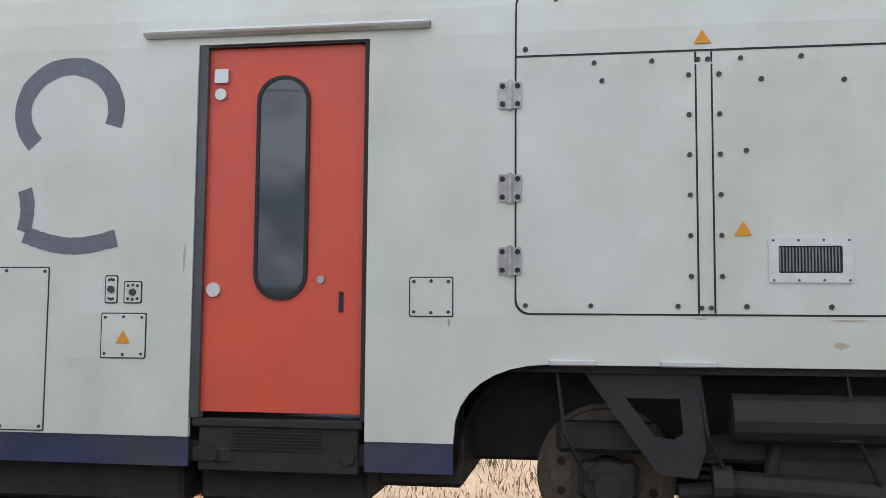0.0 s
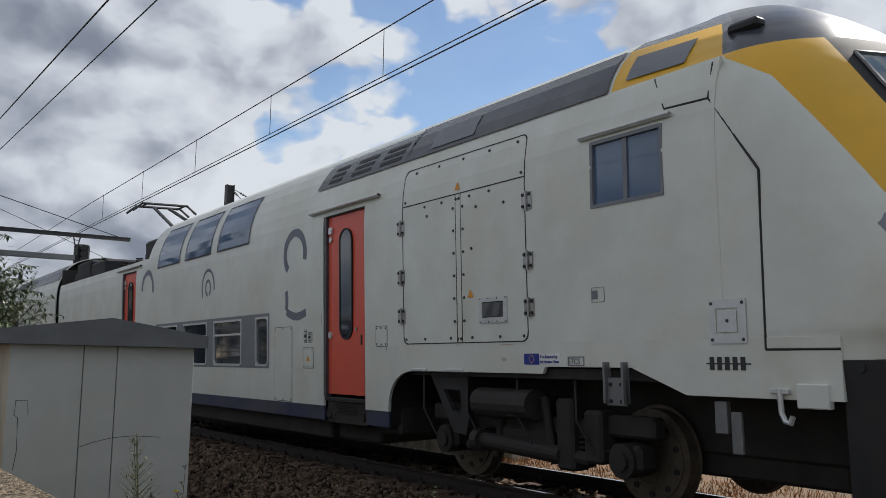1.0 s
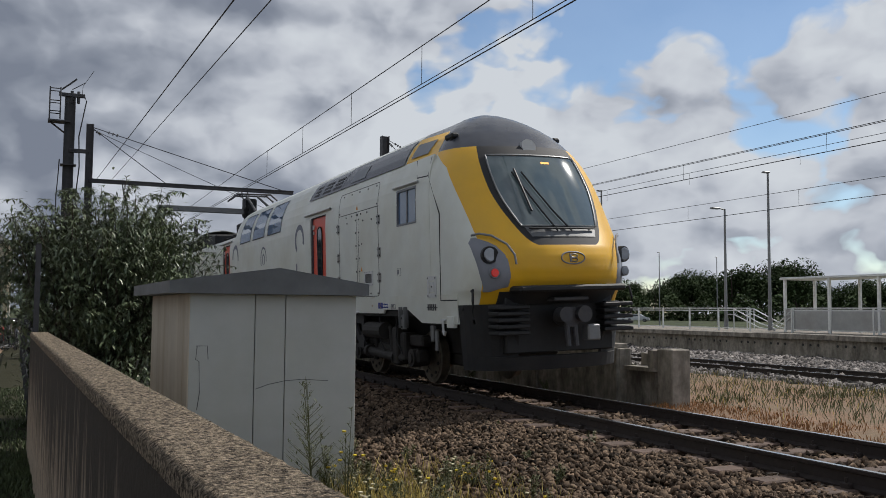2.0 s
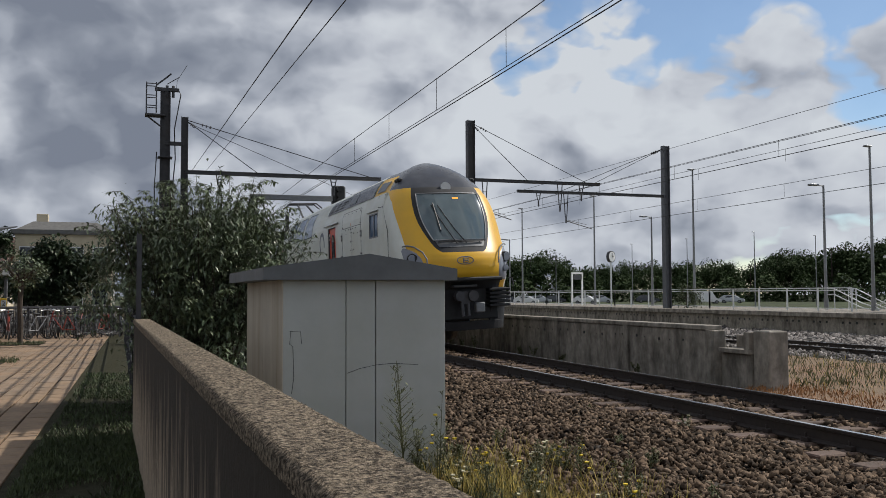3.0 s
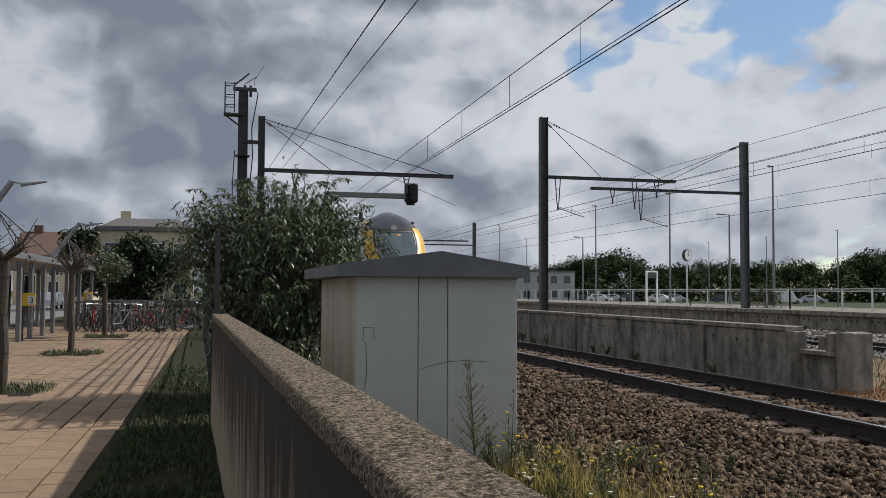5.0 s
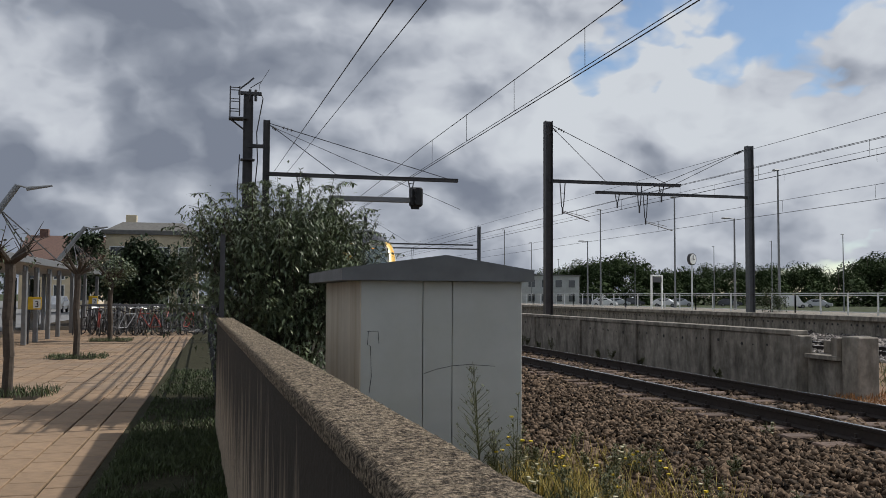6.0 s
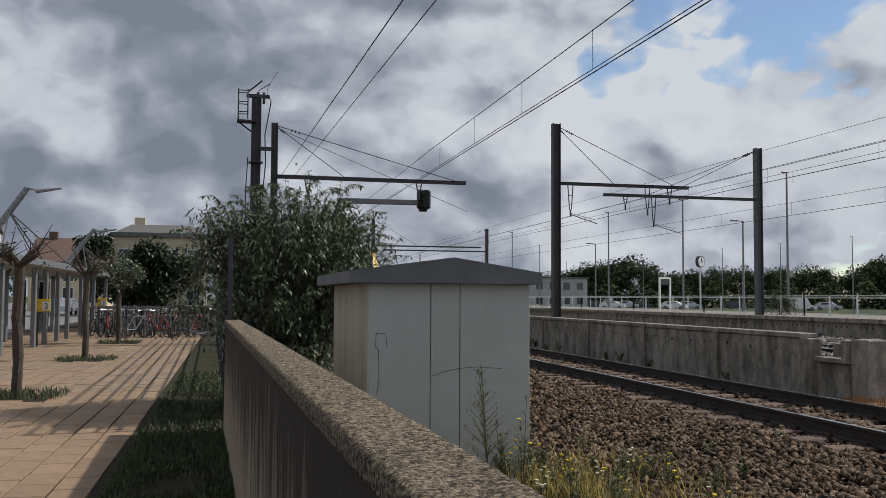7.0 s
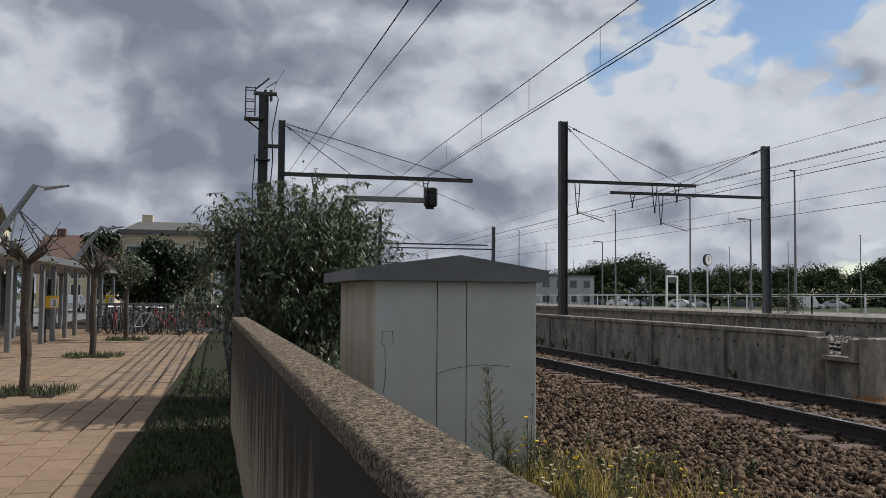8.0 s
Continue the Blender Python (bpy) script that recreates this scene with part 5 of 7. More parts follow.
train_car = make_car("train_car", True)
tagged(train_car, "double-deck railway driving car, off-white with red doors and yellow cab", "train car", "train")
next_car = make_car("coupled_train_car", False)
tagged(next_car, "off-white double-deck railway coach coupled behind the driving car", "train car", "train")
third_car = copy_thing(next_car, pose(0, 0, 0))
LEAN = -2.2
FRONT = [(0.0, -5.45), (0.2, -3.47), (0.5, -0.72), (1.0, 3.74), (1.2, 5.54), (2.5, 16.9), (3.0, 21.1), (3.5, 25.25), (4.0, 29.35), (4.5, 33.4), (6.0, 45.2), (6.5, 49.2), (7.0, 53.1), (7.5, 57.0), (8.0, 60.9)]


def motions():
    # the train rolls away along the canted track
    for ob, back in ((train_car, 0.0), (next_car, 26.9), (third_car, 53.8)):
        walk(ob, [(t, pose(7.351, y + back, 0.08, 0, LEAN, 0)) for t, y in FRONT])


# ---- the hut beside the track ----
def make_hut():
    hut = empty("equipment_hut", pose(1.253, 8.33, -0.42, 0, 0, 1.5))
    tagged(hut, "pale grey panelled equipment hut with a low gabled grey roof", "hut")
    W, D, H = 1.575, 2.25, 1.89
    b = B()
    box(b, 0.03, 0.03, 0.0, W - 0.03, D - 0.03, H)
    part("core", b, M["hut"], hut)
    for x0, x1 in ((0.0, 0.585), (0.592, 0.872), (0.879, W)):
        b = B()
        box(b, x0, -0.012, 0.05, x1, 0.03, H, 0.004)
        part("front_panel", b, M["hut"], hut)
    b = B()
    box(b, -0.012, -0.008, 0.05, 0.03, 0.25, H, 0.004)
    part("side_panel", b, M["hut_side"], hut, "stained beige side panel")
    for y0, y1 in ((0.255, 1.1), (1.106, D)):
        b = B()
        box(b, -0.012, y0, 0.05, 0.03, y1, H, 0.004)
        part("side_panel", b, M["hut_side"], hut, "stained beige side panel")
        b = B()
        box(b, W - 0.03, y0, 0.05, W + 0.012, y1, H, 0.004)
        part("side_panel", b, M["hut"], hut)
    b = B()
    prof = [(-0.20, H), (W + 0.09, H), (W + 0.09, H + 0.11), (W / 2, H + 0.245), (-0.20, H + 0.11)]
    plate(b, prof, lambda u, v, w: (u, w - 0.12, v), D + 0.25)
    part("roof", b, M["hut_roof"], hut, "grey gabled roof slab stained under the eaves")
    b = B()
    box(b, -0.05, -0.05, -0.25, W + 0.05, D + 0.05, 0.05, 0.02)
    part("plinth", b, M["concrete"], hut)
    # scrawled lines on the panels
    b = B()
    path_tube(b, [(0.60, -0.013, 1.02), (0.72, -0.013, 1.06), (0.88, -0.013, 1.09), (1.05, -0.013, 1.10), (1.3, -0.013, 1.08)], 0.0026, 4)
    path_tube(b, [(0.06, -0.013, 1.42), (0.16, -0.013, 1.42), (0.17, -0.013, 1.30)], 0.0026, 4)
    path_tube(b, [(0.07, -0.013, 1.42), (0.06, -0.013, 1.30), (0.09, -0.013, 1.28), (0.10, -0.013, 1.0), (0.08, -0.013, 0.85)], 0.003, 4)
    part("scrawl", b, M["mast"], hut)


make_hut()


# ---- overhead line ----
def mast_column(b, x, y, z0, z1, w=0.15):
    """A steel H section."""
    h, f = 0.012, w - 0.02
    ring = [(-w, -w), (-f, -w), (-f, -h), (f, -h), (f, -w), (w, -w), (w, w), (f, w), (f, h), (-f, h), (-f, w), (-w, w)]
    plate(b, ring, lambda u, v, q: (x + u, y + v, z0 + q), z1 - z0)


def insulator(b, a, c, n=4):
    a, c = Vector(a), Vector(c)
    for i in range(n):
        p = a + (c - a) * (i + 0.5) / n
        d = (c - a).normalized() * 0.02
        tube(b, p - d, p + d, 0.05, 0.05, n=8)


def make_gantry(x, y, top, arm_z, x_end, hangers, stays, flip=1, name="overhead_line_mast", w=0.115, base=-0.4, mat="mast"):
    g = empty(name, pose(x, y, 0))
    tagged(g, "dark steel overhead line mast with a cantilever arm", "mast", "overhead line masts")
    b = B()
    mast_column(b, 0, 0, base, top, w)
    part("column", b, M[mat], g)
    b = B()
    xe = x_end - x
    box(b, min(0, xe), -0.07, arm_z - 0.06, max(0, xe), 0.07, arm_z + 0.06, 0.01)
    box(b, min(0, xe), -0.10, arm_z + 0.05, max(0, xe), 0.10, arm_z + 0.07)
    part("arm", b, M["mast"], g)
    for hx in stays:
        b = B()
        tube(b, (0, 0, top - 0.08), (hx - x, 0, arm_z + 0.06), 0.014, n=5)
        s = part("stay", b, M["wire"], g)
        b = B()
        d = (Vector((hx - x, 0, arm_z)) - Vector((0, 0, top - 0.08)))
        insulator(b, Vector((0, 0, top - 0.08)) + d * 0.08, Vector((0, 0, top - 0.08)) + d * 0.14, 3)
        part("insulator", b, M["mast"], s)
    for hx, drop, reach in hangers:
        b = B()
        for s in (-0.12, 0.12):
            tube(b, (hx - x + s, 0, arm_z), (hx - x + s * 0.35, 0, arm_z - drop), 0.022, n=6)
        tube(b, (hx - x - 0.07, 0, arm_z - drop * 0.45), (hx - x + 0.07, 0, arm_z - drop * 0.45), 0.015, n=5)
        tube(b, (hx - x, 0, arm_z - drop), (hx - x, 0, arm_z - drop - 0.3), 0.04, n=8)
        if reach:
            tube(b, (hx - x, 0, arm_z - drop - 0.2), (hx - x + reach, 0.2, arm_z - drop - 0.55), 0.022, n=6)
            tube(b, (hx - x, 0, arm_z - drop - 0.15), (hx - x + reach * 0.8, 0.2, arm_z - drop - 0.35), 0.012, n=6)
        part("hanger", b, M["mast"], g)
    return g


make_gantry(1.42, 32.0, 7.45, 5.55, 8.35, ((2.6, 0.45, 0), (6.6, 0.35, 0)), (3.9, 8.0))
make_gantry(13.35, 36.0, 8.77, 6.22, 19.5, ((14.0, 1.1, 1.3), (17.55, 0.95, 0.0), (18.6, 0.45, 0)), (16.0, 18.85), w=0.16)
make_gantry(25.05, 39.35, 8.77, 6.22, 16.95, ((19.5, 1.15, 1.5), (18.05, 0.4, 0)), (20.1, 19.2), w=0.16, mat="mast_grey")
make_gantry(13.55, 87.7, 9.16, 6.45, 24.5, ((14.45, 1.15, 1.3),), (18.0,), w=0.16)
make_gantry(26.6, 92.9, 8.77, 6.32, 15.5, ((19.35, 1.15, 1.3),), (19.3,), w=0.16, mat="mast_grey")
make_gantry(1.6, 70.0, 7.4, 5.5, 8.3, ((6.6, 0.4, 0),), (7.8,))
make_gantry(14.05, 139.0, 9.16, 6.45, 24.5, (), (18.0,), w=0.16)
make_gantry(1.8, 110.0, 7.4, 5.5, 8.3, (), (7.8,))


def make_tower():
    g = empty("radio_mast", pose(0.78, 32.0, 0))
    tagged(g, "dark steel mast with a work platform and radio aerials", "mast")
    b = B()
    mast_column(b, 0, 0, -0.4, 8.3, 0.165)
    for z in (2, 4, 6):
        box(b, -0.24, -0.24, z, 0.24, 0.24, z + 0.03)
    part("column", b, M["mast"], g)
    b = B()
    for p in ((-0.62, -0.2), (-0.62, 0.2), (-0.30, -0.2)):
        tube(b, (*p, 7.5), (p[0], p[1], 8.55), 0.022, n=6)
    for z in (7.75, 8.1, 8.5):
        path_tube(b, [(-0.30, -0.2, z), (-0.62, -0.2, z), (-0.62, 0.2, z), (-0.30, 0.2, z)], 0.018, 5)
    box(b, -0.66, -0.25, 7.42, 0.0, 0.25, 7.47)
    tube(b, (-0.6, 0, 7.42), (-0.1, 0, 7.05), 0.03, n=6)
    part("work_platform", b, M["mast"], g)
    b = B()
    box(b, -0.35, -0.06, 8.3, 0.45, 0.06, 8.42, 0.01)
    path_tube(b, [(-0.3, 0, 8.5), (0.0, 0, 8.75), (0.18, 0, 8.92)], 0.03, 6)
    path_tube(b, [(0.05, 0, 8.55), (0.45, 0, 8.82)], 0.015, 6)
    path_tube(b, [(0.35, 0, 8.35), (0.38, 0, 8.7), (0.7, 0, 9.25)], 0.008, 5)
    for x in (0.05, 0.25):
        tube(b, (x, 0, 8.1), (x, 0, 8.5), 0.05, n=8)
    part("aerial", b, M["mast"], g)
    b = B()
    path_tube(b, [(0.42, 0, 8.4), (0.5, 0, 8.2), (0.40, 0, 7.6), (0.30, 0, 7.0), (0.34, 0, 6.0), (0.26, 0, 5.0), (0.26, 0, 1.0)], 0.02, 5)
    path_tube(b, [(-0.27, 0, 6.2), (-0.33, 0, 5.0), (-0.27, 0, 1.0)], 0.02, 5)
    part("cable", b, M["wire"], g)
    b = B()
    box(b, 0.0, -0.05, 6.45, 0.62, 0.05, 6.58, 0.01)
    box(b, 0.1, -0.04, 4.2, 0.6, 0.04, 4.26, 0.01)
    part("tie_bar", b, M["mast"], g)


make_tower()


def make_signal():
    g = empty("signal_gantry", pose(3.95, 33.6, 0))
    tagged(g, "grey cantilever signal bracket with a black signal head", "railway signal")
    b = B()
    box(b, -0.13, -0.13, -0.4, 0.13, 0.13, 5.05, 0.015)
    part("post", b, M["galv"], g)
    b = B()
    box(b, -0.1, -0.11, 4.86, 3.0, 0.11, 5.05, 0.012)
    part("boom", b, M["galv"], g)
    b = B()
    box(b, 2.92, -0.16, 4.72, 3.42, 0.16, 5.45, 0.06)
    for z in (4.88, 5.1, 5.3):
        tube(b, (3.17, -0.16, z), (3.17, -0.36, z), 0.11, 0.12, n=12)
    box(b, 2.98, -0.05, 4.62, 3.3, 0.05, 4.74, 0.02)
    part("signal_head", b, M["black"], g)


make_signal()


def wire(name, pts, r=0.009, droppers=None, label="dark overhead line wire"):
    bm = B()
    path_tube(bm, pts, r, 5)
    ob = finish(name, bm, M["wire"])
    tagged(ob, label, "wire", "overhead wires")
    if droppers:
        for y in droppers[0]:
            b = B()
            x0, z0, x1, z1 = droppers[1](y)
            tube(b, (x0, y, z0), (x1, y, z1), 0.007, n=4)
            part("dropper", b, M["wire"], ob)
    return ob


def sag(x0, z0, y0, x1, z1, y1, dip, n=24):
    return [(x0 + (x1 - x0) * i / n, y0 + (y1 - y0) * i / n, z0 + (z1 - z0) * i / n - dip * 4 * (i / n) * (1 - i / n)) for i in range(n + 1)]


def make_wires():
    # near track: messenger above, twin contact wires below
    wire("catenary_wire", sag(7.1, 6.84, -40, 7.1, 6.80, 32, 0.0) + sag(7.1, 6.80, 32.5, 7.1, 6.8, 120, 0.3), 0.011,
         ([-6 + 4.6 * k for k in range(9)], lambda y: (7.1, 6.83, 7.1, 6.0)), "thin messenger wire with droppers")
    wire("contact_wire", [(7.1, -40, 6.02), (7.1, 32, 6.0), (7.1, 120, 5.98)], 0.009)
    wire("contact_wire", [(7.06, -40, 5.90), (7.06, 32, 5.90), (7.06, 120, 5.9)], 0.012)
    # feeders on the near masts
    wire("feeder_wire", [(1.67, -30, 3.6 - 1.3), (1.67, 9.08, 4.39), (1.67, 31.8, 5.60)], 0.008)
    wire("feeder_wire", [(2.14, -30, 3.9 - 1.2), (2.14, 9.6, 4.60), (2.14, 31.8, 5.61)], 0.007)
    # tracks beyond
    for x, z, r in ((24.75, 8.49, 0.014), (24.7, 7.16, 0.013), (19.5, 6.26, 0.013), (19.5, 5.74, 0.017), (18.6, 6.0, 0.012), (24.6, 5.16, 0.015), (24.6, 5.74, 0.012)):
        wire("contact_wire", [(x, -50, z), (x, 39, z), (x + 0.5, 91, z), (x + 0.8, 190, z)], 0.75 * r, ([6 + 6 * k for k in range(8)], lambda y, x=x, z=z: (x, z, x, z - 0.52)) if z in (6.26, 5.74, 7.16) and r != 0.017 else None)
    wire("span_wire", sag(1.42, 7.3, 32, 9.5, 4.9, 36, 0.0), 0.01)


make_wires()


# ---- station furniture beyond the tracks ----
def make_lamp(x, y, z0, top, arm, name="street_lamp"):
    g = empty(name, pose(x, y, z0))
    tagged(g, "slim grey lamp post on the platform" if name == "street_lamp" else "tall slender grey lighting column", "lamp post", "platform lamps")
    b = B()
    tube(b, (0, 0, 0), (0, 0, top - z0), 0.075, 0.045, n=8)
    tube(b, (0, 0, 0), (0, 0, 0.5), 0.10, 0.10, n=8)
    part("pole", b, M["galv"], g)
    b = B()
    if arm:
        tube(b, (0, 0, top - z0 - 0.03), (-arm * 0.55, 0, top - z0), 0.03, n=6)
        box(b, -arm * 0.55 - 0.45, -0.12, top - z0 - 0.04, -arm * 0.55, 0.12, top - z0 + 0.04, 0.02)
    else:
        box(b, -0.28, -0.1, top - z0 - 0.04, 0.05, 0.1, top - z0 + 0.03, 0.02)
    part("lamp_head", b, M["galv"], g)


def polar(az, r):
    return r * math.sin(radians(az)), r * math.cos(radians(az))


for az, el, x in ((23.6, 5.43, 28.9), (28.1, 6.13, 28.9), (34.1, 7.57, 28.9), (44.0, 8.4, 28.9)):
    r = x / math.sin(radians(az))
    make_lamp(x, r * math.cos(radians(az)), PLATFORM_Z, 1.33 + r * math.tan(radians(el)), 0)
for az, el, x in ((22.8, 3.47, 28.9), (31.6, 4.76, 28.9), (41.5, 6.3, 28.9)):
    r = x / math.sin(radians(az))
    make_lamp(x, r * math.cos(radians(az)), PLATFORM_Z, 1.33 + r * math.tan(radians(el)), 0.6)
for az, el in ((17.6, 4.21), (19.3, 3.4), (30.4, 3.11), (33.7, 3.38), (37.6, 3.71), (25.7, 2.62), (21.0, 2.34), (41.0, 3.4)):
    r = 7.6 / math.tan(radians(el))
    px, py = polar(az, r)
    make_lamp(px, py, -0.35, 8.9, 0, "lighting_column")


def make_railing():
    for y0, n in [(10.2, 9)] + [(30.6 + k * 10.0, 5) for k in range(9)]:
        g = empty("platform_railing", pose(28.4, y0, 0.56))
        tagged(g, "pale galvanised platform railing with two top bars", "railing", "platform railings")
        for z in (1.0, 0.90, 0.12):
            b = B()
            box(b, -0.02, 0, z - 0.02, 0.02, 2.0 * n, z + 0.02)
            part("rail_bar", b, M["alu"], g)
        for i in range(n + 1):
            b = B()
            box(b, -0.03, i * 2.0 - 0.03, 0, 0.03, i * 2.0 + 0.03, 1.0)
            part("post", b, M["alu"], g)
    # bent handrails at the head of the stairs
    for x, y, run in ((29.3, 32.6, -1.6), (30.5, 32.6, -1.6), (28.9, 28.6, 0.9)):
        g = empty("stair_handrail", pose(x, y, 0.56))
        tagged(g, "bent galvanised handrail at the head of the stairs", "handrail", "stair handrails")
        for lift in (0.0, -0.26):
            b = B()
            path_tube(b, [(0, 0.5, 0.98 + lift), (0, 0, 0.98 + lift), (0, run, 0.35 + lift * 0.8), (0, run * 1.6, 0.12 + lift * 0.3)], 0.025, 6)
            part("rail_bar", b, M["alu"], g)
        for yy, h in ((0.45, 0.98), (0.0, 0.98)):
            b = B()
            tube(b, (0, yy, 0), (0, yy, h), 0.025, n=6)
            part("post", b, M["alu"], g)


make_railing()


def make_clock():
    x, y = polar(29.1, 58)
    g = empty("platform_clock", pose(x, y, PLATFORM_Z - 0.06, 0, 0, 25))
    tagged(g, "round white platform clock on a slim pole", "clock")
    b = B()
    tube(b, (0, 0, 0), (0, 0, 2.8), 0.05, n=8)
    part("pole", b, M["alu"], g)
    b = B()
    tube(b, (0, -0.09, 3.12), (0, 0.09, 3.12), 0.36, n=28)
    part("case", b, M["mast"], g)
    b = B()
    tube(b, (0, -0.10, 3.12), (0, -0.09, 3.12), 0.31, n=28)
    part("dial", b, M["sign_white"], g)
    b = B()
    tube(b, (0, -0.11, 3.12), (0.0, -0.11, 3.36), 0.018, n=5)
    tube(b, (0, -0.11, 3.12), (0.15, -0.11, 3.12), 0.022, n=5)
    part("pointer", b, M["ink"], g)
    x, y = polar(27.0, 62)
    g = empty("platform_sign", pose(x, y, PLATFORM_Z - 0.06, 0, 0, 25))
    tagged(g, "white framed platform sign with a dark board", "sign")
    for s in (-0.55, 0.55):
        b = B()
        box(b, s - 0.05, -0.05, 0, s + 0.05, 0.05, 2.25)
        part("post", b, M["sign_white"], g)
    b = B()
    box(b, -0.55, -0.05, 2.15, 0.55, 0.05, 2.25)
    part("beam", b, M["sign_white"], g)
    b = B()
    box(b, -0.45, -0.04, 1.75, 0.45, 0.04, 2.1, 0.01)
    part("board", b, M["ink"], g)


make_clock()


def make_shelter_far():
    g = empty("platform_shelter", pose(28.95, 19.7, 0.56))
    tagged(g, "white-framed platform shelter with pale lower panels", "shelter")
    for x in (0, 1.7):
        for k in range(5):
            b = B()
            box(b, x - 0.05, k * 2.35 - 0.05, 0, x + 0.05, k * 2.35 + 0.05, 2.2)
            part("post", b, M["sign_white"], g)
    b = B()
    box(b, -0.12, -0.2, 2.2, 1.8, 9.6, 2.3, 0.02)
    part("roof", b, M["alu"], g)
    for k in range(4):
        b = B()
        box(b, -0.02, k * 2.35 + 0.06, 0.08, 0.02, k * 2.35 + 2.29, 0.95, 0.005)
        part("panel", b, M["zinc"], g, "pale grey lower panel")


make_shelter_far()


def make_vehicle(kind, m, paint):
    g = empty(kind, m)
    tagged(g, {"parked_car": "parked car in the station car park", "parked_van": "white parked delivery van"}[kind], "car" if kind == "parked_car" else "van", "parked vehicles")
    van = kind == "parked_van"
    L, Wd, H = (5.2, 1.0, 2.1) if van else (4.3, 0.88, 1.45)
    side = [(0, 0.3), (0.02, 0.75), (0.9, 0.9), (1.5, H - 0.08), (2.0, H), (L - 0.9, H - 0.02), (L - 0.1, 0.95 if not van else H - 0.1), (L, 0.8), (L, 0.3)]
    b = B()
    lo = [b.verts.new((-Wd * (0.86 if z > 1.0 else 1), y, z)) for y, z in side]
    hi = [b.verts.new((Wd * (0.86 if z > 1.0 else 1), y, z)) for y, z in side]
    b.faces.new(lo)
    b.faces.new(hi[::-1])
    for i in range(len(side)):
        k = (i + 1) % len(side)
        b.faces.new((lo[i], lo[k], hi[k], hi[i]))
    bmesh.ops.bevel(b, geom=list(b.edges), offset=0.05, segments=2, affect="EDGES")
    part("body", b, M[paint], g)
    for s in (-1, 1):
        b = B()
        pts = [(1.25, 0.98), (1.62, H - 0.14), (L - 1.05, H - 0.14), (L - 0.55, 1.0)] if not van else [(1.25, 1.1), (1.6, H - 0.2), (2.3, H - 0.2), (2.3, 1.1)]
        plate(b, pts, lambda u, v, w: (s * (Wd * 0.93 + 0.005 - 0.07 * (v - 0.95) + w * s), u, v), 0.02)
        part("side_window", b, M["pane"], g)
        for y in (0.85, L - 0.85):
            b = B()
            tube(b, (s * (Wd - 0.18), y, 0.31), (s * (Wd + 0.01), y, 0.31), 0.31, n=18)
            w = part("wheel", b, M["tyre"], g)
            b = B()
            tube(b, (s * (Wd + 0.01), y, 0.31), (s * (Wd + 0.02), y, 0.31), 0.18, n=14)
            part("rim", b, M["galv"], w)
    for y, nm in ((1.2, "windscreen"), (L - 0.5, "rear_window")):
        b = B()
        s = 1 if y < 2 else -1
        plate(b, [(-0.7, 1.0), (0.7, 1.0), (0.62, H - 0.15), (-0.62, H - 0.15)], lambda u, v, w: (u, y + s * (v - 1.2) * 0.9 - s * 0.06, v), 0.01)
        b.free()
    return g


rv = random.Random(11)
for k, az in enumerate((19.6, 21.2, 23.4, 24.6, 25.4, 26.3, 28.3, 29.2, 32.0, 35.6, 37.0)):
    px, py = polar(az, 158 + 9 * (k % 3))
    make_vehicle("parked_van" if k in (9,) else "parked_car", pose(px, py, -0.36, 0, 0, 60 + rv.uniform(-15, 15)), ("car_white", "car_silver", "car_dark")[k % 3] if k != 9 else "car_white")


# ---- plants ----
def leaf_mesh(bm_lists, centre, way, up, length, width):
    """One folded leaf of four triangles appended to (verts, faces)."""
    verts, faces = bm_lists
    side = way.cross(up)
    if side.length < 1e-4:
        side = way.orthogonal()
    side.normalize()
    nrm = side.cross(way).normalized()
    i = len(verts)
    mid = centre + way * length * 0.45 - nrm * length * 0.05
    tip = centre + way * length - nrm * length * 0.22
    verts += [centre, mid + side * width / 2 + nrm * width * 0.12, mid - side * width / 2 + nrm * width * 0.12, tip, mid]
    faces += [(i, i + 1, i + 4), (i, i + 4, i + 2), (i + 1, i + 3, i + 4), (i + 4, i + 3, i + 2)]


def mesh_part(name, lists, mats, parent=None, face_mats=None, kind=""):
    me = bpy.data.meshes.new(name)
    me.from_pydata([tuple(v) for v in lists[0]], [], lists[1])
    for m in mats if isinstance(mats, (list, tuple)) else [mats]:
        me.materials.append(m)
    if face_mats:
        me.polygons.foreach_set("material_index", face_mats)
    ob = new(name, me)
    if parent is not None:
        ob.parent = parent
    if kind:
        tagged(ob, kind=kind)
    return ob


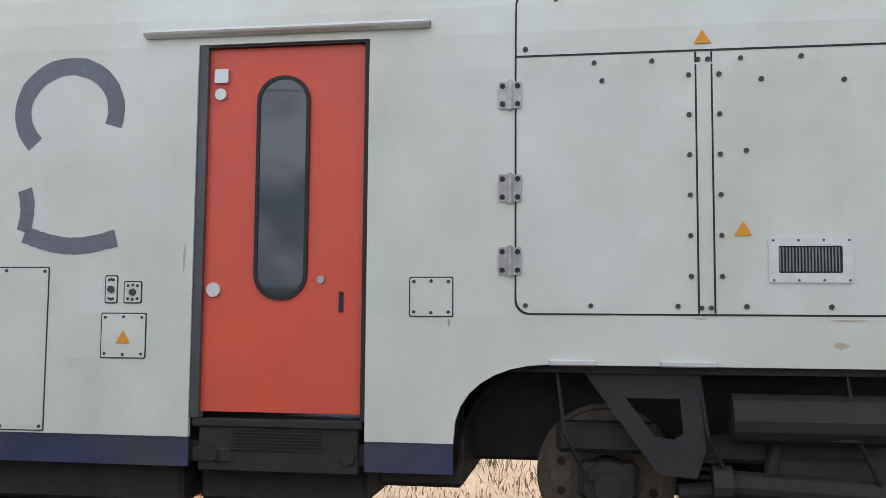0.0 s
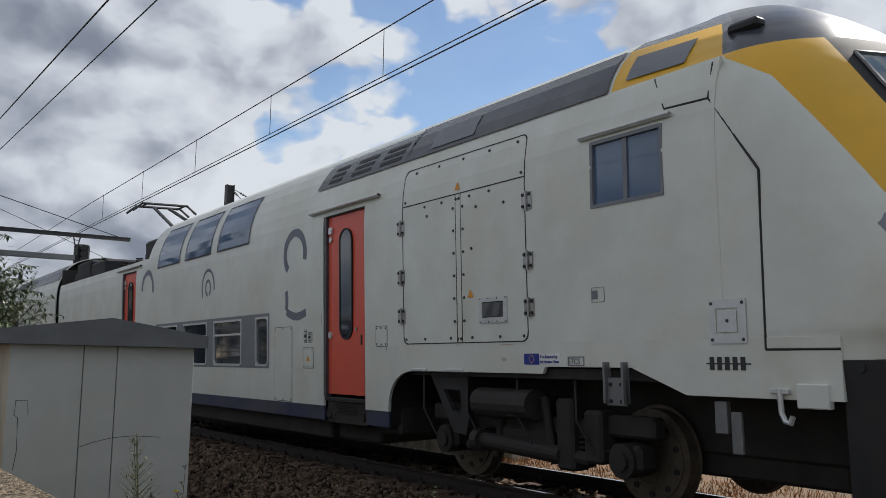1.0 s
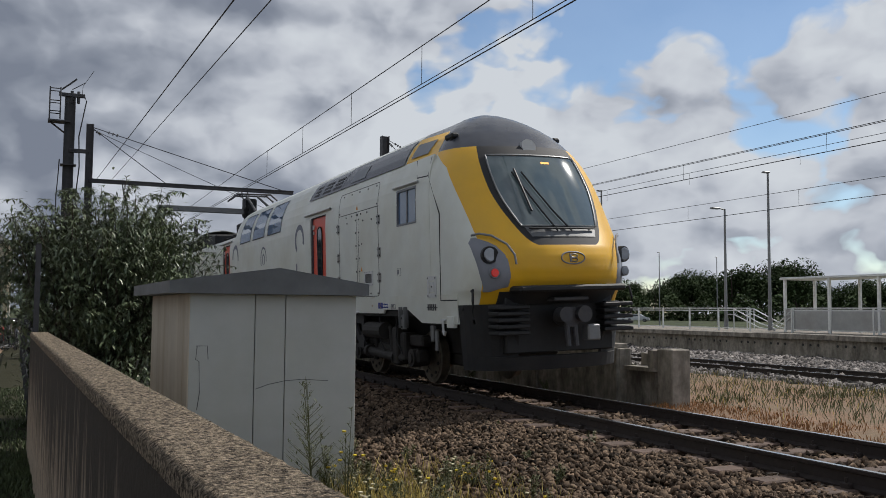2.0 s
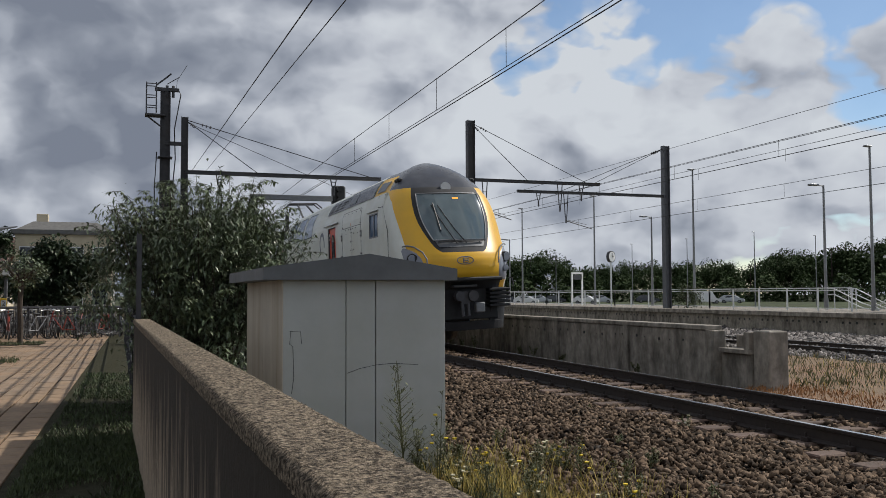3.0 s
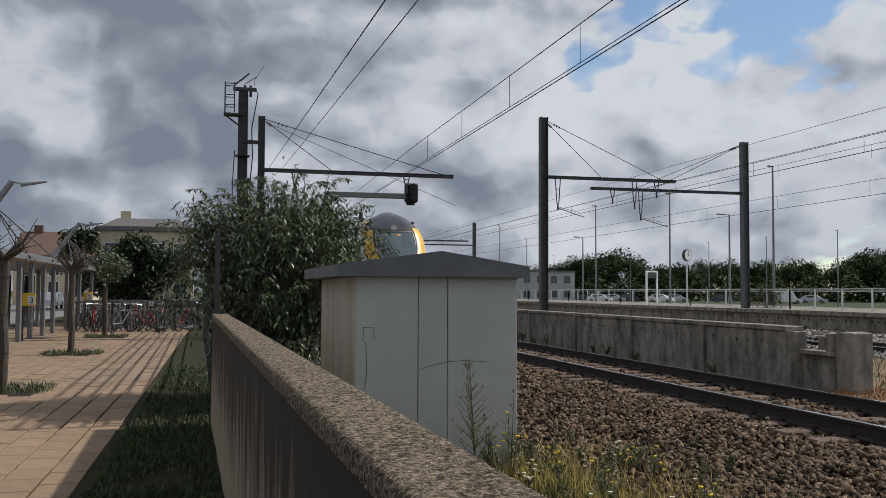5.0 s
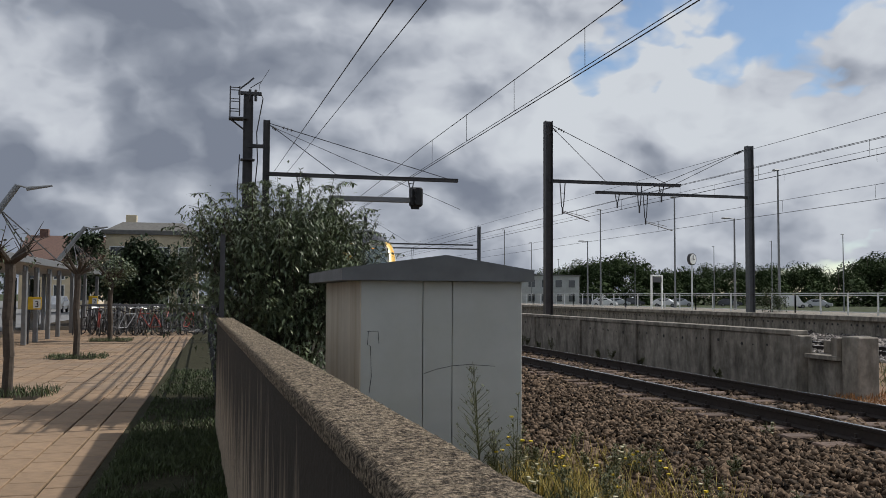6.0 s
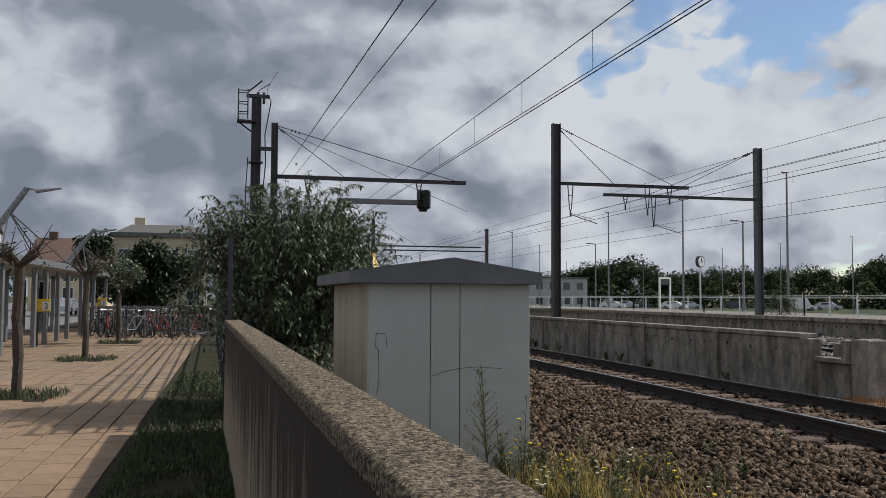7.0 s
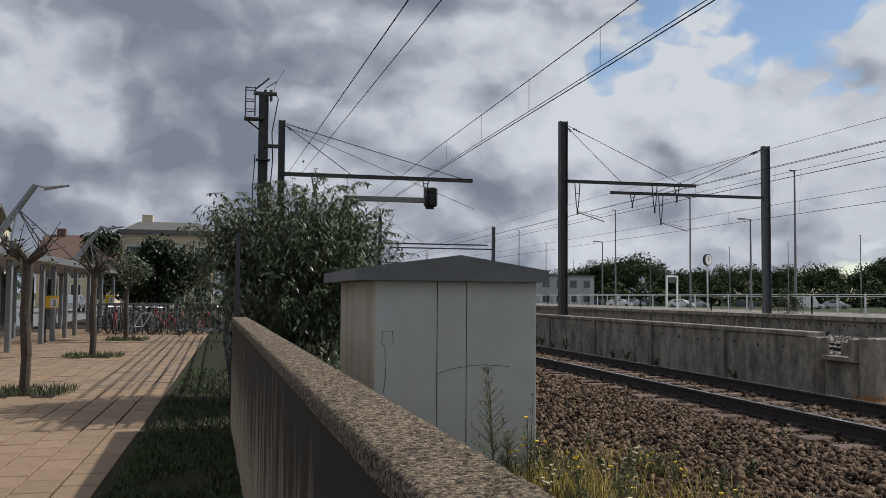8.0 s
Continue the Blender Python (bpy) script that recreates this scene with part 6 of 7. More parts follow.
def make_bush():
    rnd = random.Random(3)
    g = empty("bush", pose(0.72, 13.6, -0.45))
    tagged(g, "large overgrown bush with long drooping grey-green leaves", "bush")
    stems, leaves = B(), ([], [])
    up = Vector((0, 0, 1))
    for k in range(230):
        a = rnd.uniform(0, 2 * math.pi)
        outer = rnd.random() ** 0.6
        reach = 1.55 * outer * (1.1 if math.cos(a) > 0 else 1.0)
        top = rnd.uniform(2.2, 3.55) - 0.75 * outer ** 3 + 0.18 * math.sin(3 * a + 1)
        base = Vector((rnd.uniform(-0.35, 0.5), rnd.uniform(-0.5, 0.5), 0))
        out = Vector((math.cos(a), math.sin(a) * 0.9, 0))
        pts = []
        for i in range(11):
            s = i / 10
            nod = 0.30 * max(0.0, s - 0.8) ** 2 * 25 * 0.35
            pts.append(base + out * reach * s ** 1.5 + out * 0.14 * max(0.0, s - 0.85) * 6 * 0.5 + Vector((0, 0, top * (1 - (1 - s) ** 1.7) - nod)))
        for i in range(10):
            tube(stems, pts[i], pts[i + 1], 0.016 * (1 - i / 11), 0.016 * (1 - (i + 1) / 11), n=4, caps=False)
        for i in range(3, 11):
            for _ in range(14 if i < 7 else 26):
                c = pts[i - 1].lerp(pts[i], rnd.random())
                b = rnd.uniform(0, 2 * math.pi)
                w = (Vector((math.cos(b), math.sin(b), rnd.uniform(-0.7, 0.35))) + out * 0.35).normalized()
                leaf_mesh(leaves, c, w, up, rnd.uniform(0.06, 0.125), rnd.uniform(0.018, 0.034))
    for k in range(44):
        a, e = rnd.uniform(0, 2 * math.pi), rnd.random() ** 0.5
        foot = Vector((0.15 + 1.25 * e * math.cos(a), 1.1 * e * math.sin(a), 2.5 - 0.5 * e * e))
        tip = foot + Vector((0.35 * math.cos(a) * e + rnd.uniform(-0.15, 0.15), rnd.uniform(-0.2, 0.2), rnd.uniform(0.7, 1.35) - 0.35 * e))
        tube(stems, foot, tip, 0.008, 0.003, n=4, caps=False)
        for i in range(70):
            q = rnd.random() ** 0.8
            b = rnd.uniform(0, 2 * math.pi)
            w = Vector((math.cos(b), math.sin(b), rnd.uniform(-0.5, 0.7))).normalized()
            leaf_mesh(leaves, foot.lerp(tip, q), w, up, rnd.uniform(0.06, 0.13), rnd.uniform(0.016, 0.03))
    part("stem", stems, M["bark"], g)
    # side shoots that fill the body of the bush, in uneven clumps
    clumps = []
    for _ in range(130):
        a, e = rnd.uniform(0, 2 * math.pi), rnd.random() ** 0.45
        z = rnd.uniform(0.25, 3.0)
        rad = 1.5 * math.sin(math.pi * min(1, 0.25 + 0.55 * z / 3.0)) * e
        left = 0.42 if z < 1.6 else 1.05
        clumps.append((Vector((rad * math.cos(a) * (1.15 if math.cos(a) > 0 else left), rad * math.sin(a), z)), rnd.uniform(0.16, 0.36)))
    for _ in range(36000):
        c0, r = rnd.choice(clumps)
        c = c0 + Vector((rnd.gauss(0, 0.6), rnd.gauss(0, 0.6), rnd.gauss(0, 0.6))) * r
        w = Vector((rnd.uniform(-1, 1), rnd.uniform(-1, 1), rnd.uniform(-0.9, 0.3))).normalized()
        leaf_mesh(leaves, c, w, up, rnd.uniform(0.07, 0.135), rnd.uniform(0.022, 0.040))
    mesh_part("foliage", leaves, M["leaf"], g)


make_bush()


def crown(rnd, radius, height, n, leaf, squash=1.0, clumps=14):
    """Leaves gathered in clumps with gaps between them."""
    out = ([], [])
    centres = []
    for _ in range(clumps):
        a, u = rnd.uniform(0, 2 * math.pi), rnd.uniform(-0.8, 1)
        s = math.sqrt(max(0, 1 - u * u)) * rnd.uniform(0.45, 0.95)
        centres.append((Vector((radius * s * math.cos(a), radius * s * math.sin(a) * squash, height / 2 * (1 + 0.8 * u))), rnd.uniform(0.28, 0.5) * radius))
    for _ in range(n):
        c, r = rnd.choice(centres)
        d = Vector((rnd.gauss(0, 1), rnd.gauss(0, 1), rnd.gauss(0, 0.8))).normalized() * r * rnd.random() ** 0.4
        w = Vector((rnd.uniform(-1, 1), rnd.uniform(-1, 1), rnd.uniform(-0.7, 0.5))).normalized()
        leaf_mesh(out, c + d, w, Vector((0, 0, 1)), leaf * rnd.uniform(0.7, 1.3), leaf * rnd.uniform(0.4, 0.75))
    return out


def limbs(b, rnd, height, spread, r, n=6, start=0.5):
    tube(b, (0, 0, -0.1), (0, 0, height * start), r, r * 0.8, n=9)
    tube(b, (0, 0, height * start), (rnd.uniform(-0.1, 0.1), 0, height * 0.95), r * 0.8, r * 0.25, n=7)
    for k in range(n):
        a = 2 * math.pi * k / n + rnd.uniform(-0.3, 0.3)
        z = height * rnd.uniform(start * 0.8, start + 0.25)
        tube(b, (0, 0, z), (spread * math.cos(a), spread * math.sin(a), z + height * 0.3), r * 0.5, r * 0.12, n=6)


def make_tree(name, m, height, radius, leaf, n, mat, seed, label, trunk=0.35, r=0.12):
    rnd = random.Random(seed)
    g = empty(name, m)
    tagged(g, label, "tree")
    b = B()
    limbs(b, rnd, height, radius * 0.7, r, start=trunk)
    part("trunk", b, M["bark"], g)
    lists = crown(rnd, radius, height * (1 - trunk) * 1.05, n, leaf)
    lists = ([v + Vector((0, 0, height * trunk * 0.9)) for v in lists[0]], lists[1])
    mesh_part("crown", lists, M[mat], g)
    return g


def far_trees():
    kinds = [make_tree("tree", pose(0, 0, -50), h, rad, 0.55, 3600, "leaf_far", s, "dense green tree in the row behind the car park", 0.04, 0.25)
             for h, rad, s in ((10.5, 5.2, 1), (9.0, 4.6, 2), (8.0, 4.8, 3))]
    rnd = random.Random(8)
    placed = 0
    az = 17.0
    while az < 62:
        el = 1.75 + 0.22 * math.sin(az * 1.3) + (0.55 if 22 < az < 25 else 0) - (0.3 if az < 21.4 else 0) + (1.0 if 41.5 < az < 46 else 0.4 if 38 < az <= 41.5 else 0) + rnd.uniform(-0.15, 0.15)
        r = rnd.uniform(205, 235)
        src = kinds[placed % 3]
        h = (10.5, 9.0, 8.0)[placed % 3]
        px, py = polar(az, r)
        need = 1.7 + r * math.tan(radians(el))
        m = pose(px, py, -0.4, 0, 0, rnd.uniform(0, 360)) @ Matrix.Scale(need / h, 4)
        if placed < 3:
            src.matrix_basis = m
        else:
            t = copy_thing(src, pose(px, py, -0.4, 0, 0, rnd.uniform(0, 360)))
            t.scale = (need / h,) * 3
        placed += 1
        az += rnd.uniform(0.6, 0.85)


far_trees()


def platform_bush():
    px, py = polar(33.6, 51.5)
    g = empty("bush", pose(px, py, 0.56))
    tagged(g, "light green bush growing beside the platform railing", "bush")
    rnd = random.Random(77)
    b = B()
    limbs(b, rnd, 0.9, 0.5, 0.03)
    part("stem", b, M["bark"], g)
    mesh_part("foliage", crown(rnd, 0.9, 1.2, 1500, 0.12), M["grass"], g)


platform_bush()


def hedge_far():
    # low undergrowth below the far trees
    rnd = random.Random(21)
    lists = ([], [])
    for _ in range(14000):
        az = rnd.uniform(16, 62)
        px, py = polar(az, 196 + rnd.uniform(-3, 3))
        c = Vector((px, py, rnd.uniform(-0.3, 5.4 * (0.7 + 0.3 * math.sin(az * 3)))))
        w = Vector((rnd.uniform(-1, 1), rnd.uniform(-1, 1), rnd.uniform(-0.5, 0.5))).normalized()
        leaf_mesh(lists, c, w, Vector((0, 0, 1)), rnd.uniform(0.7, 1.2), rnd.uniform(0.5, 0.8))
    ob = mesh_part("hedge", lists, M["leaf_far"])
    tagged(ob, "dark undergrowth below the far row of trees", "hedge", kind="stuff")


hedge_far()


def make_weed(m, height, seed, flowers, label, dens=1.0):
    rnd = random.Random(seed)
    g = empty("weed", m)
    tagged(g, label, "weed", "weeds by the hut")
    b, leaves, heads = B(), ([], []), B()
    stems = []
    for k in range(3):
        lean = Vector((rnd.uniform(-0.12, 0.12), rnd.uniform(-0.08, 0.08), 0))
        h = height * rnd.uniform(0.7, 1.0)
        tube(b, (0, 0, 0), lean + Vector((0, 0, h)), 0.006, 0.002, n=4, caps=False)
        stems.append((lean, h))
        for i in range(int(14 * dens)):
            s = rnd.uniform(0.25, 0.97)
            p = lean * s + Vector((0, 0, h * s))
            a = rnd.uniform(0, 2 * math.pi)
            L = height * 0.22 * (1.15 - s)
            q = p + Vector((math.cos(a) * L, math.sin(a) * L, L * 0.9))
            tube(b, p, q, 0.003, 0.001, n=3, caps=False)
            for _ in range(7):
                c = p.lerp(q, rnd.random())
                w = Vector((rnd.uniform(-1, 1), rnd.uniform(-1, 1), rnd.uniform(-0.2, 1))).normalized()
                leaf_mesh(leaves, c, w, Vector((0, 0, 1)), rnd.uniform(0.02, 0.05), rnd.uniform(0.008, 0.016))
            if flowers and rnd.random() < 0.16:
                tube(heads, q, q + Vector((0, 0, 0.012)), 0.017, 0.02, n=6)
    part("stem", b, M["weed"], g)
    mesh_part("leaves", leaves, M["weed"], g)
    if flowers:
        part("flower", heads, M[flowers], g)
    else:
        heads.free()
    return g


def make_weeds():
    lb = "tall dry weed stalk in seed beside the hut"
    make_weed(pose(2.20, 7.55, -0.42), 1.22, 1, None, lb, 1.6)
    make_weed(pose(2.42, 7.35, -0.42), 0.92, 2, "flower", "tall weed with small yellow flowers beside the hut")
    make_weed(pose(2.34, 7.45, -0.42), 0.75, 3, None, lb)
    make_weed(pose(1.72, 7.85, -0.42), 0.70, 4, None, lb)
    rnd = random.Random(5)
    for k in range(26):
        x, y = rnd.uniform(2.5, 3.9), rnd.uniform(4.8, 8.4)
        make_weed(pose(x, y, -0.42), rnd.uniform(0.25, 0.5), 10 + k, ("pale_flower", "flower", None, "pale_flower")[k % 4], "low flowering weed among dry grass")
    for k in range(14):
        x, y = rnd.uniform(3.4, 6.2), rnd.uniform(3.5, 20)
        make_weed(pose(x, y, -0.33), rnd.uniform(0.12, 0.3), 60 + k, "pale_flower" if k % 2 else None, "small weed growing in the ballast", 0.8)
    for k in range(12):
        x, y = rnd.uniform(8.75, 9.2), rnd.uniform(12.5, 30)
        make_weed(pose(x, y, -0.22), rnd.uniform(0.2, 0.45), 80 + k, None, "dark weed at the foot of the wall", 1.8)


make_weeds()


# ---- station forecourt ----
def make_pollard(x, y, seed, leafy):
    rnd = random.Random(seed)
    g = empty("young_tree", pose(x, y, PATH_Z))
    tagged(g, "pollarded young street tree with a knobbly head in a grass square" if not leafy else "small leafy street tree in a grass square", "tree", "street trees")
    b = B()
    pts = [(0, 0, -0.1), (0.02, 0, 0.6), (-0.02, 0.01, 1.2), (0.01, 0, 1.8), (0, 0, 2.15)]
    for a, c in zip(pts, pts[1:]):
        tube(b, a, c, 0.085, 0.078, n=9)
    for k in range(9):
        a = 2 * math.pi * k / 9 + rnd.uniform(-0.3, 0.3)
        e = Vector((math.cos(a), math.sin(a), rnd.uniform(0.2, 0.9))) * rnd.uniform(0.25, 0.5)
        tube(b, (0, 0, 2.08), Vector((0, 0, 2.15)) + e, 0.05, 0.04, n=6)
        for _ in range(4):
            w = Vector((rnd.uniform(-1, 1), rnd.uniform(-1, 1), rnd.uniform(0.1, 1.2))).normalized() * rnd.uniform(0.15, 0.45)
            tube(b, Vector((0, 0, 2.15)) + e, Vector((0, 0, 2.15)) + e + w, 0.012, 0.004, n=4)
    part("trunk", b, M["bark"], g)
    if leafy:
        lists = crown(rnd, 0.75, 1.3, 900, 0.12)
        lists = ([v + Vector((0, 0, 1.75)) for v in lists[0]], lists[1])
        mesh_part("crown", lists, M["leaf"], g)
    else:
        lists = crown(rnd, 0.5, 0.7, 60, 0.1)
        lists = ([v + Vector((0, 0, 1.95)) for v in lists[0]], lists[1])
        mesh_part("crown", lists, M["leaf_dark"], g)
    # grass square
    lists = ([], [])
    for _ in range(700):
        c = Vector((x + rnd.uniform(-0.65, 0.75), y + rnd.uniform(-0.6, 0.6), PATH_Z))
        w = Vector((rnd.uniform(-0.5, 0.5), rnd.uniform(-0.5, 0.5), 1)).normalized()
        leaf_mesh(lists, c, w, Vector((rnd.uniform(-1, 1), rnd.uniform(-1, 1), 0.1)), rnd.uniform(0.06, 0.17), 0.014)
    tagged(mesh_part("grass_patch", lists, M["grass"]), "ragged green grass at the foot of a street tree", "grass", kind="stuff")


for i, (x, y) in enumerate(((-3.28, 15.6), (-3.52, 24.2), (-3.70, 32.8))):
    make_pollard(x, y, 40 + i, i == 2)
make_tree("tree", pose(-4.7, 52, PATH_Z), 4.1, 2.6, 0.26, 18000, "leaf_dark", 5, "dense dark round-headed tree in the forecourt", 0.33, 0.14)
make_tree("tree", pose(-10.5, 76, PATH_Z), 7.0, 1.9, 0.35, 2500, "leaf_dark", 6, "tall tree behind the bus shelter", 0.3, 0.2)
make_tree("tree", pose(-14.5, 62, PATH_Z), 5.0, 1.8, 0.3, 1500, "leaf_dark", 7, "dark tree beside the road", 0.3, 0.15)


def make_canopy():
    g = empty("bus_shelter", pose(-5.95, 22.0, PATH_Z))
    tagged(g, "long bus shelter with a flat canopy on grey posts", "shelter")
    b = B()
    plate(b, [(-2.6, 2.42), (0.25, 2.60), (0.25, 2.72), (-2.6, 2.54)], lambda u, v, w: (u, w, v), 26.0)
    part("roof", b, M["zinc"], g, "flat grey canopy sheet")
    b = B()
    box(b, 0.20, 0, 2.52, 0.30, 26.0, 2.74, 0.01)
    part("gutter", b, M["galv"], g)
    for k, y in enumerate((0.4, 4.2, 8.4, 10.2, 12.4, 14.4, 17.5, 21, 25)):
        for x in (0.0, -1.7):
            b = B()
            box(b, x - 0.07, y - 0.10, 0, x + 0.07, y + 0.10, 2.45, 0.015)
            box(b, x - 0.03, y - 0.3, 2.3, x + 0.03, y + 0.3, 2.48, 0.02)
            part("post", b, M["galv"], g)
    for y in (9.3, 13.4, 18):
        b = B()
        box(b, -1.69, y, 0.15, -1.66, y + 2.0, 2.2)
        part("glass_panel", b, M["pane"], g)
    # raking pylons with lamps and their stay cables
    for y, top in ((8.2, 4.95), (22.5, 4.7)):
        b = B()
        tube(b, (-1.9, y, 2.4), (-0.25, y, top), 0.12, 0.09, n=10)
        py = part("pylon", b, M["galv"], g, "raking grey pylon")
        b = B()
        tube(b, (-0.25, y, top), (0.05, y, top - 0.08), 0.03, n=6)
        tube(b, (0.0, y, top - 0.1), (0.75, y, top + 0.02), 0.07, 0.03, n=8)
        part("lamp_head", b, M["galv"], py)
        for tx, ty in ((0.2, -5.0), (0.2, 5.0), (0.22, 0.2), (-0.4, 2.5)):
            b = B()
            tube(b, (-0.75, y, top - 0.75), (tx, y + ty, 2.75), 0.022, n=5)
            part("stay_cable", b, M["mast"], py)
    for y, words in ((8.9, "3"), (22.3, "2")):
        s = empty("stop_sign", pose(-5.75, 22.0 + y, PATH_Z))
        tagged(s, "square yellow bus stop sign with a number", "sign", "bus stop signs")
        b = B()
        box(b, -0.20, -0.02, 1.10, 0.20, 0.02, 1.50, 0.01)
        part("board", b, M["yellow_sign"], s)
        b = B()
        box(b, -0.04, -0.026, 1.14, 0.18, -0.0215, 1.42)
        part("number_field", b, M["sign_white"], s)
        cu = bpy.data.curves.new("number", "FONT")
        cu.body, cu.size, cu.extrude = words, 0.28, 0.002
        tmp = new("number", cu)
        me = bpy.data.meshes.new_from_object(tmp.evaluated_get(bpy.context.evaluated_depsgraph_get()))
        bpy.data.objects.remove(tmp)
        me.materials.clear()
        me.materials.append(M["ink"])
        n = new("number", me)
        n.matrix_basis = pose(0.0, -0.030, 1.18, 90, 0, 0)
        n.parent = s
        b = B()
        box(b, -0.20, -0.02, 0, -0.15, 0.02, 1.10)
        part("post", b, M["mast"], s)


make_canopy()


def make_bicycle(m, paint, fallen=False):
    g = empty("bicycle", m @ (pose(0, 0, 0.12, 0, 78, 0) if fallen else pose(0, 0, 0)))
    tagged(g, "bicycle lying on its side by the racks" if fallen else "bicycle parked upright in the station racks", "bicycle", "parked bicycles")
    for y in (-0.52, 0.52):
        b = B()
        for k in range(20):
            a0, a1 = 2 * math.pi * k / 20, 2 * math.pi * (k + 1) / 20
            tube(b, (0, y + 0.33 * math.cos(a0), 0.35 + 0.33 * math.sin(a0)), (0, y + 0.33 * math.cos(a1), 0.35 + 0.33 * math.sin(a1)), 0.02, n=4, caps=False)
        w = part("wheel", b, M["tyre"], g)
        b = B()
        for k in range(8):
            a = math.pi * k / 8
            tube(b, (0, y + 0.32 * math.cos(a), 0.35 + 0.32 * math.sin(a)), (0, y - 0.32 * math.cos(a), 0.35 - 0.32 * math.sin(a)), 0.003, n=3, caps=False)
        part("spokes", b, M["galv"], w)
    b = B()
    bb, seat, head = (0, -0.05, 0.33), (0, -0.20, 0.85), (0, 0.38, 0.85)
    for a, c in ((bb, seat), (seat, head), (bb, head), (bb, (0, -0.52, 0.35)), (seat, (0, -0.52, 0.35)), (head, (0, 0.52, 0.35)), (head, (0, 0.34, 1.05))):
        tube(b, a, c, 0.018, n=6)
    part("frame", b, M[paint], g)
    b = B()
    path_tube(b, [(-0.28, 0.25, 1.06), (-0.1, 0.36, 1.08), (0.1, 0.36, 1.08), (0.28, 0.25, 1.06)], 0.014, 6)
    part("handlebar", b, M["steel"], g)
    b = B()
    box(b, -0.07, -0.34, 0.93, 0.07, -0.10, 0.98, 0.02)
    tube(b, (0, -0.2, 0.85), (0, -0.22, 0.94), 0.014, n=6)
    part("saddle", b, M["black"], g)
    return g


def make_racks():
    rnd = random.Random(9)
    protos = {p: make_bicycle(pose(-4.0 + 0.9 * i, 37.5, PATH_Z, 0, rnd.uniform(-6, 6), rnd.uniform(-25, 25)), p) for i, p in enumerate(("mast", "galv", "car_dark", "red_thing"))}
    keys = list(protos)
    for row in range(3):
        x = -5.6
        while x < -0.9:
            x += rnd.uniform(0.32, 0.55)
            copy_thing(protos[rnd.choice(keys[:3]) if rnd.random() < 0.985 else "red_thing"], pose(x, 38.2 + row * 2.1 + rnd.uniform(-0.2, 0.2), PATH_Z, 0, rnd.uniform(-8, 8), rnd.uniform(-30, 30) + rnd.choice((0, 180))))
    copy_thing(protos["red_thing"], pose(-2.75, 36.9, PATH_Z, 0, 4, 70))
    copy_thing(protos["red_thing"], pose(-4.55, 36.6, PATH_Z, 0, 3, 12))
    copy_thing(protos["galv"], pose(-3.5, 36.5, PATH_Z, 0, 5, -35))
    make_bicycle(pose(-1.6, 36.6, PATH_Z, 0, 0, 80), "mast", True)
    for row in range(3):
        for k in range(3):
            g = empty("bicycle_rack", pose(-5.6 + 1.65 * k, 37.6 + row * 2.1, PATH_Z))
            tagged(g, "dark steel bicycle rack of upright hoops", "bicycle rack", "bicycle racks")
            b = B()
            tube(b, (0, 0, 1.15), (1.6, 0, 1.15), 0.025, n=6)
            part("top_rail", b, M["mast"], g)
            b = B()
            tube(b, (0, 0, 0.25), (1.6, 0, 0.25), 0.02, n=6)
            part("low_rail", b, M["mast"], g)
            for i in range(6):
                b = B()
                tube(b, (i * 0.32, 0, 0), (i * 0.32, 0, 1.15), 0.022, n=6)
                part("upright", b, M["mast"], g)


make_racks()


def make_fence():
    # rail fence that carries on from the end of the wall
    for k in range(9):
        y0 = 11.6 + k * 2.7
        x0 = 0.0 - 0.02 * (y0 - 11.6)
        g = empty("rail_fence", pose(x0, y0, PATH_Z))
        tagged(g, "dark steel rail fence along the footpath", "fence", "fence bays")
        b = B()
        box(b, -0.03, -0.03, 0, 0.03, 0.03, 2.35)
        part("post", b, M["mast"], g)
        for z in (0.55, 0.8, 1.05, 1.3, 1.55, 1.8, 2.05, 2.3):
            b = B()
            tube(b, (0, 0, z), (-0.054, 2.7, z), 0.022, n=6)
            part("rail_bar", b, M["mast"], g)


make_fence()


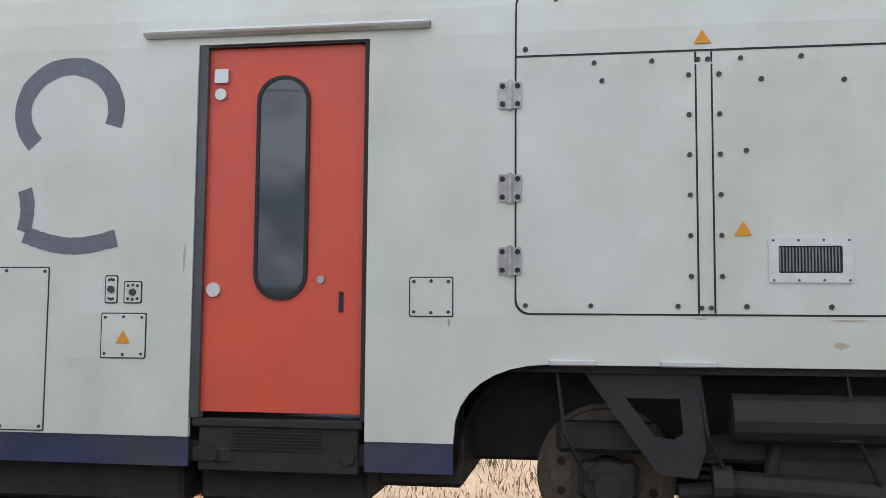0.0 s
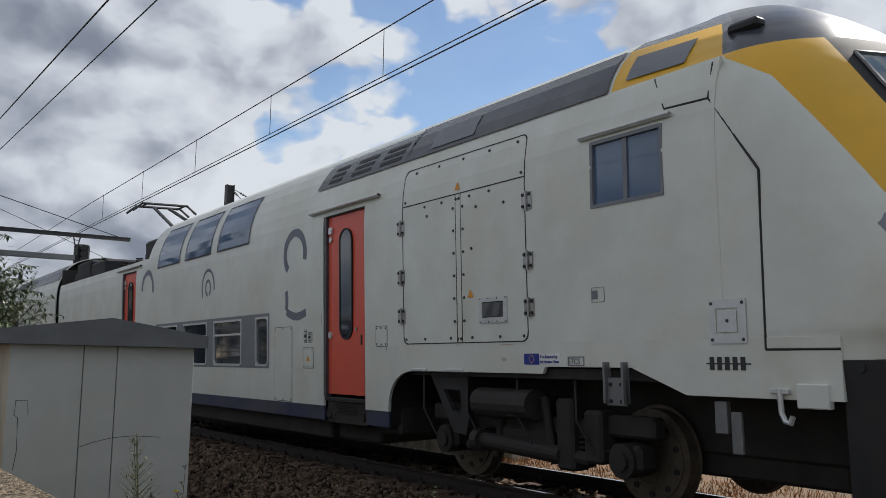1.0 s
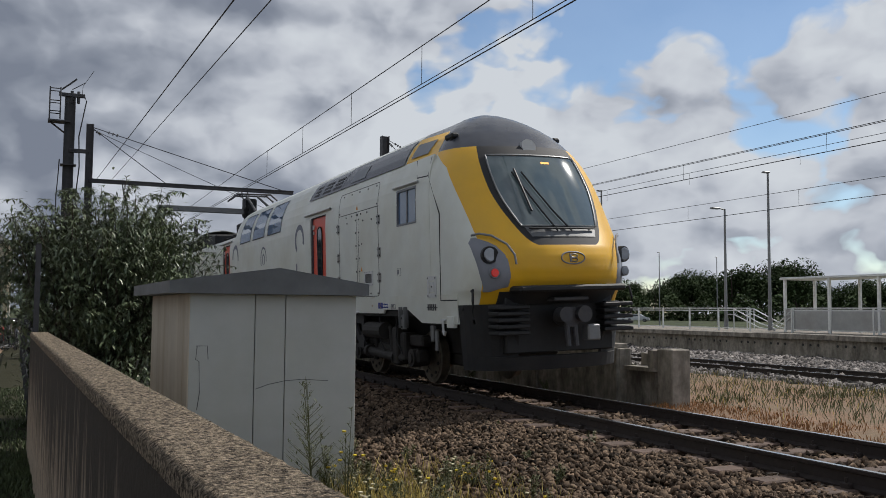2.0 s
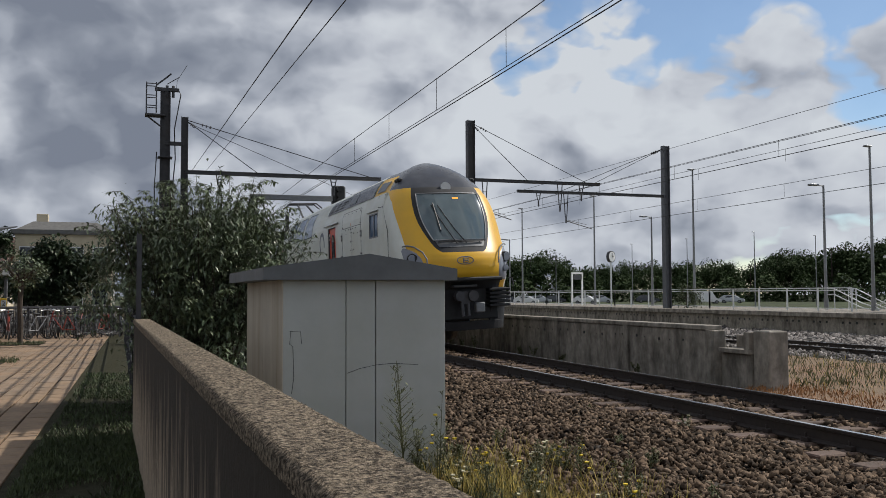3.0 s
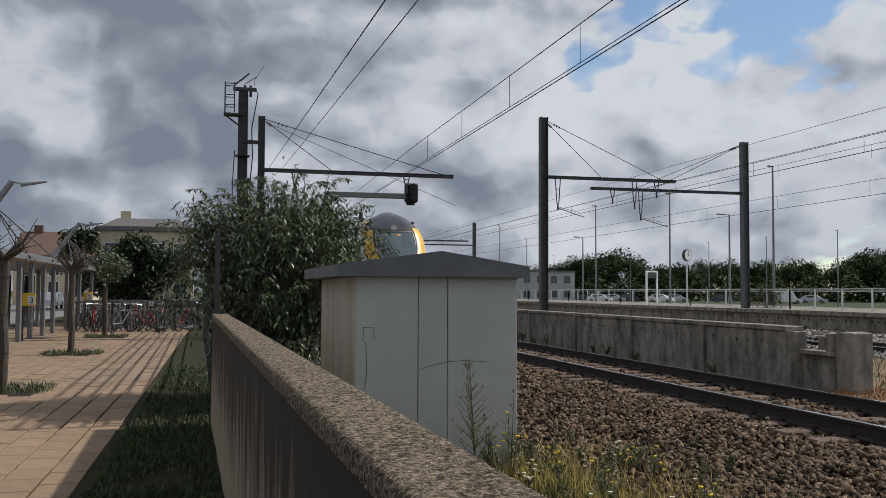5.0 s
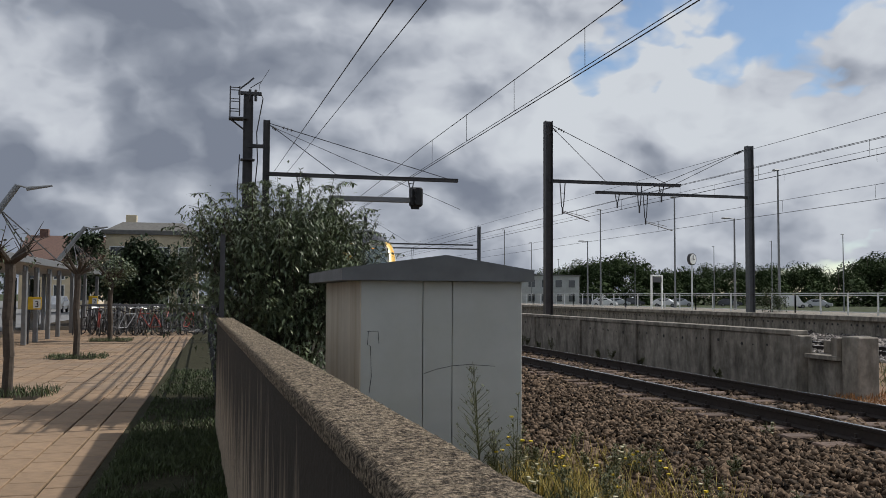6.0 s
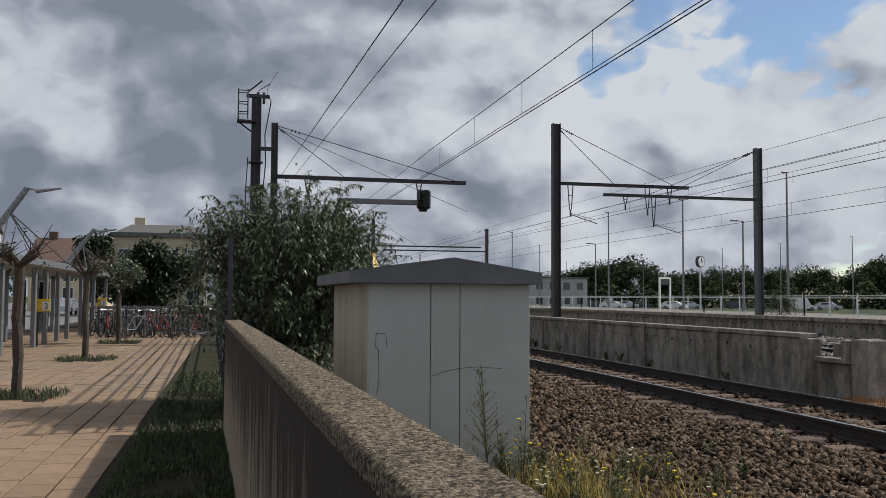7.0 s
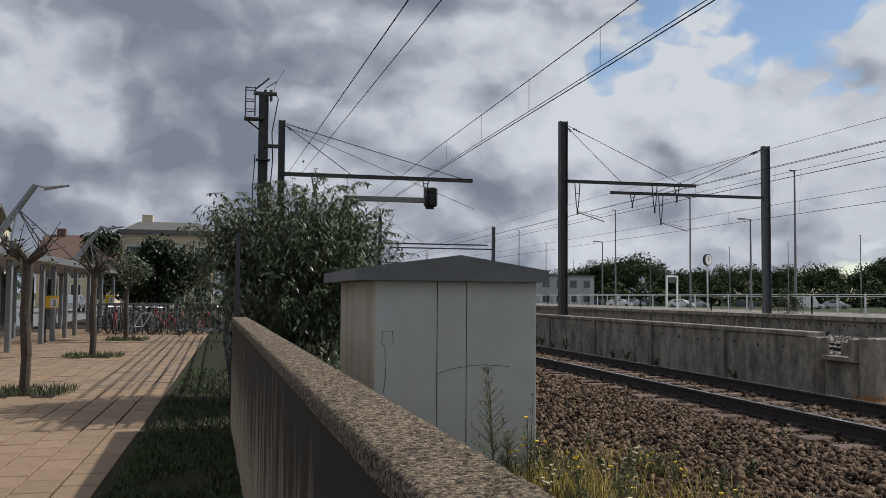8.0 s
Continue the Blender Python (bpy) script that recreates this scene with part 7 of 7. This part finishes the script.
def make_house(name, x, y, w, d, eaves, ridge, wall_mat, roof_mat, floors, bays, turn, label, flat=False):
    g = empty(name, pose(x, y, PATH_Z, 0, 0, turn))
    tagged(g, label, "house")
    b = B()
    box(b, 0, 0, 0, w, d, eaves)
    wall = part("wall", b, M[wall_mat], g)
    b = B()
    if flat:
        plate(b, [(-0.3, eaves), (w + 0.3, eaves), (w + 0.3, eaves + 0.35), (-0.3, eaves + 0.35)], lambda u, v, q: (u, q - 0.3, v), d + 0.6)
        inset = 1.2
        lo = [b.verts.new(p) for p in ((0, 0, eaves + 0.35), (w, 0, eaves + 0.35), (w, d, eaves + 0.35), (0, d, eaves + 0.35))]
        hi = [b.verts.new(p) for p in ((inset, inset, ridge), (w - inset, inset, ridge), (w - inset, d - inset, ridge), (inset, d - inset, ridge))]
        for i in range(4):
            b.faces.new((lo[i], lo[(i + 1) % 4], hi[(i + 1) % 4], hi[i]))
        b.faces.new(hi)
    else:
        plate(b, [(-0.3, eaves - 0.1), (d / 2, ridge), (d + 0.3, eaves - 0.1), (d + 0.3, eaves + 0.1), (d / 2, ridge + 0.2), (-0.3, eaves + 0.1)], lambda u, v, q: (q - 0.2, u, v), w + 0.4)
    roof = part("roof", b, M[roof_mat], g)
    b = B()
    box(b, w * 0.15, d / 2 - 0.4, eaves, w * 0.15 + 0.9, d / 2 + 0.4, ridge + 0.9, 0.03)
    part("chimney", b, M["brick_wall"] if flat else M["tile"], roof)
    for f in range(floors):
        for k in range(bays):
            for face in (0, 1):
                span = w if face == 0 else d
                u0 = span * (k + 0.5) / bays - 0.5
                z0 = 0.9 + f * (eaves - 0.6) / floors
                place = (lambda u, v, q: (u, -0.02 + q, v)) if face == 0 else (lambda u, v, q: (w + 0.02 - q, u, v))
                b = B()
                ring_plate(b, [(u0 - 0.08, z0 - 0.08), (u0 + 1.08, z0 - 0.08), (u0 + 1.08, z0 + 1.68), (u0 - 0.08, z0 + 1.68)], [(u0, z0), (u0 + 1, z0), (u0 + 1, z0 + 1.6), (u0, z0 + 1.6)], place, 0.12)
                fr = part("window_frame", b, M["sign_white"], g)
                b = B()
                plate(b, [(u0, z0), (u0 + 1, z0), (u0 + 1, z0 + 1.6), (u0, z0 + 1.6)], lambda u, v, q: place(u, v, q + 0.008), 0.01)
                part("pane", b, M["pane"], fr)


make_house("station_building", -9.3, 78, 7.2, 10, 6.5, 7.6, "brick_wall", "slate", 2, 4, 0, "cream rendered station building with a low slate roof", True)
make_house("house", -21.0, 104, 8.0, 9, 5.2, 7.9, "brick_wall", "tile", 2, 3, 0, "cream house with a brown tiled roof and chimney")
make_house("house", -36.0, 96, 12.0, 9, 8.2, 10.5, "brick_wall", "slate", 3, 5, 0, "cream terraced house with tall windows")
for x, y, c, yaw in ((-17.5, 64, "car_dark", 10), (-20, 78, "car_silver", 5), (-14.2, 83, "car_white", 0)):
    make_vehicle("parked_car", pose(x, y, PATH_Z - 0.02, 0, 0, yaw), c)


def make_cabin():
    x, y = polar(19.6, 150)
    g = empty("site_cabin", pose(x - 7, y, -0.4, 0, 0, 10))
    tagged(g, "grey two-storey site cabin with small windows", "cabin")
    b = B()
    box(b, 0, 0, 0, 16, 5, 5.2, 0.05)
    part("body", b, M["zinc"], g)
    b = B()
    box(b, -0.2, -0.2, 5.2, 16.2, 5.2, 5.4)
    part("roof", b, M["slate"], g)
    for k in range(6):
        for z in (0.9, 3.3):
            b = B()
            box(b, 0.9 + k * 2.6, -0.04, z, 2.1 + k * 2.6, 0.02, z + 1.2)
            part("window", b, M["pane"], g)


make_cabin()


# ---- ground cover ----
def blades(name, label, boxes, n, seed, mat, h0, h1, w, category="grass"):
    rnd = random.Random(seed)
    lists = ([], [])
    for _ in range(n):
        x0, x1, y0, y1, z = rnd.choice(boxes)
        c = Vector((rnd.uniform(x0, x1), y0 + (y1 - y0) * rnd.random() ** 1.4, z))
        if noise.noise((c.x * 1.1, c.y * 1.1, seed)) < -0.15 + rnd.uniform(-0.25, 0.25):
            continue
        wy = Vector((rnd.uniform(-0.55, 0.55), rnd.uniform(-0.55, 0.55), 1)).normalized()
        leaf_mesh(lists, c, wy, Vector((rnd.uniform(-1, 1), rnd.uniform(-1, 1), 0.1)), rnd.uniform(h0, h1), w)
    return tagged(mesh_part(name, lists, M[mat]), label, category, kind="stuff")


blades("verge_grass", "short dark green weeds and grass on the verge", [(-0.98, 0.10, 5.8, 20, PATH_Z - 0.01), (-0.98, 0.10, 5.8, 11, PATH_Z - 0.01)], 26000, 31, "grass", 0.03, 0.09, 0.016)
blades("dry_grass", "dry yellow grass beside the hut", [(2.3, 3.3, 4.2, 8.6, -0.43), (2.3, 3.1, 4.4, 7.6, -0.43), (2.3, 3.1, 4.4, 7.6, -0.43), (2.5, 4.2, 4.2, 9.0, -0.40)], 8500, 32, "dry", 0.10, 0.34, 0.007)
blades("green_grass", "green grass mixed into the dry stand", [(2.3, 3.2, 4.4, 8.6, -0.43)], 2600, 33, "grass", 0.10, 0.34, 0.010)
blades("straw_tufts", "sunburnt orange straw beside the near track", [(8.9, 10.8, -6, 12.3, -0.2), (8.9, 10.2, 4, 12.3, -0.2)], 9000, 34, "orange_straw", 0.03, 0.12, 0.014)
blades("dead_weeds", "brown dead weeds on the strip between the tracks", [(10.2, 15.2, -4, 12.5, -0.2), (10.2, 15.2, 12.0, 26, -0.2)], 12000, 37, "weed", 0.06, 0.24, 0.014)
blades("pale_straw", "pale dry stalks between the tracks", [(9.6, 15.2, -4, 12.5, -0.2), (10.2, 15.2, 12.0, 26, -0.2)], 2200, 38, "dry", 0.05, 0.22, 0.010)
blades("green_tufts", "green tufts between the tracks", [(9.8, 14.0, 2, 13, -0.2)], 1500, 35, "grass", 0.06, 0.22, 0.014)
blades("track_weeds", "low brown weeds at the edge of the ballast", [(1.0, 3.4, 2.0, 26, -0.44)], 5000, 36, "weed", 0.04, 0.2, 0.012)


def straw_bed():
    bm = B()
    nx, ny = 30, 90
    grid = [[bm.verts.new((8.78 + 6.7 * i / nx, -22 + 34.6 * j / ny, -0.215 + 0.035 * noise.noise((i * 0.7, j * 0.5, 2)))) for i in range(nx + 1)] for j in range(ny + 1)]
    for j in range(ny):
        for i in range(nx):
            bm.faces.new((grid[j][i], grid[j][i + 1], grid[j + 1][i + 1], grid[j + 1][i]))
    grid = [[bm.verts.new((9.90 + 5.58 * i / nx, 12.6 + 26 * j / ny, -0.215 + 0.035 * noise.noise((i * 0.7, j * 0.5, 7)))) for i in range(nx + 1)] for j in range(ny + 1)]
    for j in range(ny):
        for i in range(nx):
            bm.faces.new((grid[j][i], grid[j][i + 1], grid[j + 1][i + 1], grid[j + 1][i]))
    setting("ground_straw", bm, M["straw"], "sunburnt straw-covered strip between the tracks", "ground", True)


straw_bed()


def ballast(name, label, mat, zones, seed):
    rs = np.random.RandomState(seed)
    cube = np.array([(-1, -1, -1), (1, -1, -1), (1, 1, -1), (-1, 1, -1), (-0.8, -0.8, 1), (0.8, -0.8, 1), (0.8, 0.8, 1), (-0.8, 0.8, 1)], float)
    quads = np.array([(0, 3, 2, 1), (4, 5, 6, 7), (0, 1, 5, 4), (1, 2, 6, 5), (2, 3, 7, 6), (3, 0, 4, 7)])
    verts, faces, count = [], [], 0
    for x0, x1, y0, y1, n, size in zones:
        pos = np.stack([rs.uniform(x0, x1, n), y0 + (y1 - y0) * rs.rand(n) ** 1.25, np.zeros(n)], 1)
        x = pos[:, 0]
        ground = np.interp(x, [1.5, 3.0, 4.2, 5.3, 8.9, 9.36, 15.3, 15.9], [-0.45, -0.42, -0.36, -0.22, -0.22, -0.3, -0.28, -0.22])
        on_track = (np.abs(x - TRACK) < 1.35)
        ground = np.where(on_track, -0.225, ground)
        pos[:, 2] = ground + rs.uniform(-0.01, 0.035, n) + 0.02 * np.sin(pos[:, 0] * 5) * np.sin(pos[:, 1] * 3.1)
        s = size * rs.uniform(0.6, 1.5, (n, 1)) * rs.uniform(0.6, 1.25, (n, 3)) * np.array((1.15, 1.0, 0.6))
        c = cube[None] * s[:, None, :] + rs.normal(0, 0.25, (n, 8, 3)) * size
        ax = rs.normal(size=(n, 4))
        ax /= np.linalg.norm(ax, axis=1)[:, None]
        w, a, b, d = ax.T
        R = np.stack([1 - 2 * (b * b + d * d), 2 * (a * b - d * w), 2 * (a * d + b * w), 2 * (a * b + d * w), 1 - 2 * (a * a + d * d), 2 * (b * d - a * w),
                      2 * (a * d - b * w), 2 * (b * d + a * w), 1 - 2 * (a * a + b * b)], 1).reshape(n, 3, 3)
        c = np.einsum("nij,nkj->nki", R, c) + pos[:, None, :]
        verts.append(c.reshape(-1, 3))
        faces.append((quads[None] + 8 * (np.arange(n)[:, None, None] + count)).reshape(-1, 4))
        count += n
    v, f = np.concatenate(verts), np.concatenate(faces)
    me = bpy.data.meshes.new(name)
    me.vertices.add(len(v))
    me.vertices.foreach_set("co", v.ravel())
    me.loops.add(f.size)
    me.loops.foreach_set("vertex_index", f.ravel())
    me.polygons.add(len(f))
    me.polygons.foreach_set("loop_start", np.arange(0, f.size, 4))
    me.update(calc_edges=True)
    me.materials.append(M[mat])
    tagged(new(name, me), label, "ballast", kind="stuff")


# near shoulder and bed, denser close to the wall end; then the grey bed of the far tracks
ballast("ballast", "loose reddish-brown railway ballast stones", "ballast",
        [(2.9, 6.45, 1.5, 14, 30000, 0.0225), (3.3, 6.45, 14, 42, 12000, 0.032), (6.55, 8.0, -4, 30, 7500, 0.034), (8.1, 8.85, -4, 40, 5000, 0.034),
         (4.2, 6.45, -8, 2.5, 5000, 0.036), (1.2, 3.4, 3.0, 20, 5000, 0.024)], 5)
ballast("grey_ballast", "pale grey ballast stones of the far tracks", "ballast_grey", [(15.4, 24.2, 6, 22, 14000, 0.05), (15.4, 24.2, 22, 60, 9000, 0.07)], 6)


def pavers():
    pave = bpy.data.objects["pavement"]
    sx, sy = 0.33, 0.50
    shape = B()
    box(shape, 0.011, 0.009, -0.03, sx - 0.011, sy - 0.009, 0.0, 0.006)
    me = bpy.data.meshes.new("slab")
    bmesh.ops.recalc_face_normals(shape, faces=shape.faces)
    shape.to_mesh(me)
    shape.free()
    me.materials.append(M["paver"])
    rnd = random.Random(2)
    near, far = 0, ([], [])
    rows = []
    for j in range(74):
        for i in range(24):
            x = -1.08 - sx * (i + 1) - 0.006 * j * 0.0
            y = 5.6 + sy * j + (sy / 2 if i % 2 else 0)
            rows.append((x, y))
    squares = [(-3.28, 15.6), (-3.52, 24.2), (-3.70, 32.8)]
    for x, y in rows:
        if any(abs(x + sx / 2 - a) < 0.55 and abs(y + sy / 2 - c) < 0.55 for a, c in squares):
            continue
        z = PATH_Z + rnd.uniform(-0.003, 0.003)
        if near < 300 and y < 16 and x > -4.9:
            ob = new("slab", me)
            ob.parent = pave
            ob.location = (x, y, z)
            near += 1
        else:
            k = len(far[0])
            a, b2, c, d = x + 0.015, x + sx - 0.015, y + 0.012, y + sy - 0.012
            far[0].extend([(a, c, z), (b2, c, z), (b2, d, z), (a, d, z), (a, c, z - 0.03), (b2, c, z - 0.03), (b2, d, z - 0.03), (a, d, z - 0.03)])
            far[1].extend([(k, k + 1, k + 2, k + 3), (k, k + 4, k + 5, k + 1), (k + 1, k + 5, k + 6, k + 2), (k + 2, k + 6, k + 7, k + 3), (k + 3, k + 7, k + 4, k)])
    mesh_part("slab_field", far, M["paver"], pave, kind="stuff")


pavers()


motions()
